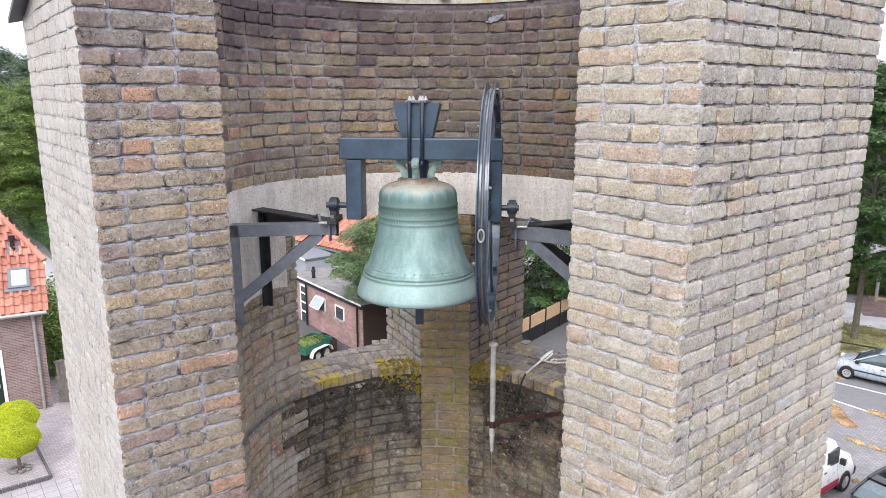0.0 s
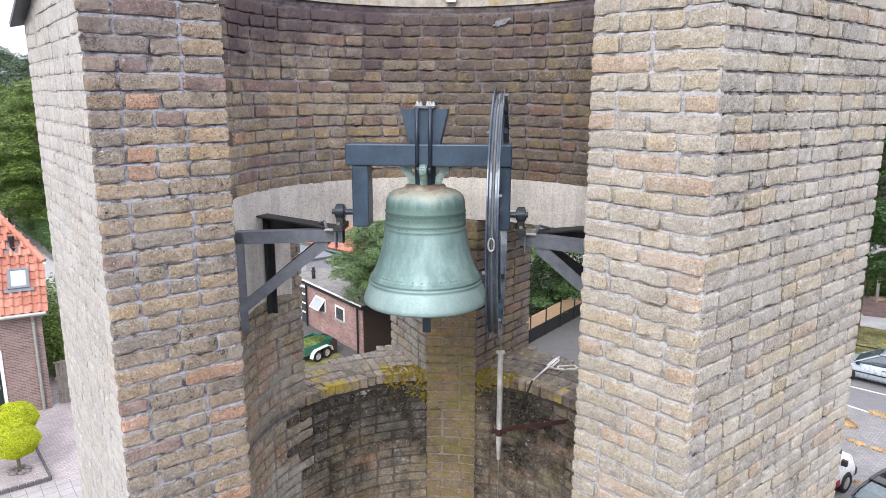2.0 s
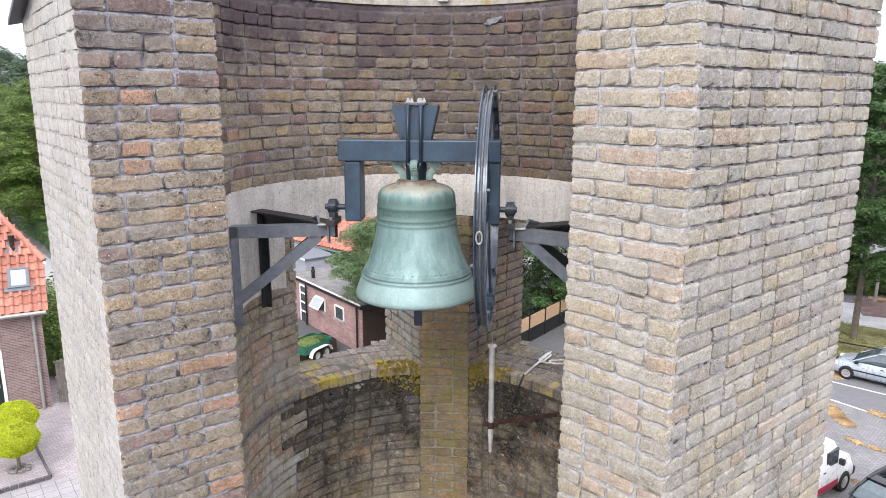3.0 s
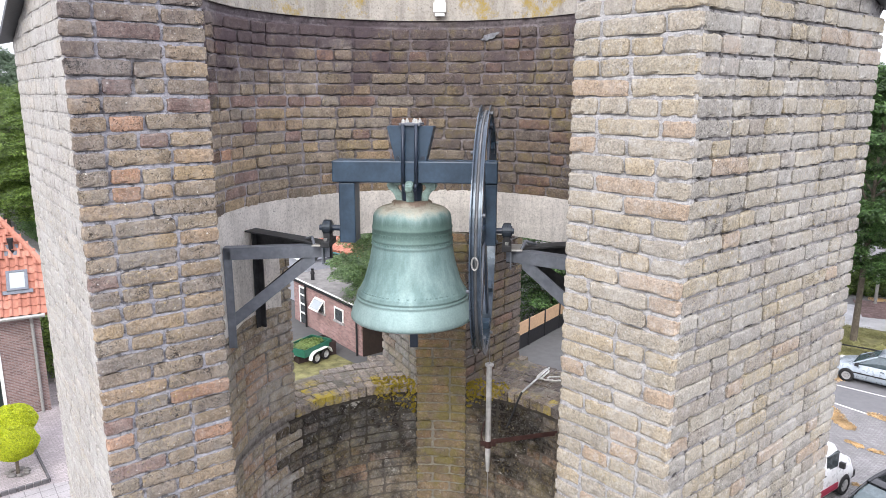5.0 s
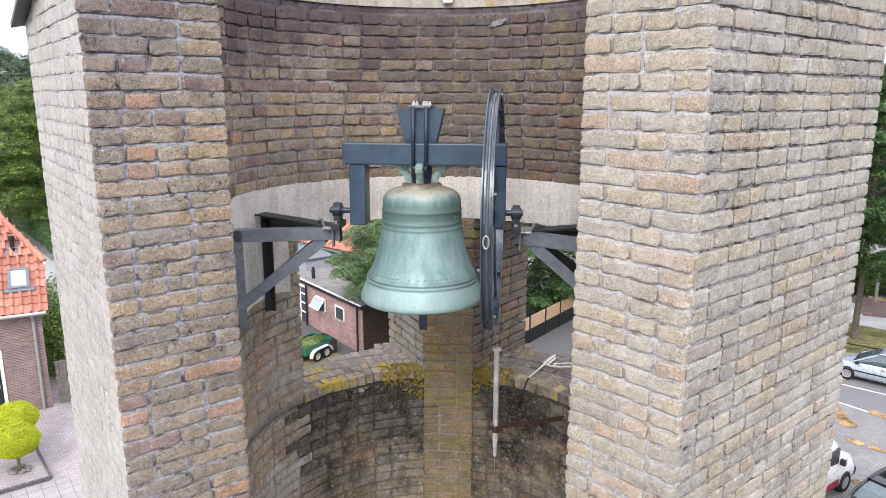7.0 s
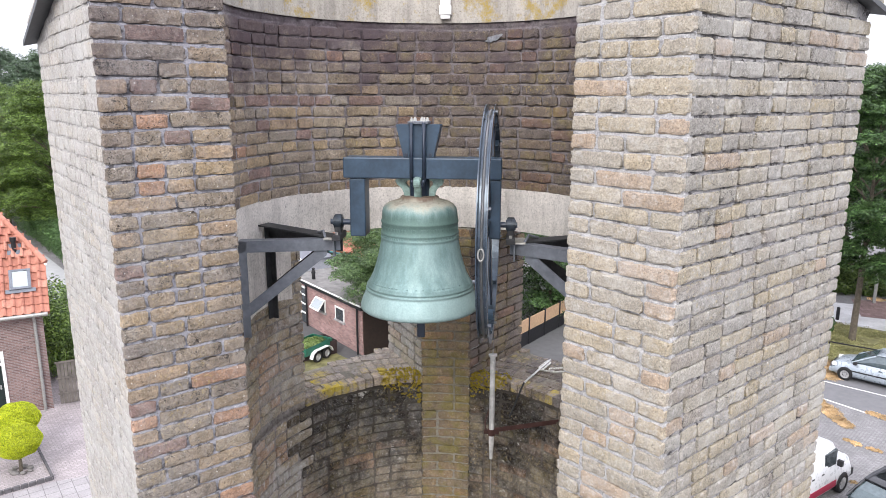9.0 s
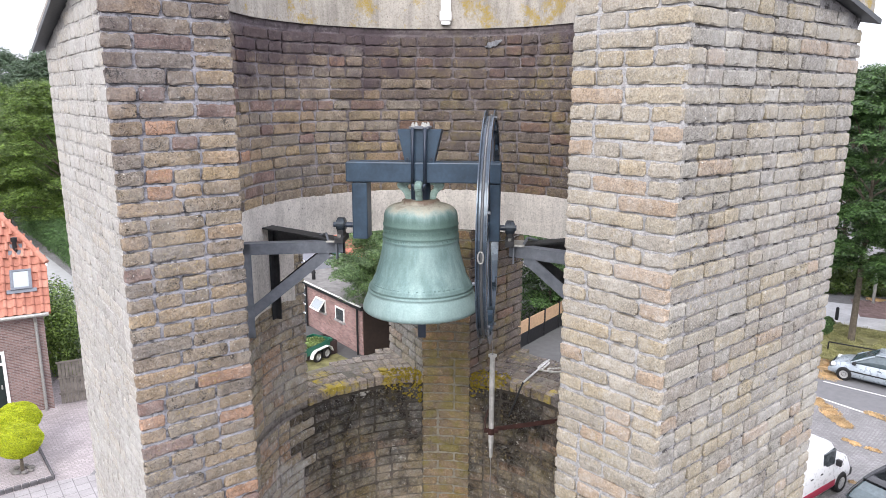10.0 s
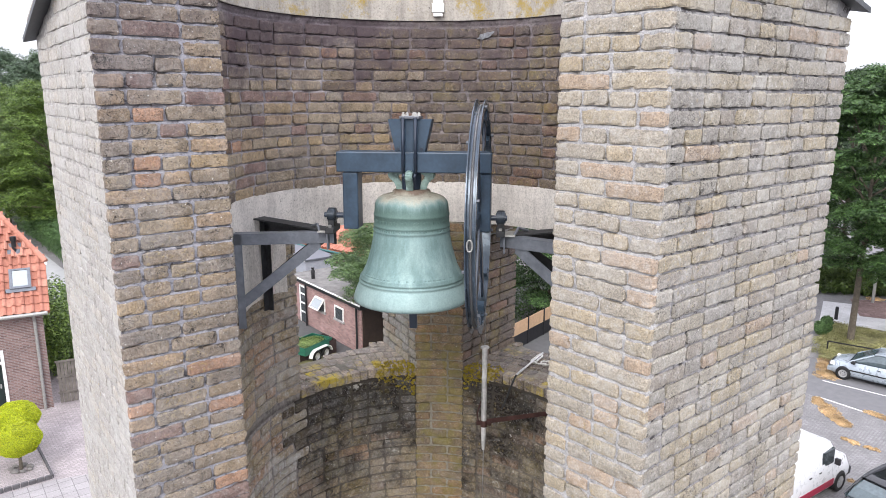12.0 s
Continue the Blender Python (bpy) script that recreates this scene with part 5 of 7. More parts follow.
BODY = [(-1.9, 0.34, 0.80, 0.84, 0.95), (-1.82, 0.24, 0.93, 0.93, 0.93), (-1.4, 0.20, 0.94, 0.98, 0.94), (-0.6, 0.20, 0.93, 1.0, 0.94), (0.6, 0.20, 0.91, 1.0, 0.94), (1.0, 0.20, 0.88, 0.99, 0.92), (1.35, 0.20, 0.82, 0.97, 0.90), (1.62, 0.22, 0.73, 0.93, 0.87), (1.78, 0.26, 0.64, 0.86, 0.85), (1.86, 0.32, 0.54, 0.74, 0.85)]
CABIN = [(-1.80, 0.85, 0.95, 0.96, 0.95), (-1.60, 0.85, 1.22, 0.97, 0.84), (-1.30, 0.85, 1.38, 0.98, 0.77), (-0.9, 0.85, 1.43, 0.99, 0.75), (-0.2, 0.85, 1.445, 1.0, 0.75), (0.10, 0.85, 1.41, 1.0, 0.76), (0.42, 0.85, 1.28, 1.0, 0.81), (1.02, 0.82, 0.90, 0.98, 0.92)]


def sides(half, x0, x1, z):
    return [("rub_strip", (x0, s * half - 0.012, z - 0.03), (x1, s * half + 0.012, z + 0.03), M_TRIM) for s in (-1, 1)]


cx, cy = gp(14.08, 24.79)
ux, uy = 0.8, -0.6
silver = car("parked_car", "silver hatchback parked by the grass verge", cx + ux * 1.2 + 0.6 * 0.80, cy + uy * 1.2 + 0.8 * 0.80, math.degrees(math.atan2(-uy, -ux)), M_SILVER, BODY, CABIN, 0.83, (1.2, -1.22), 0.30,
    [("bumper", (1.62, -0.74, 0.28), (1.89, 0.74, 0.48), M_SILVER), ("grille", (1.80, -0.35, 0.36), (1.90, 0.35, 0.44), M_TRIM), ("headlight", (1.60, 0.46, 0.58), (1.80, 0.74, 0.70), M_WHITE), ("headlight", (1.60, -0.74, 0.58), (1.80, -0.46, 0.70), M_WHITE),
     ("mirror", (0.75, 0.82, 0.88), (0.90, 1.0, 1.0), M_TRIM), ("mirror", (0.75, -1.0, 0.88), (0.90, -0.82, 1.0), M_TRIM), ("door_handle", (-0.25, 0.80, 0.78), (-0.1, 0.85, 0.81), M_TRIM), ("door_handle", (-0.25, -0.85, 0.78), (-0.1, -0.80, 0.81), M_TRIM)] + sides(0.83, -1.0, 1.0, 0.52))
silver.matrix_world = silver.matrix_world @ Matrix.Scale(0.94, 4)
VBODY = [(-2.4, 0.35, 1.88, 0.94, 0.93), (-2.3, 0.28, 1.94, 0.99, 0.93), (0.5, 0.26, 1.94, 1.0, 0.92), (0.9, 0.26, 1.86, 1.0, 0.88), (1.55, 0.26, 1.16, 0.99, 0.88), (2.2, 0.28, 0.98, 0.93, 0.84), (2.42, 0.36, 0.72, 0.80, 0.85)]
vx, vy = gp(10.23, 16.15)
hv = math.radians(40)
car("white_van", "white delivery van with a dark red lower stripe", vx - math.cos(hv) * 1.55 - math.sin(hv) * 0.86, vy - math.sin(hv) * 1.55 + math.cos(hv) * 0.86, math.degrees(hv), M_VAN, VBODY, None, 0.90, (1.55, -1.4), 0.32,
    [("side_window", (0.35, -0.882, 1.12), (1.05, -0.80, 1.62), M_GLASS), ("side_window", (0.35, 0.80, 1.12), (1.05, 0.882, 1.62), M_GLASS), ("mirror", (1.04, -1.06, 1.08), (1.15, -0.90, 1.27), M_TRIM), ("mirror", (1.04, 0.90, 1.08), (1.15, 1.06, 1.27), M_TRIM),
     ("stripe", (-2.2, -0.912, 0.36), (1.15, -0.885, 0.58), M_REDTRIM), ("bumper", (1.95, -0.8, 0.28), (2.44, 0.8, 0.52), M_TRIM), ("door_handle", (0.2, -0.92, 1.0), (0.34, -0.89, 1.04), M_TRIM), ("door_handle", (-0.35, -0.92, 1.0), (-0.21, -0.89, 1.04), M_TRIM), ("roof_bar", (-1.6, -0.75, 1.95), (-1.5, 0.75, 2.0), M_TRIM)])
dx, dy = 12.05, 16.0
car("black_car", "glossy black car parked beside the van", dx, dy, 36, M_CARBLACK, BODY, CABIN, 0.85, (1.2, -1.22), 0.31)

# street tree, hedge, lamp pole and bollard beyond the parking
tree("street_tree", "deep green street tree with a straight grey trunk", *gp(16.52, 29.39), 13.6, 4.4, 3.5, 41, M_TREE_C, 170000, 0.07, 0.17, 80)
tree("street_tree", "deep green street tree with a straight grey trunk", *gp(22.5, 33.0), 13.8, 4.5, 3.6, 42, M_TREE, 80000, 0.08, 0.2)
tree("street_tree", "deep green street tree with a straight grey trunk", *gp(21.0, 41.0), 14.0, 5.0, 3.0, 43, M_TREE, 70000, 0.09, 0.2)


def hedge(name, label, a, b, height, deep, seed, n=6000, mat=None):
    a, b = Vector(a), Vector(b)
    k = max(2, int((b - a).length / (deep * 0.7)))
    blobs = []
    rnd = random.Random(seed)
    for i in range(k + 1):
        p = a.lerp(b, i / k)
        for z in (0.3, 0.72):
            blobs.append((p.x + rnd.uniform(-0.1, 0.1), p.y + rnd.uniform(-0.1, 0.1), height * z, deep * 0.6, deep * 0.6, height * 0.34))
    return tagged(leaves(name, blobs, n, 0.075, mat or M_HEDGE, seed), label, "hedge")


hedge("hedge", "clipped green hedge along the far footpath", (19.4, 41.1), (26.4, 39.9), 2.15, 1.3, 51, 40000, M_HEDGE)
hedge("hedge", "clipped green hedge along the far footpath", (27.6, 39.4), (36.1, 35.3), 2.15, 1.3, 52, 26000, M_HEDGE)
tagged(leaves("verge_shrub", [(16.75, 32.7, 0.35, 0.40, 0.40, 0.35), (16.85, 32.6, 0.70, 0.28, 0.28, 0.30), (16.5, 32.4, 0.4, 0.35, 0.35, 0.35)], 9000, 0.05, M_TREE_C, 55), "small dark green shrub on the verge", "shrub")
pole = thing("street_pole", "grey galvanised street pole at the footpath", "pole", (*gp(20.79, 36.23), 0))
bm = bmesh.new()
tube(bm, (0, 0, 0), (0, 0, 2.2), 0.09, 16)
part("shaft", bm, M_GALV, pole)
bm = bmesh.new()
tube(bm, (0, 0, 2.2), (0, 0, 2.26), 0.1, 16, 0.05)
part("cap", bm, M_GALV, pole)
bol = thing("bollard", "short dark post by the footpath", "bollard", (*gp(17.42, 32.95), 0))
bm = bmesh.new()
tube(bm, (0, 0, 0), (0, 0, 0.68), 0.09, 14)
tube(bm, (0, 0, 0.68), (0, 0, 0.74), 0.09, 14, 0.05)
part("post", bm, M_BLACK, bol)
rail = thing("guard_rail", "dark low steel rail on the verge", "rail", (0, 0, 0))
ra, rb = Vector((*gp(14.9, 28.0), 0.55)), Vector((*gp(21.0, 24.5), 0.55))
bm = bmesh.new()
tube(bm, ra, rb, 0.035, 8)
part("top_bar", bm, M_BLACK, rail)
for k in range(5):
    p = ra.lerp(rb, k / 4)
    bm = bmesh.new()
    tube(bm, (p.x, p.y, 0), p, 0.035, 8)
    part("post", bm, M_BLACK, rail)

# ---- the tiled house ----
HX, HY = gp(-16.27, 19.03)
house = thing("tiled_house", "purple-brown brick house with an orange tiled half-hipped roof", "house", (HX, HY, 0), 34.0)
EAVE, DEEP, RIDGE, LONG = 4.38, 7.6, 9.0, 10.0
SLOPE = math.atan2(RIDGE - EAVE, DEEP / 2)
HIP_Z = 5.58
SKEW = 0.24                     # the gable stands out of square
bm = bmesh.new()
prism(bm, [(-LONG, 0), (0, 0), (-SKEW * DEEP, DEEP), (-LONG, DEEP)], 0, EAVE)
lo = [bm.verts.new(p) for p in ((0, 0, EAVE), (-SKEW * DEEP, DEEP, EAVE), (-SKEW * (DEEP - (HIP_Z - EAVE) / math.tan(SLOPE)), DEEP - (HIP_Z - EAVE) / math.tan(SLOPE), HIP_Z), (-SKEW * (HIP_Z - EAVE) / math.tan(SLOPE), (HIP_Z - EAVE) / math.tan(SLOPE), HIP_Z))]
bm.faces.new(lo)
part("wall", bm, M_HOUSE, house)


def tile_data(seed):
    """One pantile: an S-curved shell with a raised nose."""
    bm = bmesh.new()
    prof = [(-0.150, -0.020), (-0.148, 0.058), (-0.10, 0.078), (-0.055, 0.055), (-0.02, 0.0), (0.04, -0.020), (0.10, -0.020), (0.156, 0.0)]
    a = [bm.verts.new((x, 0.0, z + 0.045)) for x, z in prof]
    b = [bm.verts.new((x, 0.40, z)) for x, z in prof]
    c = [bm.verts.new((x, 0.012, z - 0.025)) for x, z in prof]
    for i in range(len(prof) - 1):
        bm.faces.new((a[i], a[i + 1], b[i + 1], b[i]))
        bm.faces.new((c[i], c[i + 1], a[i + 1], a[i]))
    me = bpy.data.meshes.new("roof_tile")
    bm.to_mesh(me)
    bm.free()
    return me


def tile_mat(name, island):
    m = Nodes(name, 0.7, 0.0, 0.3)
    g = m.add("ShaderNodeNewGeometry").outputs["Random Per Island"] if island else m.add("ShaderNodeObjectInfo").outputs["Random"]
    co = m.coords()
    c = m.ramp(g, [(0.0, (0.35, 0.145, 0.10)), (0.5, (0.43, 0.185, 0.13)), (1.0, (0.49, 0.24, 0.175))])
    m.color(m.mix(1.0, c, m.ramp(m.noise(co, 9, 4), [(0.3, 0.8), (0.7, 1.1)]), "MULTIPLY"))
    return m.mat


M_TILE_ONE, M_TILE_MANY = tile_mat("pantile_orange", False), tile_mat("pantiles_orange", True)
TILE = tile_data(1)
TILE.materials.append(M_TILE_ONE)
# roof: slabs under the tiles
bm = bmesh.new()
half = DEEP / 2
over = 0.35
hip_in = (RIDGE - HIP_Z) / math.tan(SLOPE)
y_hip = (HIP_Z - EAVE) / math.tan(SLOPE)
ez = EAVE - over * math.tan(SLOPE)
xv = 0.28
pts = dict(fl=(-LONG - 0.2, -over, ez), fr=(xv, -over, ez), hr=(xv, y_hip, HIP_Z), rr=(xv - hip_in, half, RIDGE), rl=(-LONG - 0.2, half, RIDGE), br=(xv - SKEW * DEEP, DEEP + over, ez), bh=(xv - SKEW * DEEP, DEEP - y_hip, HIP_Z), bl=(-LONG - 0.2, DEEP + over, ez))
v = {k: bm.verts.new(p) for k, p in pts.items()}
for f_ in (("fl", "fr", "hr", "rr", "rl"), ("br", "bl", "rl", "rr", "bh"), ("hr", "bh", "rr")):
    bm.faces.new([v[k] for k in f_])
ret = bmesh.ops.solidify(bm, geom=bm.faces[:], thickness=0.06)
roof = part("roof", bm, M_TILE, house)
sv, sf = [], []
count = 0
cs, sn = math.cos(SLOPE), math.sin(SLOPE)
for j in range(18):
    s = j * 0.345
    yy, zz = -over + s * cs, ez + s * sn
    xr = xv if zz < HIP_Z else xv - (zz - HIP_Z) / math.tan(SLOPE)
    i = 0
    while True:
        x = xr - 0.16 - i * 0.30
        if x < -4.6 or zz > RIDGE - 0.2:
            break
        m = pose(x, yy, zz + 0.075, math.degrees(SLOPE), 0, 0)
        if count < 300 and x > -3.2 and j < 17:
            ob = new("roof_tile", TILE)
            ob.parent = roof
            ob.matrix_local = m
            count += 1
        else:
            base = len(sv)
            sv += [tuple(m @ q.co) for q in TILE.vertices]
            sf += [[base + q for q in p.vertices] for p in TILE.polygons]
        i += 1
me = bpy.data.meshes.new("roof_tiles")
me.from_pydata(sv, [], sf)
me.materials.append(M_TILE_MANY)
ob = tagged(new("roof_tiles", me), kind="stuff")
ob.parent = roof
# ridge tiles along the hip
n_r = 9
for k in range(n_r):
    a = Vector(pts["hr"]).lerp(Vector(pts["rr"]), k / n_r)
    b = Vector(pts["hr"]).lerp(Vector(pts["rr"]), (k + 1.08) / n_r)
    bm = bmesh.new()
    tube(bm, a + Vector((0, 0, 0.09)), b + Vector((0, 0, 0.10)), 0.12, 12, 0.105)
    part("ridge_tile", bm, M_TILE_ONE, roof)
# gutter, downpipe, skylight, vent, door
bm = bmesh.new()
tube(bm, (-LONG, -over - 0.06, ez + 0.02), (0.2, -over - 0.06, ez + 0.02), 0.075, 14)
part("gutter", bm, M_GALV, house, "grey zinc gutter")
bm = bmesh.new()
rods(bm, [(-0.28, -over - 0.05, ez - 0.03), (-0.28, -0.10, ez - 0.30), (-0.28, -0.10, 0.0)], 0.055, 12)
part("downpipe", bm, M_GALV, house)
bm = bmesh.new()
tube(bm, (xv + 0.02, y_hip - 0.1, HIP_Z + 0.02), (xv + 0.02 - SKEW * DEEP, DEEP - y_hip + 0.1, HIP_Z + 0.02), 0.05, 12)
part("hip_gutter", bm, M_WHITE_PAINT, house, "white gutter of the half hip")


def on_roof(x, s, lift):
    return pose(x, -over + s * cs, ez + s * sn, math.degrees(SLOPE), 0, 0) @ pose(0, 0, lift)


sky = new("skylight")
sky.parent = house
sky.matrix_local = on_roof(-0.60, 1.15, 0.12) @ Matrix.Diagonal((0.66, 0.66, 0.8, 1))
for nm, lo, hi, mt in (("frame", (-0.54, -0.12, 0), (0.54, 0.02, 0.10), M_GREY), ("frame", (-0.54, 1.03, 0), (0.54, 1.15, 0.10), M_GREY), ("frame", (-0.54, 0.02, 0), (-0.38, 1.03, 0.10), M_GREY), ("frame", (0.38, 0.02, 0), (0.54, 1.03, 0.10), M_GREY),
                       ("pane", (-0.40, 0.0, 0.0), (0.40, 1.05, 0.07), M_SKYLIGHT), ("apron", (-0.75, -0.32, 0.0), (0.75, -0.08, 0.04), M_GREY)):
    bm = bmesh.new()
    box(bm, lo, hi, None, 0.008)
    part(nm, bm, mt, sky)
vent = new("roof_vent")
vent.parent = house
vent.matrix_local = pose(-0.72, -over + 2.75 * cs, ez + 2.75 * sn) @ Matrix.Diagonal((0.8, 0.8, 0.8, 1))
bm = bmesh.new()
tube(bm, (0, 0, 0), (0, 0, 0.62), 0.10, 16)
part("vent_pipe", bm, M_BLACK, vent)
bm = bmesh.new()
tube(bm, (0, 0, 0.55), (0, 0, 0.75), 0.14, 16)
part("cowl", bm, M_BLACK, vent)
bm = bmesh.new()
box(bm, (-0.3, -0.25, -0.05), (0.3, 0.35, 0.0), pose(0, 0, 0.12, math.degrees(SLOPE)), 0.01)
part("flashing", bm, M_GREY, vent)


def opening(name, x0, x1, z0, z1, parent, frame_mat, pane_mat, y=-0.02, w=0.09):
    o = new(name)
    o.parent = parent
    for nm, lo, hi, mt in (("frame", (x0, y - 0.03, z1 - w), (x1, y + 0.03, z1), frame_mat), ("frame", (x0, y - 0.03, z0), (x0 + w, y + 0.03, z1 - w), frame_mat), ("frame", (x1 - w, y - 0.03, z0), (x1, y + 0.03, z1 - w), frame_mat), ("pane", (x0 + w, y - 0.01, z0), (x1 - w, y + 0.02, z1 - w), pane_mat)):
        bm = bmesh.new()
        box(bm, lo, hi, None, 0.004)
        part(nm, bm, mt, o)
    return o


d = opening("front_door", -2.62, -1.42, 0.0, 2.62, house, M_WHITE_PAINT, M_GLASS, w=0.11)
bm = bmesh.new()
box(bm, (-2.50, -0.06, 0.03), (-1.54, -0.025, 2.08), None, 0.01)
part("door_leaf", bm, M_DOOR, d, "dark green panelled door")
bm = bmesh.new()
box(bm, (-2.52, -0.065, 2.09), (-1.52, -0.03, 2.19), None, 0.005)
part("transom_bar", bm, M_WHITE_PAINT, d)
bm = bmesh.new()
box(bm, (-2.25, -0.072, 1.0), (-1.8, -0.055, 1.85), None, 0.005)
part("door_pane", bm, M_GLASS, d)
bm = bmesh.new()
box(bm, (-2.2, -0.09, 0.86), (-1.85, -0.06, 0.95), None, 0.008)
part("letter_slot", bm, M_WHITE_PAINT, d)
bm = bmesh.new()
box(bm, (-1.66, -0.09, 1.15), (-1.60, -0.06, 1.32), None, 0.008)
part("door_handle", bm, M_GALV, d)

# timber gate beside the house
gate = thing("garden_gate", "weathered grey timber gate beside the house", "gate", (-17.26, 20.62, 0), 33.0)
for k in range(9):
    bm = bmesh.new()
    box(bm, (0.10 + k * 0.125, 0.0, 0.06), (0.215 + k * 0.125, 0.025, 1.75 + 0.03 * (k % 2)), None, 0.006)
    part("board", bm, M_WOOD_GREY, gate)
for z in (0.45, 1.1, 1.75):
    bm = bmesh.new()
    box(bm, (0.05, -0.03, z), (1.3, 0.0, z + 0.08), None, 0.005)
    part("rail", bm, M_WOOD_GREY, gate)
shed = thing("garden_shed", "dark garden shed roof behind the gate", "shed", (*gp(-16.2, 21.8), 0), 17)
bm = bmesh.new()
box(bm, (-0.2, 0, 0), (2.4, 2.0, 1.95), None, 0.01)
part("wall", bm, M_BLACK, shed)
bm = bmesh.new()
box(bm, (-0.35, -0.15, 1.95), (2.55, 2.15, 2.05), None, 0.02)
part("roof", bm, M_WOOD_GREY, shed)
hedge("garden_shrub", "green garden shrubs beside the house", (-18.9, 23.4), (-21.8, 27.6), 3.2, 1.5, 53, 12000, M_TREE_B)
hedge("hedge", "tall clipped hedge along the side road", (-22.5, 34.6), (-43.0, 54.5), 2.9, 1.6, 54, 40000, M_TREE_C)


def topiary(x, y, stem, r, seed, label):
    """A clipped ball on a stem in a small bed."""
    t = thing("topiary_tree", label, "topiary", (x, y, 0.02), group="topiary balls")
    bm = bmesh.new()
    tube(bm, (0, 0, 0), (0.02, 0, stem), 0.06, 10, 0.045)
    part("stem", bm, M_BARK, t)
    leaves("clipped_crown", [(0, 0, stem + r * 0.62, r, r, r * 0.74)], 30000, 0.034, M_LIME, seed, t, shell=0.92, lump=0.05)
    bm = bmesh.new()
    bmesh.ops.create_icosphere(bm, subdivisions=3, radius=1.0, matrix=pose(0, 0, stem + r * 0.62) @ Matrix.Diagonal((r * 0.94, r * 0.94, r * 0.695, 1)))
    part("inner_growth", bm, M_LIME_SHADE, t)
    return t


tx, ty = gp(-14.33, 14.63)
topiary(tx, ty, 0.72, 0.70, 61, "lime-green clipped ball tree in the forecourt bed")
topiary(-16.22, 17.0, 0.78, 0.74, 62, "lime-green clipped ball tree in the forecourt bed")
bed = thing("planter_edge", "dark grey edging stones round the topiary bed", "planter")
p0, p1, p2 = Vector((-13.99, 15.49)), Vector((-16.6, 13.05)), Vector((-16.6, 18.1))
sheet("bed_paving", [p0, p1, p1 + Vector((-3.0, 2.8)), p2], 0.10, M_PAVE_PINK, "pinkish paving inside the topiary bed", "pavement", 0.09)
for a, b in ((p0, p1), (p0, p2)):
    d_ = b - a
    n = int(d_.length / 0.22)
    for k in range(n):
        c = a.lerp(b, (k + 0.5) / n)
        bm = bmesh.new()
        box(bm, (-0.10, -0.04, 0), (0.10, 0.04, 0.15), pose(c.x, c.y, 0, 0, 0, math.degrees(math.atan2(d_.y, d_.x))), 0.01)
        part("kerb_stone", bm, M_EDGING, bed)
M_STONE = plain("stone_grey", (0.20, 0.19, 0.18), 0.9, var=0.3, scale=12, bump=0.3)
rocks = thing("bed_stones", "grey stones round the topiary stem", "stones", (tx, ty, 0.02), kind="stuff")
for k in range(7):
    a = k * 0.9
    bm = bmesh.new()
    bmesh.ops.create_icosphere(bm, subdivisions=2, radius=0.09 + 0.02 * (k % 3), matrix=pose(0.3 * math.cos(a), 0.22 * math.sin(a), 0.12) @ Matrix.Diagonal((1.2, 0.8, 0.6, 1)))
    part("stone", bm, M_STONE, rocks, "", True)

# far woods on the left
tree("woodland_tree", "broad fresh-green tree at the wood's edge", -36.5, 50.8, 13.4, 7.0, 1.2, 71, M_TREE_B, 160000, 0.085, 0.3, 110)
tree("woodland_tree", "broad fresh-green tree at the wood's edge", -46.0, 56.0, 13.2, 7.0, 1.5, 72, M_TREE_B, 120000, 0.095, 0.3, 110)
tree("woodland_tree", "tall green tree in the wood, its leaf colour paled for haze", -49.0, 70.0, 17.2, 9.0, 1.5, 73, M_TREE_HAZE, 110000, 0.13, 0.35, 120)
tree("woodland_tree", "tall green tree in the wood, its leaf colour paled for haze", -60.0, 74.0, 17.6, 9.0, 1.5, 74, M_TREE_HAZE, 110000, 0.13, 0.35, 120)
rndw = random.Random(9)
blobs = []
for k in range(170):
    a = radians(-75 + 150 * k / 169)
    d_ = rndw.uniform(95, 140)
    h = rndw.uniform(9, 14)
    blobs.append((d_ * math.sin(a), d_ * math.cos(a), h * 0.55, 8, 8, h * 0.55))
tagged(leaves("far_woods", blobs, 90000, 0.55, M_TREE, 75), "distant belt of green woods", "woods", kind="stuff")

# ---- behind the tower ----
ax, ay = gp(-6.0, 25.41)
bx, by = gp(-9.53, 29.18)
arz = math.degrees(math.atan2(ay - by, ax - bx))
annex = thing("brick_annex", "low pink brick annex with a flat roof", "annex", (bx, by, 0), arz)
AL = math.hypot(ax - bx, ay - by)
bm = bmesh.new()
box(bm, (-1.6, 0, 0), (AL, 6.0, 2.26), None, 0.004)
part("wall", bm, M_ANNEX, annex)
bm = bmesh.new()
box(bm, (-1.8, -0.15, 2.26), (AL + 0.15, 6.1, 2.46), None, 0.01)
part("fascia", bm, M_BLACK, annex, "black fascia board")
bm = bmesh.new()
box(bm, (-1.82, -0.17, 2.461), (AL + 0.17, 6.12, 2.50), None, 0.01)
part("roof", bm, plain("roof_gravel_grey", (0.19, 0.185, 0.175), 0.95, var=0.3, scale=3, bump=0.6), annex, "grey gravel flat roof")
bm = bmesh.new()
box(bm, (-1.84, -0.19, 2.44), (AL + 0.19, -0.155, 2.52), None, 0.006)
part("roof_trim", bm, M_WHITE_PAINT, annex, "white roof edge trim")
av = new("roof_vent")
av.parent = annex
av.matrix_world = pose(-9.92, 31.54, 2.50)
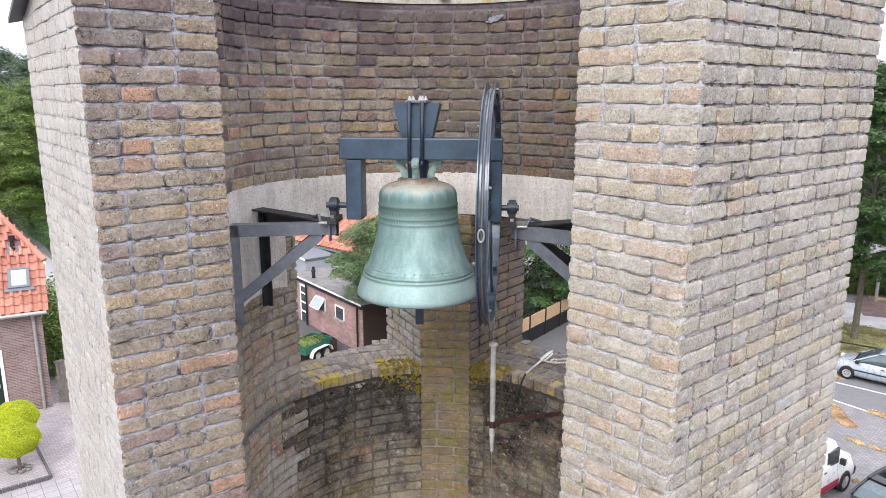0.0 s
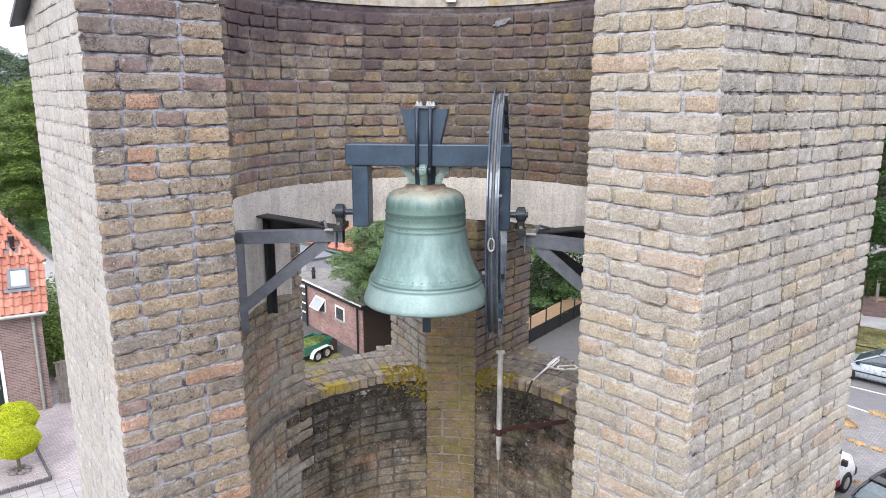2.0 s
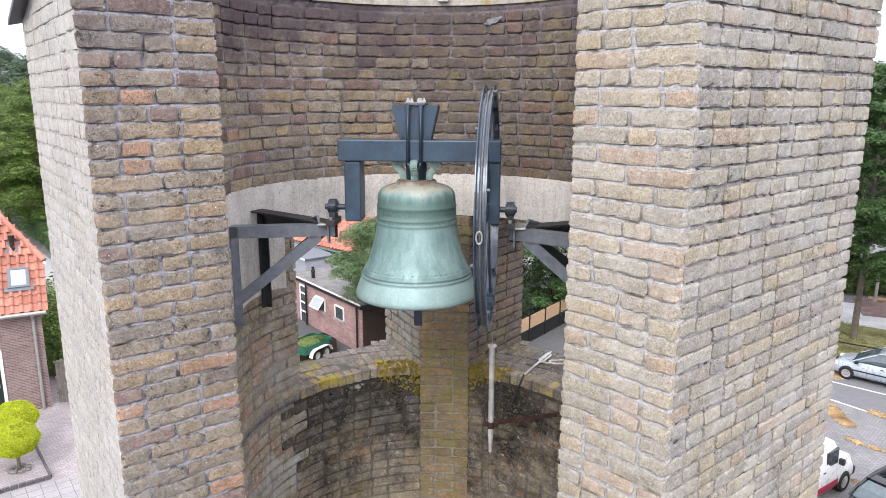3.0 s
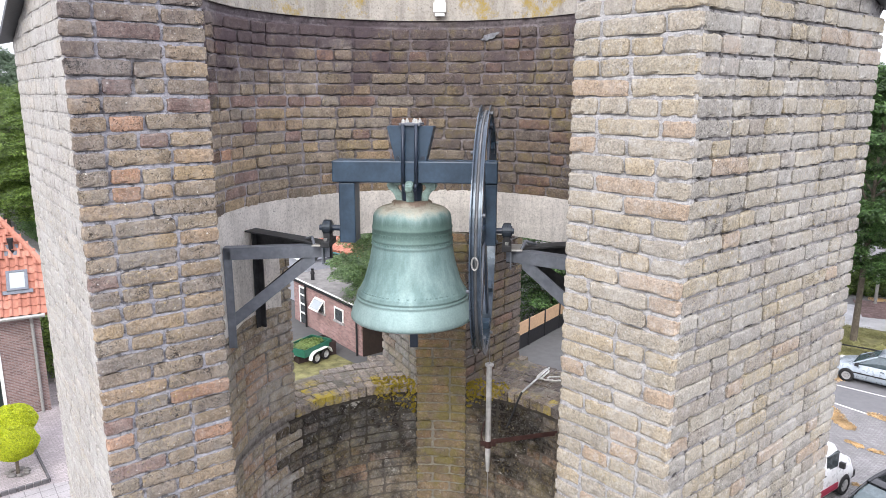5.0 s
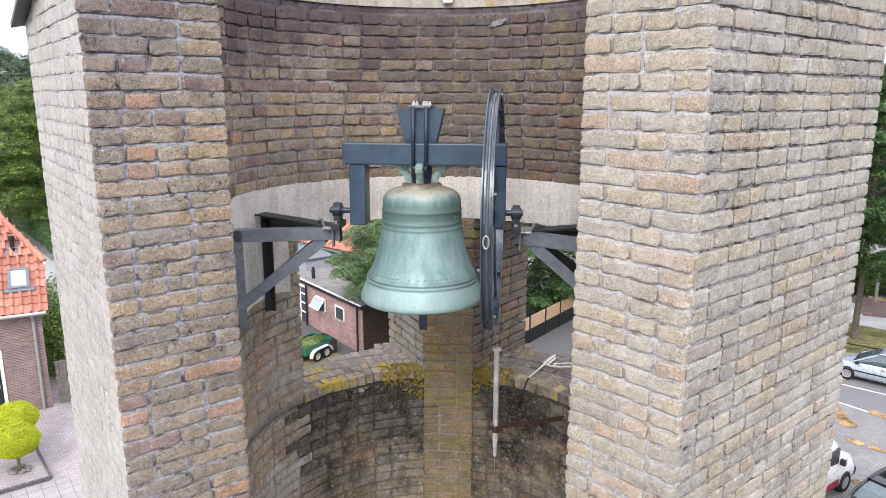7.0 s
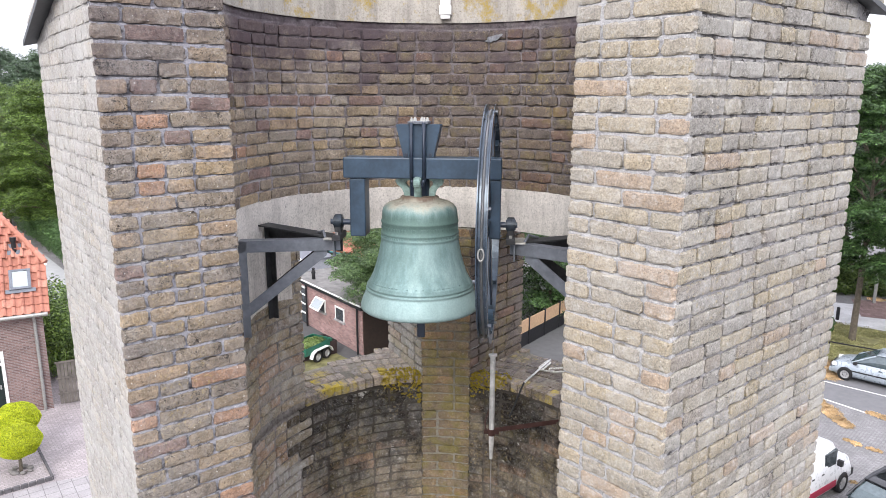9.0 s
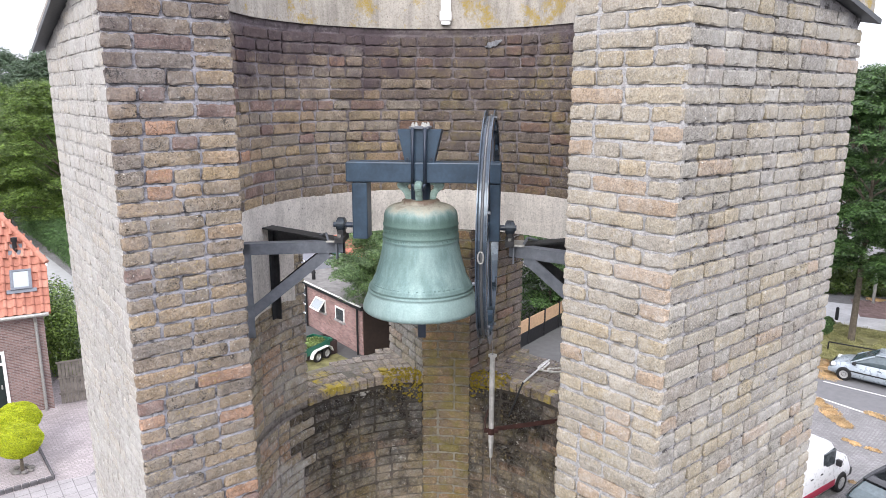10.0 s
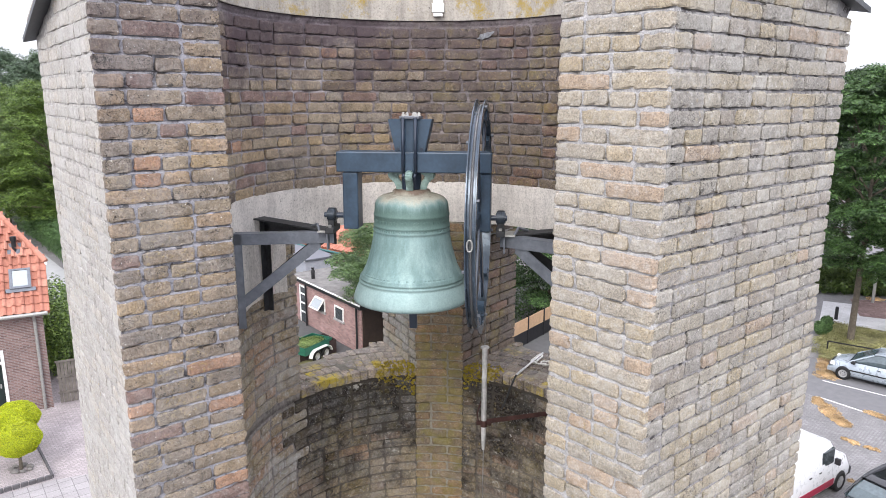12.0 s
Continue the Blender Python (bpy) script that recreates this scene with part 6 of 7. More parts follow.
for nm, r0, r1, za, zb in (("vent_pipe", 0.10, 0.09, 0.0, 0.34), ("cowl", 0.13, 0.07, 0.34, 0.50), ("vent_cap", 0.06, 0.09, 0.50, 0.60)):
    bm = bmesh.new()
    tube(bm, (0, 0, za), (0, 0, zb), r0, 14, r1)
    part(nm, bm, M_BLACK, av)
w1 = opening("window", 2.95, 3.85, 1.22, 1.88, annex, M_WHITE_PAINT, M_GLASS, y=-0.02, w=0.08)
w2 = opening("window", 0.95, 1.95, 1.22, 1.88, annex, M_WHITE_PAINT, M_GLASS, y=-0.02, w=0.08)
for w_, x0, x1 in ((w1, 2.9, 3.9), (w2, 0.9, 2.0)):
    bm = bmesh.new()
    box(bm, (x0, -0.10, 1.11), (x1, 0.02, 1.2), None, 0.008)
    part("sill", bm, M_KERB, w_)
sash = new("open_sash")
sash.parent = annex
sash.matrix_local = pose(1.45, -0.05, 1.88, -38)
for lo, hi, mt in (((-0.5, -0.02, -0.08), (0.5, 0.02, 0.0), M_WHITE_PAINT), ((-0.5, -0.02, -0.66), (0.5, 0.02, -0.58), M_WHITE_PAINT), ((-0.5, -0.02, -0.58), (-0.43, 0.02, -0.08), M_WHITE_PAINT), ((0.43, -0.02, -0.58), (0.5, 0.02, -0.08), M_WHITE_PAINT), ((-0.43, -0.006, -0.58), (0.43, 0.006, -0.08), M_SKYLIGHT)):
    bm = bmesh.new()
    box(bm, lo, hi, None, 0.004)
    part("sash_bar", bm, mt, sash)
for xx in (0.0, AL - 0.25):
    bm = bmesh.new()
    tube(bm, (xx, -0.12, 0.0), (xx, -0.12, 2.3), 0.05, 12)
    part("downpipe", bm, M_BLACK, annex)
bm = bmesh.new()
box(bm, (AL + 0.002, 0.05, 0), (AL + 0.08, 5.9, 2.24), None, 0.01)
part("side_door", bm, plain("brown_timber_door", (0.03, 0.02, 0.015), 0.7, var=0.3, scale=6, bump=0.3), annex, "dark brown timber doors")
dr = opening("patio_door", -0.9, -0.15, 0.05, 2.1, annex, M_WHITE_PAINT, M_GLASS, y=-0.02, w=0.1)
for z in (0.6, 1.1, 1.6):
    bm = bmesh.new()
    box(bm, (-0.88, -0.06, z), (-0.17, -0.02, z + 0.08), None, 0.004)
    part("glazing_bar", bm, M_WHITE_PAINT, dr)

M_TREE_YARD = leaf_mat("leaves_yard_tree", (0.04, 0.085, 0.03), (0.20, 0.30, 0.115))
M_CLIPPINGS = leaf_mat("clippings_yellow_green", (0.10, 0.16, 0.04), (0.36, 0.46, 0.16))
tr = thing("trailer", "green twin-axle trailer loaded with clippings", "trailer", (-8.80, 26.75, 0), 64.0)
tr.matrix_world = tr.matrix_world @ Matrix.Scale(0.88, 4)
M_GREEN = plain("trailer_green", (0.022, 0.125, 0.08), 0.5, var=0.2)
bm = bmesh.new()
for lo, hi in (((-1.1, -0.7, 0.5), (1.0, 0.7, 0.55)), ((-1.1, -0.7, 0.55), (1.0, -0.66, 0.92)), ((-1.1, 0.66, 0.55), (1.0, 0.7, 0.92)), ((-1.1, -0.66, 0.55), (-1.06, 0.66, 0.92)), ((0.96, -0.66, 0.55), (1.0, 0.66, 0.92))):
    box(bm, lo, hi, None, 0.006)
part("tub", bm, M_GREEN, tr)
leaves("clippings", [(-0.05, 0, 0.86, 0.98, 0.62, 0.12)], 3600, 0.05, M_CLIPPINGS, 81, tr, shell=0.0)
for wx in (-0.35, 0.35):
    for s in (-1, 1):
        w = new("wheel")
        w.parent = tr
        w.location = (wx, s * 0.80, 0.31)
        bm = bmesh.new()
        lathe(bm, [(0.19, -0.08), (0.29, -0.09), (0.31, 0), (0.29, 0.09), (0.19, 0.08), (0.19, -0.08)], 28, pose(0, 0, 0, 90))
        part("tyre", bm, M_TYRE, w, "", True)
        bm = bmesh.new()
        lathe(bm, [(0.0, s * 0.03), (0.06, s * 0.06), (0.08, s * 0.02), (0.15, s * 0.03), (0.19, s * 0.07)], 20, pose(0, 0, 0, 90) @ Matrix.Scale(-1, 4, (0, 0, 1)))
        part("rim", bm, M_RIM, w)
for s in (-1, 1):
    bm = bmesh.new()
    ya, yb = s * 0.80 - 0.11, s * 0.80 + 0.11
    arch = [(-0.80, 0.30), (-0.68, 0.56), (-0.45, 0.66), (0.45, 0.66), (0.68, 0.56), (0.80, 0.30)]
    for (xa, za), (xb, zb) in zip(arch, arch[1:]):
        ln = math.hypot(xb - xa, zb - za)
        box(bm, (0, ya, 0), (ln, yb, 0.035), pose(xa, 0, za, 0, -math.degrees(math.atan2(zb - za, xb - xa)), 0))
    part("mudguard", bm, M_WHITE_PAINT, tr, "white arched mudguard")
bm = bmesh.new()
rods(bm, [(-1.1, 0, 0.5), (-2.2, 0, 0.45)], 0.05, 8)
part("drawbar", bm, M_GALV, tr)

tree("yard_tree", "bushy green tree leaning over the annex roof", -4.35, 27.6, 6.9, 3.9, 2.7, 82, M_TREE_YARD, 190000, 0.05, 0.13, 110)
tree("yard_tree", "leafy green tree over the yard fence", *gp(2.6, 32.6), 7.2, 3.4, 0.4, 83, M_TREE_C, 46000, 0.08, 0.12)
hedge("yard_shrubs", "dark green shrubs behind the yard fence", gp(-0.5, 30.0), gp(6.0, 36.5), 4.2, 1.8, 84, 16000, M_TREE)
hh = thing("far_house", "house with an orange tiled roof behind the annex", "house", (-11.9, 38.4, 0), -35)
bm = bmesh.new()
box(bm, (-3, 0, 0), (6, 6, 2.75), None, 0.01)
part("wall", bm, M_HOUSE, hh)
bm = bmesh.new()
rp = [bm.verts.new(p) for p in ((-3.3, -0.4, 2.85), (6.3, -0.4, 2.85), (6.3, 3.0, 5.3), (-3.3, 3.0, 5.3), (-3.3, 6.4, 2.85), (6.3, 6.4, 2.85))]
bm.faces.new((rp[0], rp[1], rp[2], rp[3]))
bm.faces.new((rp[3], rp[2], rp[5], rp[4]))
bmesh.ops.solidify(bm, geom=bm.faces[:], thickness=0.1)
part("roof", bm, M_TILE, hh)
far_tiles = bmesh.new()
slope_h = math.degrees(math.atan2(2.45, 3.4))
for j in range(11):
    for i in range(30):
        m_ = pose(-3.1 + i * 0.31, -0.38 + j * 0.345 * math.cos(radians(slope_h)), 2.93 + j * 0.345 * math.sin(radians(slope_h)), slope_h)
        far_tiles.from_mesh(TILE)
        bmesh.ops.transform(far_tiles, matrix=m_, verts=far_tiles.verts[-len(TILE.vertices):])
tagged(part("roof_tiles", far_tiles, M_TILE_MANY, hh), kind="stuff")
bm = bmesh.new()
tube(bm, (-3.3, -0.47, 2.80), (6.3, -0.47, 2.80), 0.07, 12)
part("gutter", bm, plain("gutter_teal", (0.06, 0.16, 0.16), 0.5), hh, "teal painted gutter")
gw = thing("grey_garage", "grey rendered garage wall behind the annex", "garage", (*gp(-12.6, 34.5), 0), arz)
bm = bmesh.new()
box(bm, (-4, 0, 0), (3.2, 1.8, 2.7), None, 0.01)
part("wall", bm, plain("render_blue_grey", (0.34, 0.36, 0.40), 0.85, var=0.08), gw)
bm = bmesh.new()
box(bm, (-4.1, -0.1, 2.7), (3.3, 1.9, 2.8), None, 0.01)
part("roof", bm, M_GREY, gw)
bm = bmesh.new()
box(bm, (-4.12, -0.14, 2.70), (3.32, -0.105, 2.82), None, 0.006)
part("coping", bm, M_WHITE_PAINT, gw, "white edge of the garage roof")

# yard fence: tan boards in black posts on a black base
fa, fb = Vector(gp(0.6, 26.4)), Vector(gp(4.5, 32.8))
fence = thing("yard_fence", "tan panel fence with black posts and base", "fence", (fa.x, fa.y, 0), math.degrees(math.atan2(fb.y - fa.y, fb.x - fa.x)))
FL = (fb - fa).length
M_TANPANEL = plain("fence_panel_tan", (0.46, 0.31, 0.19), 0.8, var=0.15)
npan = 5
for k in range(npan):
    x0, x1 = FL * k / npan, FL * (k + 1) / npan
    for nm, lo, hi, mt in (("base_panel", (x0 + 0.05, -0.02, 0.02), (x1 - 0.05, 0.02, 0.72), M_BLACK), ("board", (x0 + 0.05, -0.018, 0.73), (x1 - 0.05, 0.018, 1.38), M_TANPANEL), ("post", (x0 - 0.05, -0.05, 0), (x0 + 0.045, 0.05, 1.45), M_BLACK)):
        bm = bmesh.new()
        box(bm, lo, hi, None, 0.006)
        part(nm, bm, mt, fence)

# dark crate behind the trailer
crate = thing("yard_crate", "dark brown open timber crate by the annex", "crate", (-8.45, 28.15, 0), 45)
M_CRATE = plain("crate_timber_dark", (0.045, 0.03, 0.028), 0.8, var=0.3, scale=6, bump=0.3)
for lo, hi in (((-2.0, -1.1, 0), (0.0, -1.05, 0.68)), ((-2.0, 0.0, 0), (0.0, 0.05, 0.68)), ((-2.0, -1.05, 0), (-1.95, 0.0, 0.68)), ((-0.05, -1.05, 0), (0.0, 0.0, 0.68)), ((-1.95, -1.05, 0.02), (-0.05, 0.0, 0.06))):
    bm = bmesh.new()
    box(bm, lo, hi, None, 0.006)
    part("crate_panel", bm, M_CRATE, crate)

tufts = []
rv = random.Random(92)
for k in range(110):
    f, g = rv.random(), rv.random() ** 2
    p = Vector((15.3, 29.2)).lerp(Vector((17.6, 34.2)), f).lerp(Vector((26.0, 22.8)).lerp(Vector((28.5, 28.2)), f), g)
    tufts.append((p.x, p.y, 0.12, rv.uniform(0.4, 0.9), rv.uniform(0.4, 0.9), rv.uniform(0.05, 0.16)))
tagged(leaves("verge_plants", tufts, 70000, 0.035, M_WEEDS, 91, shell=0.0), "low weeds and grass tufts on the verge", "plants", kind="stuff")

# the roof: two slopes from a ridge along the diagonal, over a cast edge band
M_ZINC = plain("roof_edge_dark_zinc", (0.10, 0.105, 0.11), 0.5, 0.5, var=0.3, bump=0.1)


band = sloped("concrete_band", ccw(arc(AZ_L + 3, AZ_R - 3, R_IN - 0.002, 3) + arc(AZ_R - 3, AZ_L + 3, R_IN + 0.045, 3)), Z_BAND, (0, -0.002), M_CONCRETE_TOP, "rough cast concrete band with yellow lichen round the chamber's top", "wall")


def coping(name, grow, over, hole, material, label):
    outer = [p + p.normalized() * grow for p in (JR_OUT, C_RIGHT, C_BACK, C_LEFT, JL_OUT)]
    plan = ccw([tuple(p) for p in outer] + arc(AZ_L, AZ_R, hole, 4))
    return sloped(name, plan, None, over, material, label, "roof")


coping("coping_edge", 0.07, (0.0, 0.022), R_IN + 0.02, M_ZINC, "dark zinc drip edge under the sloping coping")
coping("coping_slab", 0.035, (0.024, 0.10), R_IN + 0.01, M_CONCRETE_TOP, "weathered grey concrete coping with moss")

# ---- bricks ----


def brick_data(length, seed, height=COURSE - JOINT, depth=0.022, worn=1.0):
    """One worn brick: a bowed, chipped face with rounded arrises."""
    rnd = random.Random(seed)
    nx, nz = (9, 4) if length > 0.15 else ((7, 4) if length > 0.12 else (5, 4))
    bm = bmesh.new()
    bump = [[worn * rnd.uniform(-0.0012, 0.0012) for _ in range(nz + 1)] for _ in range(nx + 1)]
    grid, y_in = [], 0.0
    for i in range(nx + 1):
        col = []
        for k in range(nz + 1):
            ex, ez = i in (0, nx), k in (0, nz)
            fx = i / nx if not ex else i / nx
            x = (fx - 0.5) * length
            z = (k / nz - 0.5) * height
            if not ex and i in (1, nx - 1):
                x = math.copysign(length / 2 - rnd.uniform(0.004, 0.011), x)
            if not ez and k in (1, nz - 1):
                z = math.copysign(height / 2 - rnd.uniform(0.004, 0.010), z)
                y_in = rnd.uniform(0, 0.0012)
            y = bump[i][k] + (y_in if k in (1, nz - 1) else 0.0)
            if ex or ez:
                y += worn * (0.0010 + (0.0030 if ex and ez else 0) + rnd.uniform(0, 0.0032) + (0.007 if rnd.random() < 0.10 else 0))
                z += worn * rnd.uniform(-0.0024, 0.0018)
                x += worn * rnd.uniform(-0.003, 0.002)
                if ex and ez:
                    x -= math.copysign(rnd.uniform(0.001, 0.007), x)
                    z -= math.copysign(rnd.uniform(0.001, 0.005), z)
            col.append(bm.verts.new((x, y, z)))
        grid.append(col)
    for i in range(nx):
        for k in range(nz):
            bm.faces.new((grid[i][k], grid[i + 1][k], grid[i + 1][k + 1], grid[i][k + 1]))
    rim = [grid[i][0] for i in range(nx)] + [grid[nx][k] for k in range(nz)] + [grid[i][nz] for i in range(nx, 0, -1)] + [grid[0][k] for k in range(nz, 0, -1)]
    back = [bm.verts.new((v.co.x, depth, v.co.z)) for v in rim]
    n = len(rim)
    for i in range(n):
        bm.faces.new((rim[(i + 1) % n], rim[i], back[i], back[(i + 1) % n]))
    bm.faces.new(back)
    bmesh.ops.recalc_face_normals(bm, faces=bm.faces[:])
    me = bpy.data.meshes.new("brick")
    bm.to_mesh(me)
    bm.free()
    return me


STRETCH, HEAD, CLOSER = 0.205, 0.097, 0.15
SHAPES = {s: [brick_data(s, 100 * k + int(s * 1000)) for k in range(7)] for s in (STRETCH, HEAD, CLOSER)}
SMOOTH_SHAPES = {s: [brick_data(s, 100 * k + int(s * 1000), worn=0.6) for k in range(7)] for s in (STRETCH, HEAD, CLOSER)}
DRESSED = {}


def dressed(shapes, size, k, material):
    """The shared brick mesh in one material."""
    key = (size, k, material.name)
    if key not in DRESSED:
        me = shapes[size][k].copy()
        me.materials.append(material)
        DRESSED[key] = me
    return DRESSED[key]


def fill(length, rnd, first=None):
    """Brick lengths of one course: headers and stretchers at random, as in wild bond, fitted to the length."""
    out, used, run = [], 0.0, 0
    if first:
        out.append(first)
        used = first + JOINT
    while length - used > HEAD * 0.55:
        left = length - used
        if left < HEAD * 1.5:
            s = HEAD
        elif left < STRETCH * 1.15:
            s = STRETCH if left > CLOSER * 1.1 else CLOSER
        else:
            s = STRETCH if (rnd.random() < 0.55 and run < 2) else HEAD
            run = run + 1 if s == STRETCH else 0
        out.append(s * rnd.uniform(0.96, 1.03))
        used += out[-1] + JOINT
    k = (length - JOINT * (len(out) - 1)) / max(0.01, sum(out))
    return [s * k for s in out]


class Layer:
    """Lays bricks on a wall: the first 300 as pieces of their own, the others joined."""

    def __init__(self, parent, material, joined_material, limit=300, uneven=1.0, shapes=SHAPES):
        self.uneven, self.shapes = uneven, shapes
        self.parent, self.mat, self.joined, self.limit, self.n = parent, material, joined_material, limit, 0
        self.verts, self.faces = [], []

    def put(self, rnd, length, m, mat=None, single=True):
        size = min((STRETCH, HEAD, CLOSER), key=lambda s: abs(s - length))
        k = rnd.randrange(7)
        e = self.uneven
        m = m @ pose(0, e * rnd.uniform(-0.0026, 0.0012), rnd.uniform(-0.0028, 0.0028), e * rnd.uniform(-1.2, 1.2), rnd.uniform(-1.0, 1.0), e * rnd.uniform(-0.6, 0.6)) @ Matrix.Diagonal((length / size, 1, 1, 1))
        if single and self.n < self.limit:
            ob = new("brick", dressed(self.shapes, size, k, mat or self.mat))
            ob.parent = self.parent
            ob.matrix_local = self.parent.matrix_world.inverted() @ m
            self.n += 1
        else:
            me, base = self.shapes[size][k], len(self.verts)
            self.verts += [tuple(m @ v.co) for v in me.vertices]
            self.faces += [[base + i for i in p.vertices] for p in me.polygons]

    def close(self):
        if self.faces:
            me = bpy.data.meshes.new("brickwork")
            me.from_pydata(self.verts, [], self.faces)
            me.materials.append(self.joined)
            ob = new("brickwork", me)
            ob.parent = self.parent
            tagged(ob, kind="stuff")


def courses(z0, z1):
    k0, k1 = math.ceil((z0 - Z_PHASE) / COURSE - 0.3), math.floor((z1 - Z_PHASE) / COURSE + 0.3)
    return range(k0, k1)


def lay_flat(layer, a, b, z0, z1, seed, start_even=0.0, start_odd=0.0, end_even=0.0, end_odd=0.0, top=None, near=None, pick=None):
    """Courses on a flat face from a to b in plan, seen from the right-hand side of a to b."""
    rnd = random.Random(seed)
    a, b = Vector(a), Vector(b)
    d = (b - a).normalized()
    rz = math.degrees(math.atan2(d.y, d.x))
    for k in courses(z0, z1):
        s0, s1 = (start_even, end_even) if k % 2 == 0 else (start_odd, end_odd)
        zc = Z_PHASE + k * COURSE + (COURSE - JOINT) / 2
        u, lens = s0, fill((b - a).length - s0 - s1, rnd, HEAD if (s0 == 0 and rnd.random() < 0.5) else None)
        for ln in lens:
            p = a + d * (u + ln / 2)
            if top is None or zc + 0.03 < top(p):
                layer.put(rnd, ln, pose(p.x, p.y, zc + wander(p.x, p.y, k), 0, 0, rz), pick(p, zc, rnd) if pick else None, single=(near is None or near(p, zc)))
            u += ln + JOINT


def lay_round(layer, a0, a1, z0, z1, seed, skip=None, near=None, pick=None, start_even=0.0, end_even=0.0, start_odd=0.0, end_odd=0.0):
    """Courses on the inside of the round chamber, from azimuth a0 to a1, seen from its axis."""
    rnd = random.Random(seed)
    per = R_IN * math.pi / 180
    for k in courses(z0, z1):
        s0, s1 = (start_even, end_even) if k % 2 == 0 else (start_odd, end_odd)
        zc = Z_PHASE + k * COURSE + (COURSE - JOINT) / 2
        u = s0
        span = (a1 - a0) * per - s0 - s1
        lens = fill(span, rnd, None if rnd.random() < 0.5 else HEAD)
        if span < 0.4:
            k_fit = (span - JOINT) / (STRETCH + HEAD)
            lens = [STRETCH * k_fit, HEAD * k_fit] if (k + rnd.randrange(4) // 3) % 2 else [HEAD * k_fit, STRETCH * k_fit]
        for ln in lens:
            az = a0 + (u + ln / 2) / per
            x, y = R_IN * math.sin(radians(az)), R_IN * math.cos(radians(az))
            layer.put(rnd, ln, pose(x, y, zc + wander(x, y, k), 0, 0, -az), pick(az, zc, rnd) if pick else None, single=(near is None or near(az, zc)))
            u += ln + JOINT


M_JOIN = {}


def joined(name, *args, **kw):
    if name not in M_JOIN:
        M_JOIN[name] = brick_mat(name, *args, island=True, **kw)
    return M_JOIN[name]


J_PALE = joined("brickwork_pale_yellow", **PALE_LOOK)
J_GREY = joined("brickwork_greyed_yellow", **GREY_LOOK)
J_LIME = joined("brickwork_bleached", **LIME_LOOK)
J_JAMB = joined("brickwork_brown", **JAMB_LOOK)
J_INNER = joined("brickwork_inner", **INNER_LOOK)
J_STREAK = joined("brickwork_lichen_lit", **STREAK_LOOK)
J_ALGAE = joined("brickwork_algae", **ALGAE_LOOK)
CORNER = 0.024


def roof_top(p):
    return roof_z(p[0])


# jambs of the open front corner
lay = Layer(jamb_left, M_BRICK_JAMB, J_JAMB)
lay_flat(lay, JL_OUT, JL_IN, Z_LOW, EYE + 0.80, 11, top=roof_top)
lay.close()
lay = Layer(jamb_right, M_BRICK_PALE, J_PALE)
lay_flat(lay, JR_IN, JR_OUT, Z_LOW, EYE + 0.80, 12, top=roof_top)
lay.close()
# outer side walls
lay = Layer(side_right, M_BRICK_GREY, J_GREY)
lay_flat(lay, JR_OUT, C_RIGHT, Z_LOW, EYE + 0.80, 13, start_even=CORNER, start_odd=CORNER, top=roof_top, near=lambda p, z: z > EYE - 1.5)
lay.close()
lay = Layer(side_left, M_BRICK_LIME, J_LIME, uneven=0.35, shapes=SMOOTH_SHAPES)
lay_flat(lay, C_LEFT, JL_OUT, Z_LOW, EYE + 0.80, 14, end_even=CORNER, end_odd=CORNER, top=roof_top, near=lambda p, z: z > EYE - 1.5)
lay.close()


# the round chamber
def inner_pick(az, z, rnd):
    """Drier, warmer bricks low on the weather side; far left, tones lightened in place of light."""
    dry = min(1.0, max(0.0, (8 - az) / 25)) * min(1.0, max(0.0, (EYE + 0.27 - z) / 0.2))
    if az < -40 + rnd.uniform(-14, 14):
        return M_BRICK_LEFT_LIT
    return M_BRICK_WARM if rnd.random() < 0.8 * dry else None


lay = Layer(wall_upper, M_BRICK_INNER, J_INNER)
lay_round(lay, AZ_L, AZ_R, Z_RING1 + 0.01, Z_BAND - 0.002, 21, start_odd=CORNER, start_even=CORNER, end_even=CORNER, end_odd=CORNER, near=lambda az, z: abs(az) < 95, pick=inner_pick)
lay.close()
AZ_LL, AZ_RR, AZ_BL, AZ_BR = az_of(REV_LL), az_of(REV_RR), az_of(REV_BL), az_of(REV_BR)
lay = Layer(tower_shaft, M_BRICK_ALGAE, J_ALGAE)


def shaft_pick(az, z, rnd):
    """The rain-washed bays are black with algae, the wall under the piers is not; its lichen is whitened in place of
    sunlight.
    """
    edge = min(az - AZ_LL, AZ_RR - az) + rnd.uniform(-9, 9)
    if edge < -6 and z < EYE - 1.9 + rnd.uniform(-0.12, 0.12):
        return M_BRICK_LICHEN_SUNLIT
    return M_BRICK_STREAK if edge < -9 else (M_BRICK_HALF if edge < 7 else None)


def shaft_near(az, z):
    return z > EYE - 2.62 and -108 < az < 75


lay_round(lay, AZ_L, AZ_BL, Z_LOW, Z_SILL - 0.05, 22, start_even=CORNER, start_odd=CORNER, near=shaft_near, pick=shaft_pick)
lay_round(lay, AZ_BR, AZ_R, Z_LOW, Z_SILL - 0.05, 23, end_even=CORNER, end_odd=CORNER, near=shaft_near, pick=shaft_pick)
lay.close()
lay = Layer(pier_left, M_BRICK_STREAK, J_STREAK)
lay_round(lay, AZ_L, AZ_LL, Z_SILL - 0.05, EYE - 1.03, 27, start_even=CORNER, start_odd=CORNER)
lay_round(lay, -63.5, AZ_LL, EYE - 1.03, Z_RING0 + 0.02, 33)
lay_flat(lay, REV_LL, REV_LL_OUT, Z_SILL, Z_RING0 + 0.02, 29)
lay.close()
lay = Layer(pier_right, M_BRICK_STREAK, J_STREAK)
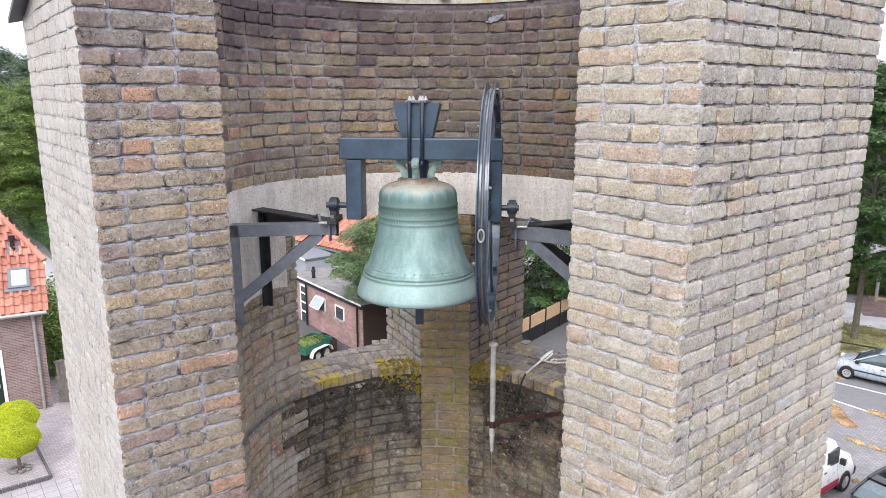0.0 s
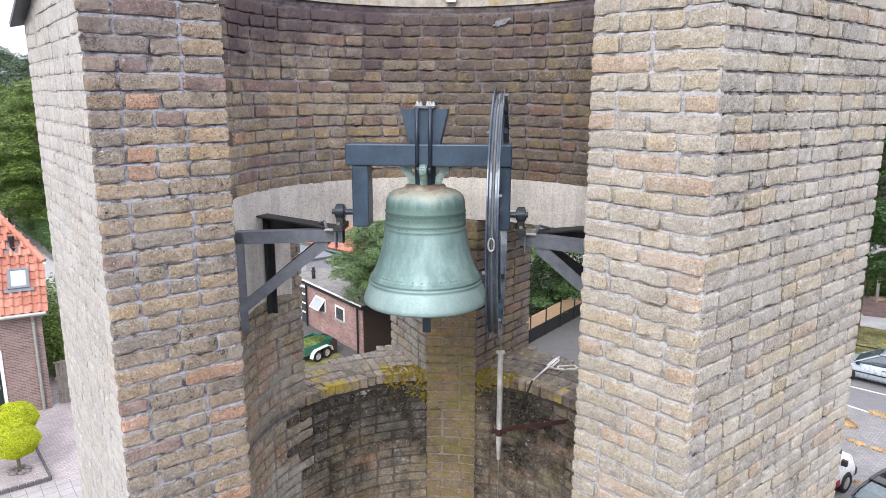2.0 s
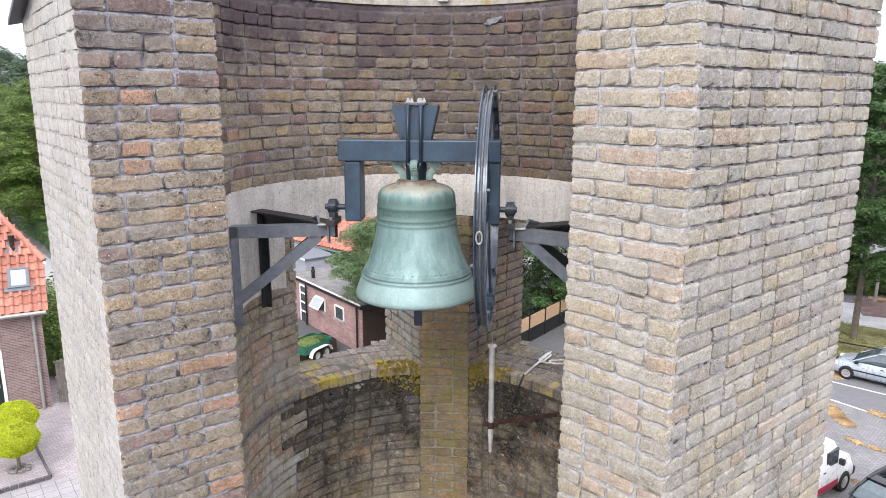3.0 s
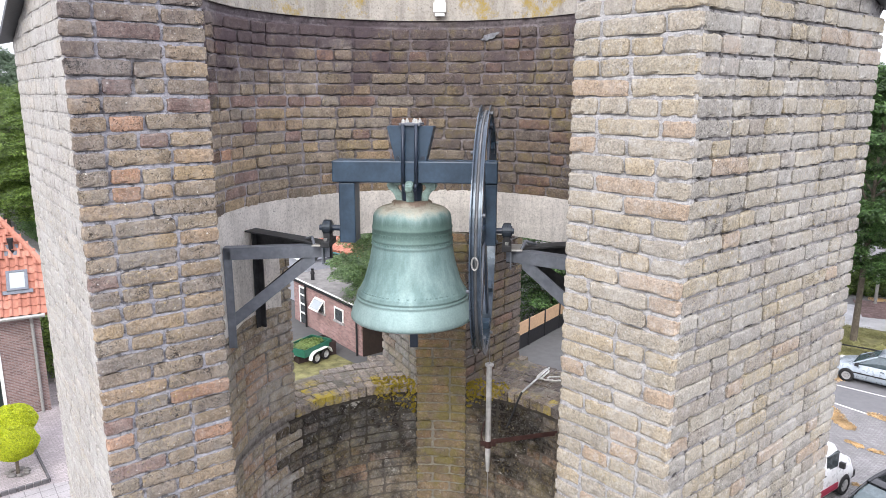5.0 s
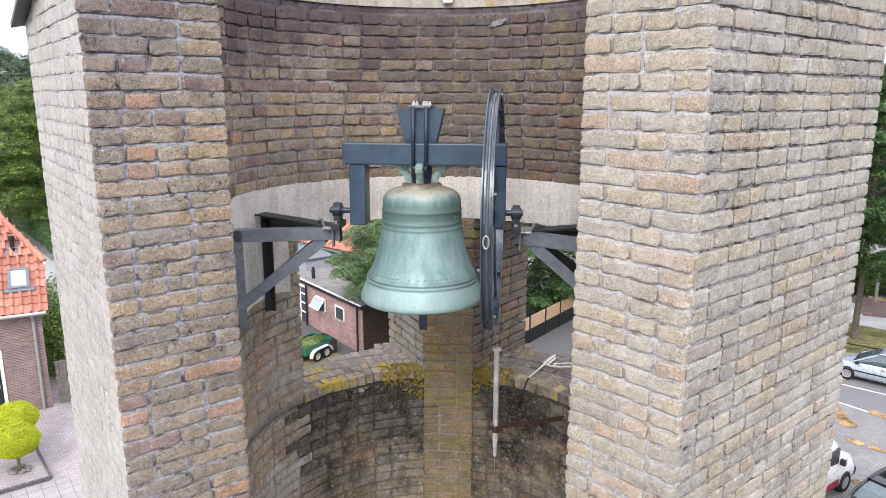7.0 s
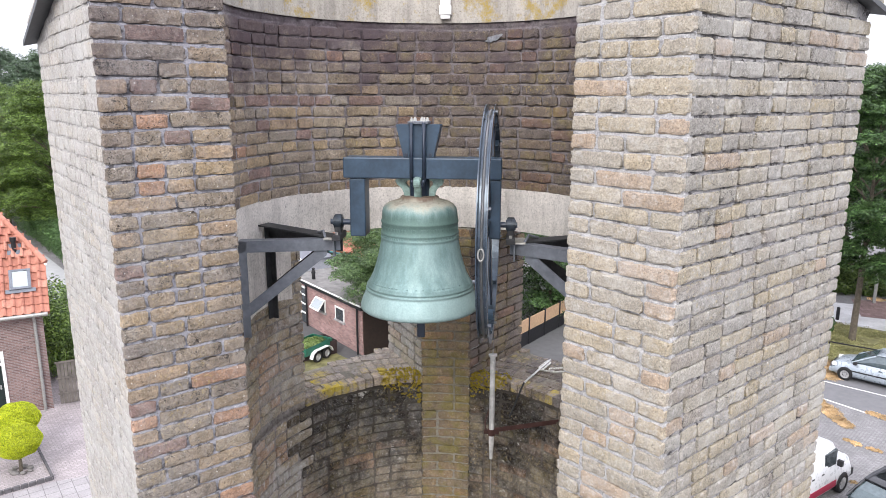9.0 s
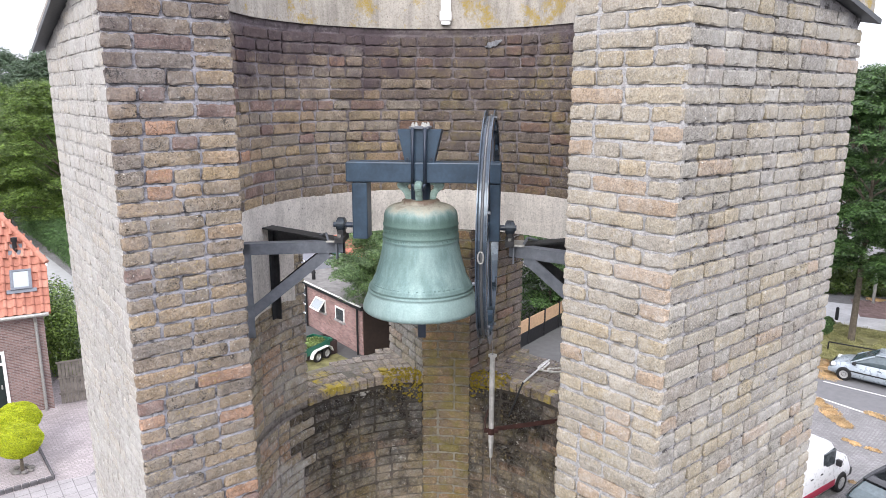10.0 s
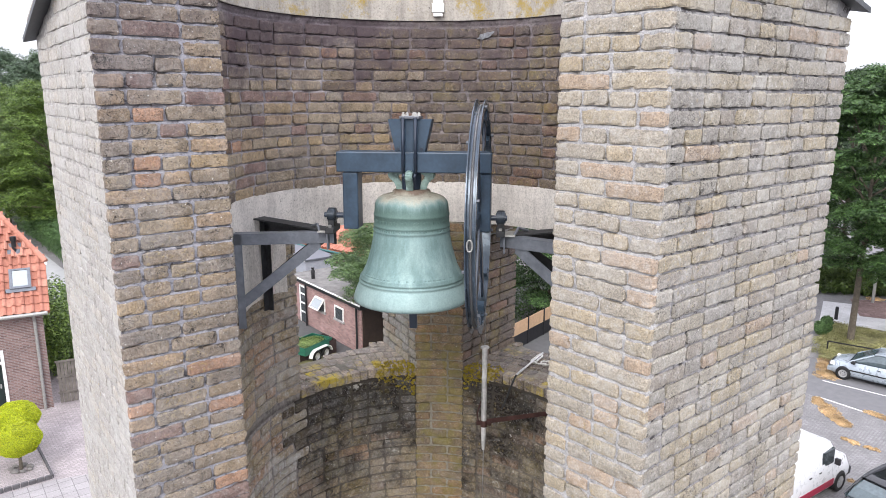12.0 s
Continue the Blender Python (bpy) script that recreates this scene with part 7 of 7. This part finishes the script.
lay_round(lay, AZ_RR, AZ_R, Z_SILL - 0.05, EYE - 1.03, 28, end_even=CORNER, end_odd=CORNER)
lay_round(lay, AZ_RR, 63.5, EYE - 1.03, Z_RING0 + 0.02, 34)
lay_flat(lay, REV_RR_OUT, REV_RR, Z_SILL, Z_RING0 + 0.02, 30)
lay.close()
lay = Layer(pier_back, M_BRICK_MOSS, J_INNER)
lay_round(lay, AZ_BL, AZ_BR, Z_LOW, Z_RING0 + 0.02, 24)
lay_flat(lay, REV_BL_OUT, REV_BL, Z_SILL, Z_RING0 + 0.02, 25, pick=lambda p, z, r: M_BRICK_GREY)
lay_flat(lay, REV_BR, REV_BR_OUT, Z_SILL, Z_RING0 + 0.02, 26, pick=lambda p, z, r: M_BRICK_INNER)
lay.close()

# sills of the two back bays: bricks laid on edge, fanning out
SILL_SHAPES = [brick_data(0.097, 900 + k, height=0.050, depth=0.06) for k in range(8)]
SILL_DRY = [me.copy() for me in SILL_SHAPES]
SILL_SHADED = [me.copy() for me in SILL_SHAPES]
for me in SILL_SHADED:
    me.materials.append(M_BRICK_COPE_SHADED)
for me in SILL_SHAPES:
    me.materials.append(M_BRICK_COPE)
for me in SILL_DRY:
    me.materials.append(M_BRICK_COPE_DRY)


def sill(name, az0, az1, n_vec, dist, seed, dry, mossy):
    base = thing(name, "brick-on-edge sill with yellow lichen over the low wall", "sill", kind="structure")
    rnd = random.Random(seed)
    bm = bmesh.new()
    face = []
    for p in arc(az0, az1, R_IN + SET, 3):
        face.append(p)
    outer = []
    for p in reversed(face):
        v = Vector(p)
        w = v.normalized()
        outer.append(tuple(w * (dist - SET) / w.dot(n_vec)))
    prism(bm, ccw(face + outer), Z_SILL - 0.06, Z_SILL - 0.005)
    part("bed", bm, M_MORTAR_SILL, base)
    r = R_IN
    while r < 1.9:
        ln = 0.10 * rnd.uniform(0.97, 1.05)
        step = math.degrees(0.0555 / (r + 0.03))
        az = az0 + step * rnd.uniform(0.45, 0.9)
        while az < az1 - step * 0.3:
            d = Vector((math.sin(radians(az)), math.cos(radians(az))))
            if r + ln * 0.7 < dist / d.dot(n_vec):
                ob = new("brick", (SILL_SHAPES if r < R_IN + 0.2 and rnd.random() < mossy * (0.8 if r < R_IN + 0.05 else 0.4) else dry)[rnd.randrange(8)])
                ob.parent = base
                c = d * (r + ln / 2)
                lift = rnd.uniform(-0.002, 0.002) + 0.008 * noise.noise(Vector((c.x * 7, c.y * 7, 0)))
                ob.matrix_local = pose(c.x, c.y, Z_SILL + lift, 0, 0, 90 - az) @ pose(0, 0, 0, -90, 0, 0) @ pose(0, 0, 0, rnd.uniform(-2.5, 2.5), rnd.uniform(-2, 2), rnd.uniform(-2, 2)) @ Matrix.Diagonal((ln / 0.100, 1, rnd.uniform(1.0, 1.08), 1))
            az += step * rnd.uniform(0.96, 1.05)
        r += ln + 0.006
    return base


N_BL, N_BR = Vector((-1, 1)).normalized(), Vector((1, 1)).normalized()
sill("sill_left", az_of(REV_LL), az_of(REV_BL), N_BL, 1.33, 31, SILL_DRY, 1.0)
sill("sill_right", az_of(REV_BR), az_of(REV_RR), N_BR, 1.41, 32, SILL_SHADED, 0.35)

# yellow moss cushions where the sills meet the middle pier
M_CUSHION = leaf_mat("moss_yellow_olive", (0.17, 0.135, 0.022), (0.50, 0.39, 0.05), gloss=0.9, clump_light=(0.6, 1.2))
rm = random.Random(77)
for az_m, k_m in ((AZ_BL, -1), (AZ_BR, 1)):
    tufts = []
    for k in range(260):
        f = rm.random() ** 1.6
        az = radians(az_m + k_m * (0.6 + 15 * f))
        down = rm.random() ** 1.5 * (0.20 - 0.13 * f) * (1.0 if k_m < 0 else 0.7)
        r = R_IN + (0.004 if k % 3 else rm.uniform(0.0, 0.12))
        z = Z_SILL - 0.005 - down if k % 3 else Z_SILL + 0.004
        q = rm.uniform(0.004, 0.013)
        tufts.append((r * math.sin(az), r * math.cos(az), z, q, q, q * 0.8))
    tagged(leaves("moss", tufts, 42000, 0.0024, M_CUSHION, 78 + k_m, shell=0.2), "yellow-olive moss cushions on the sill and pier joint", "moss", kind="stuff")
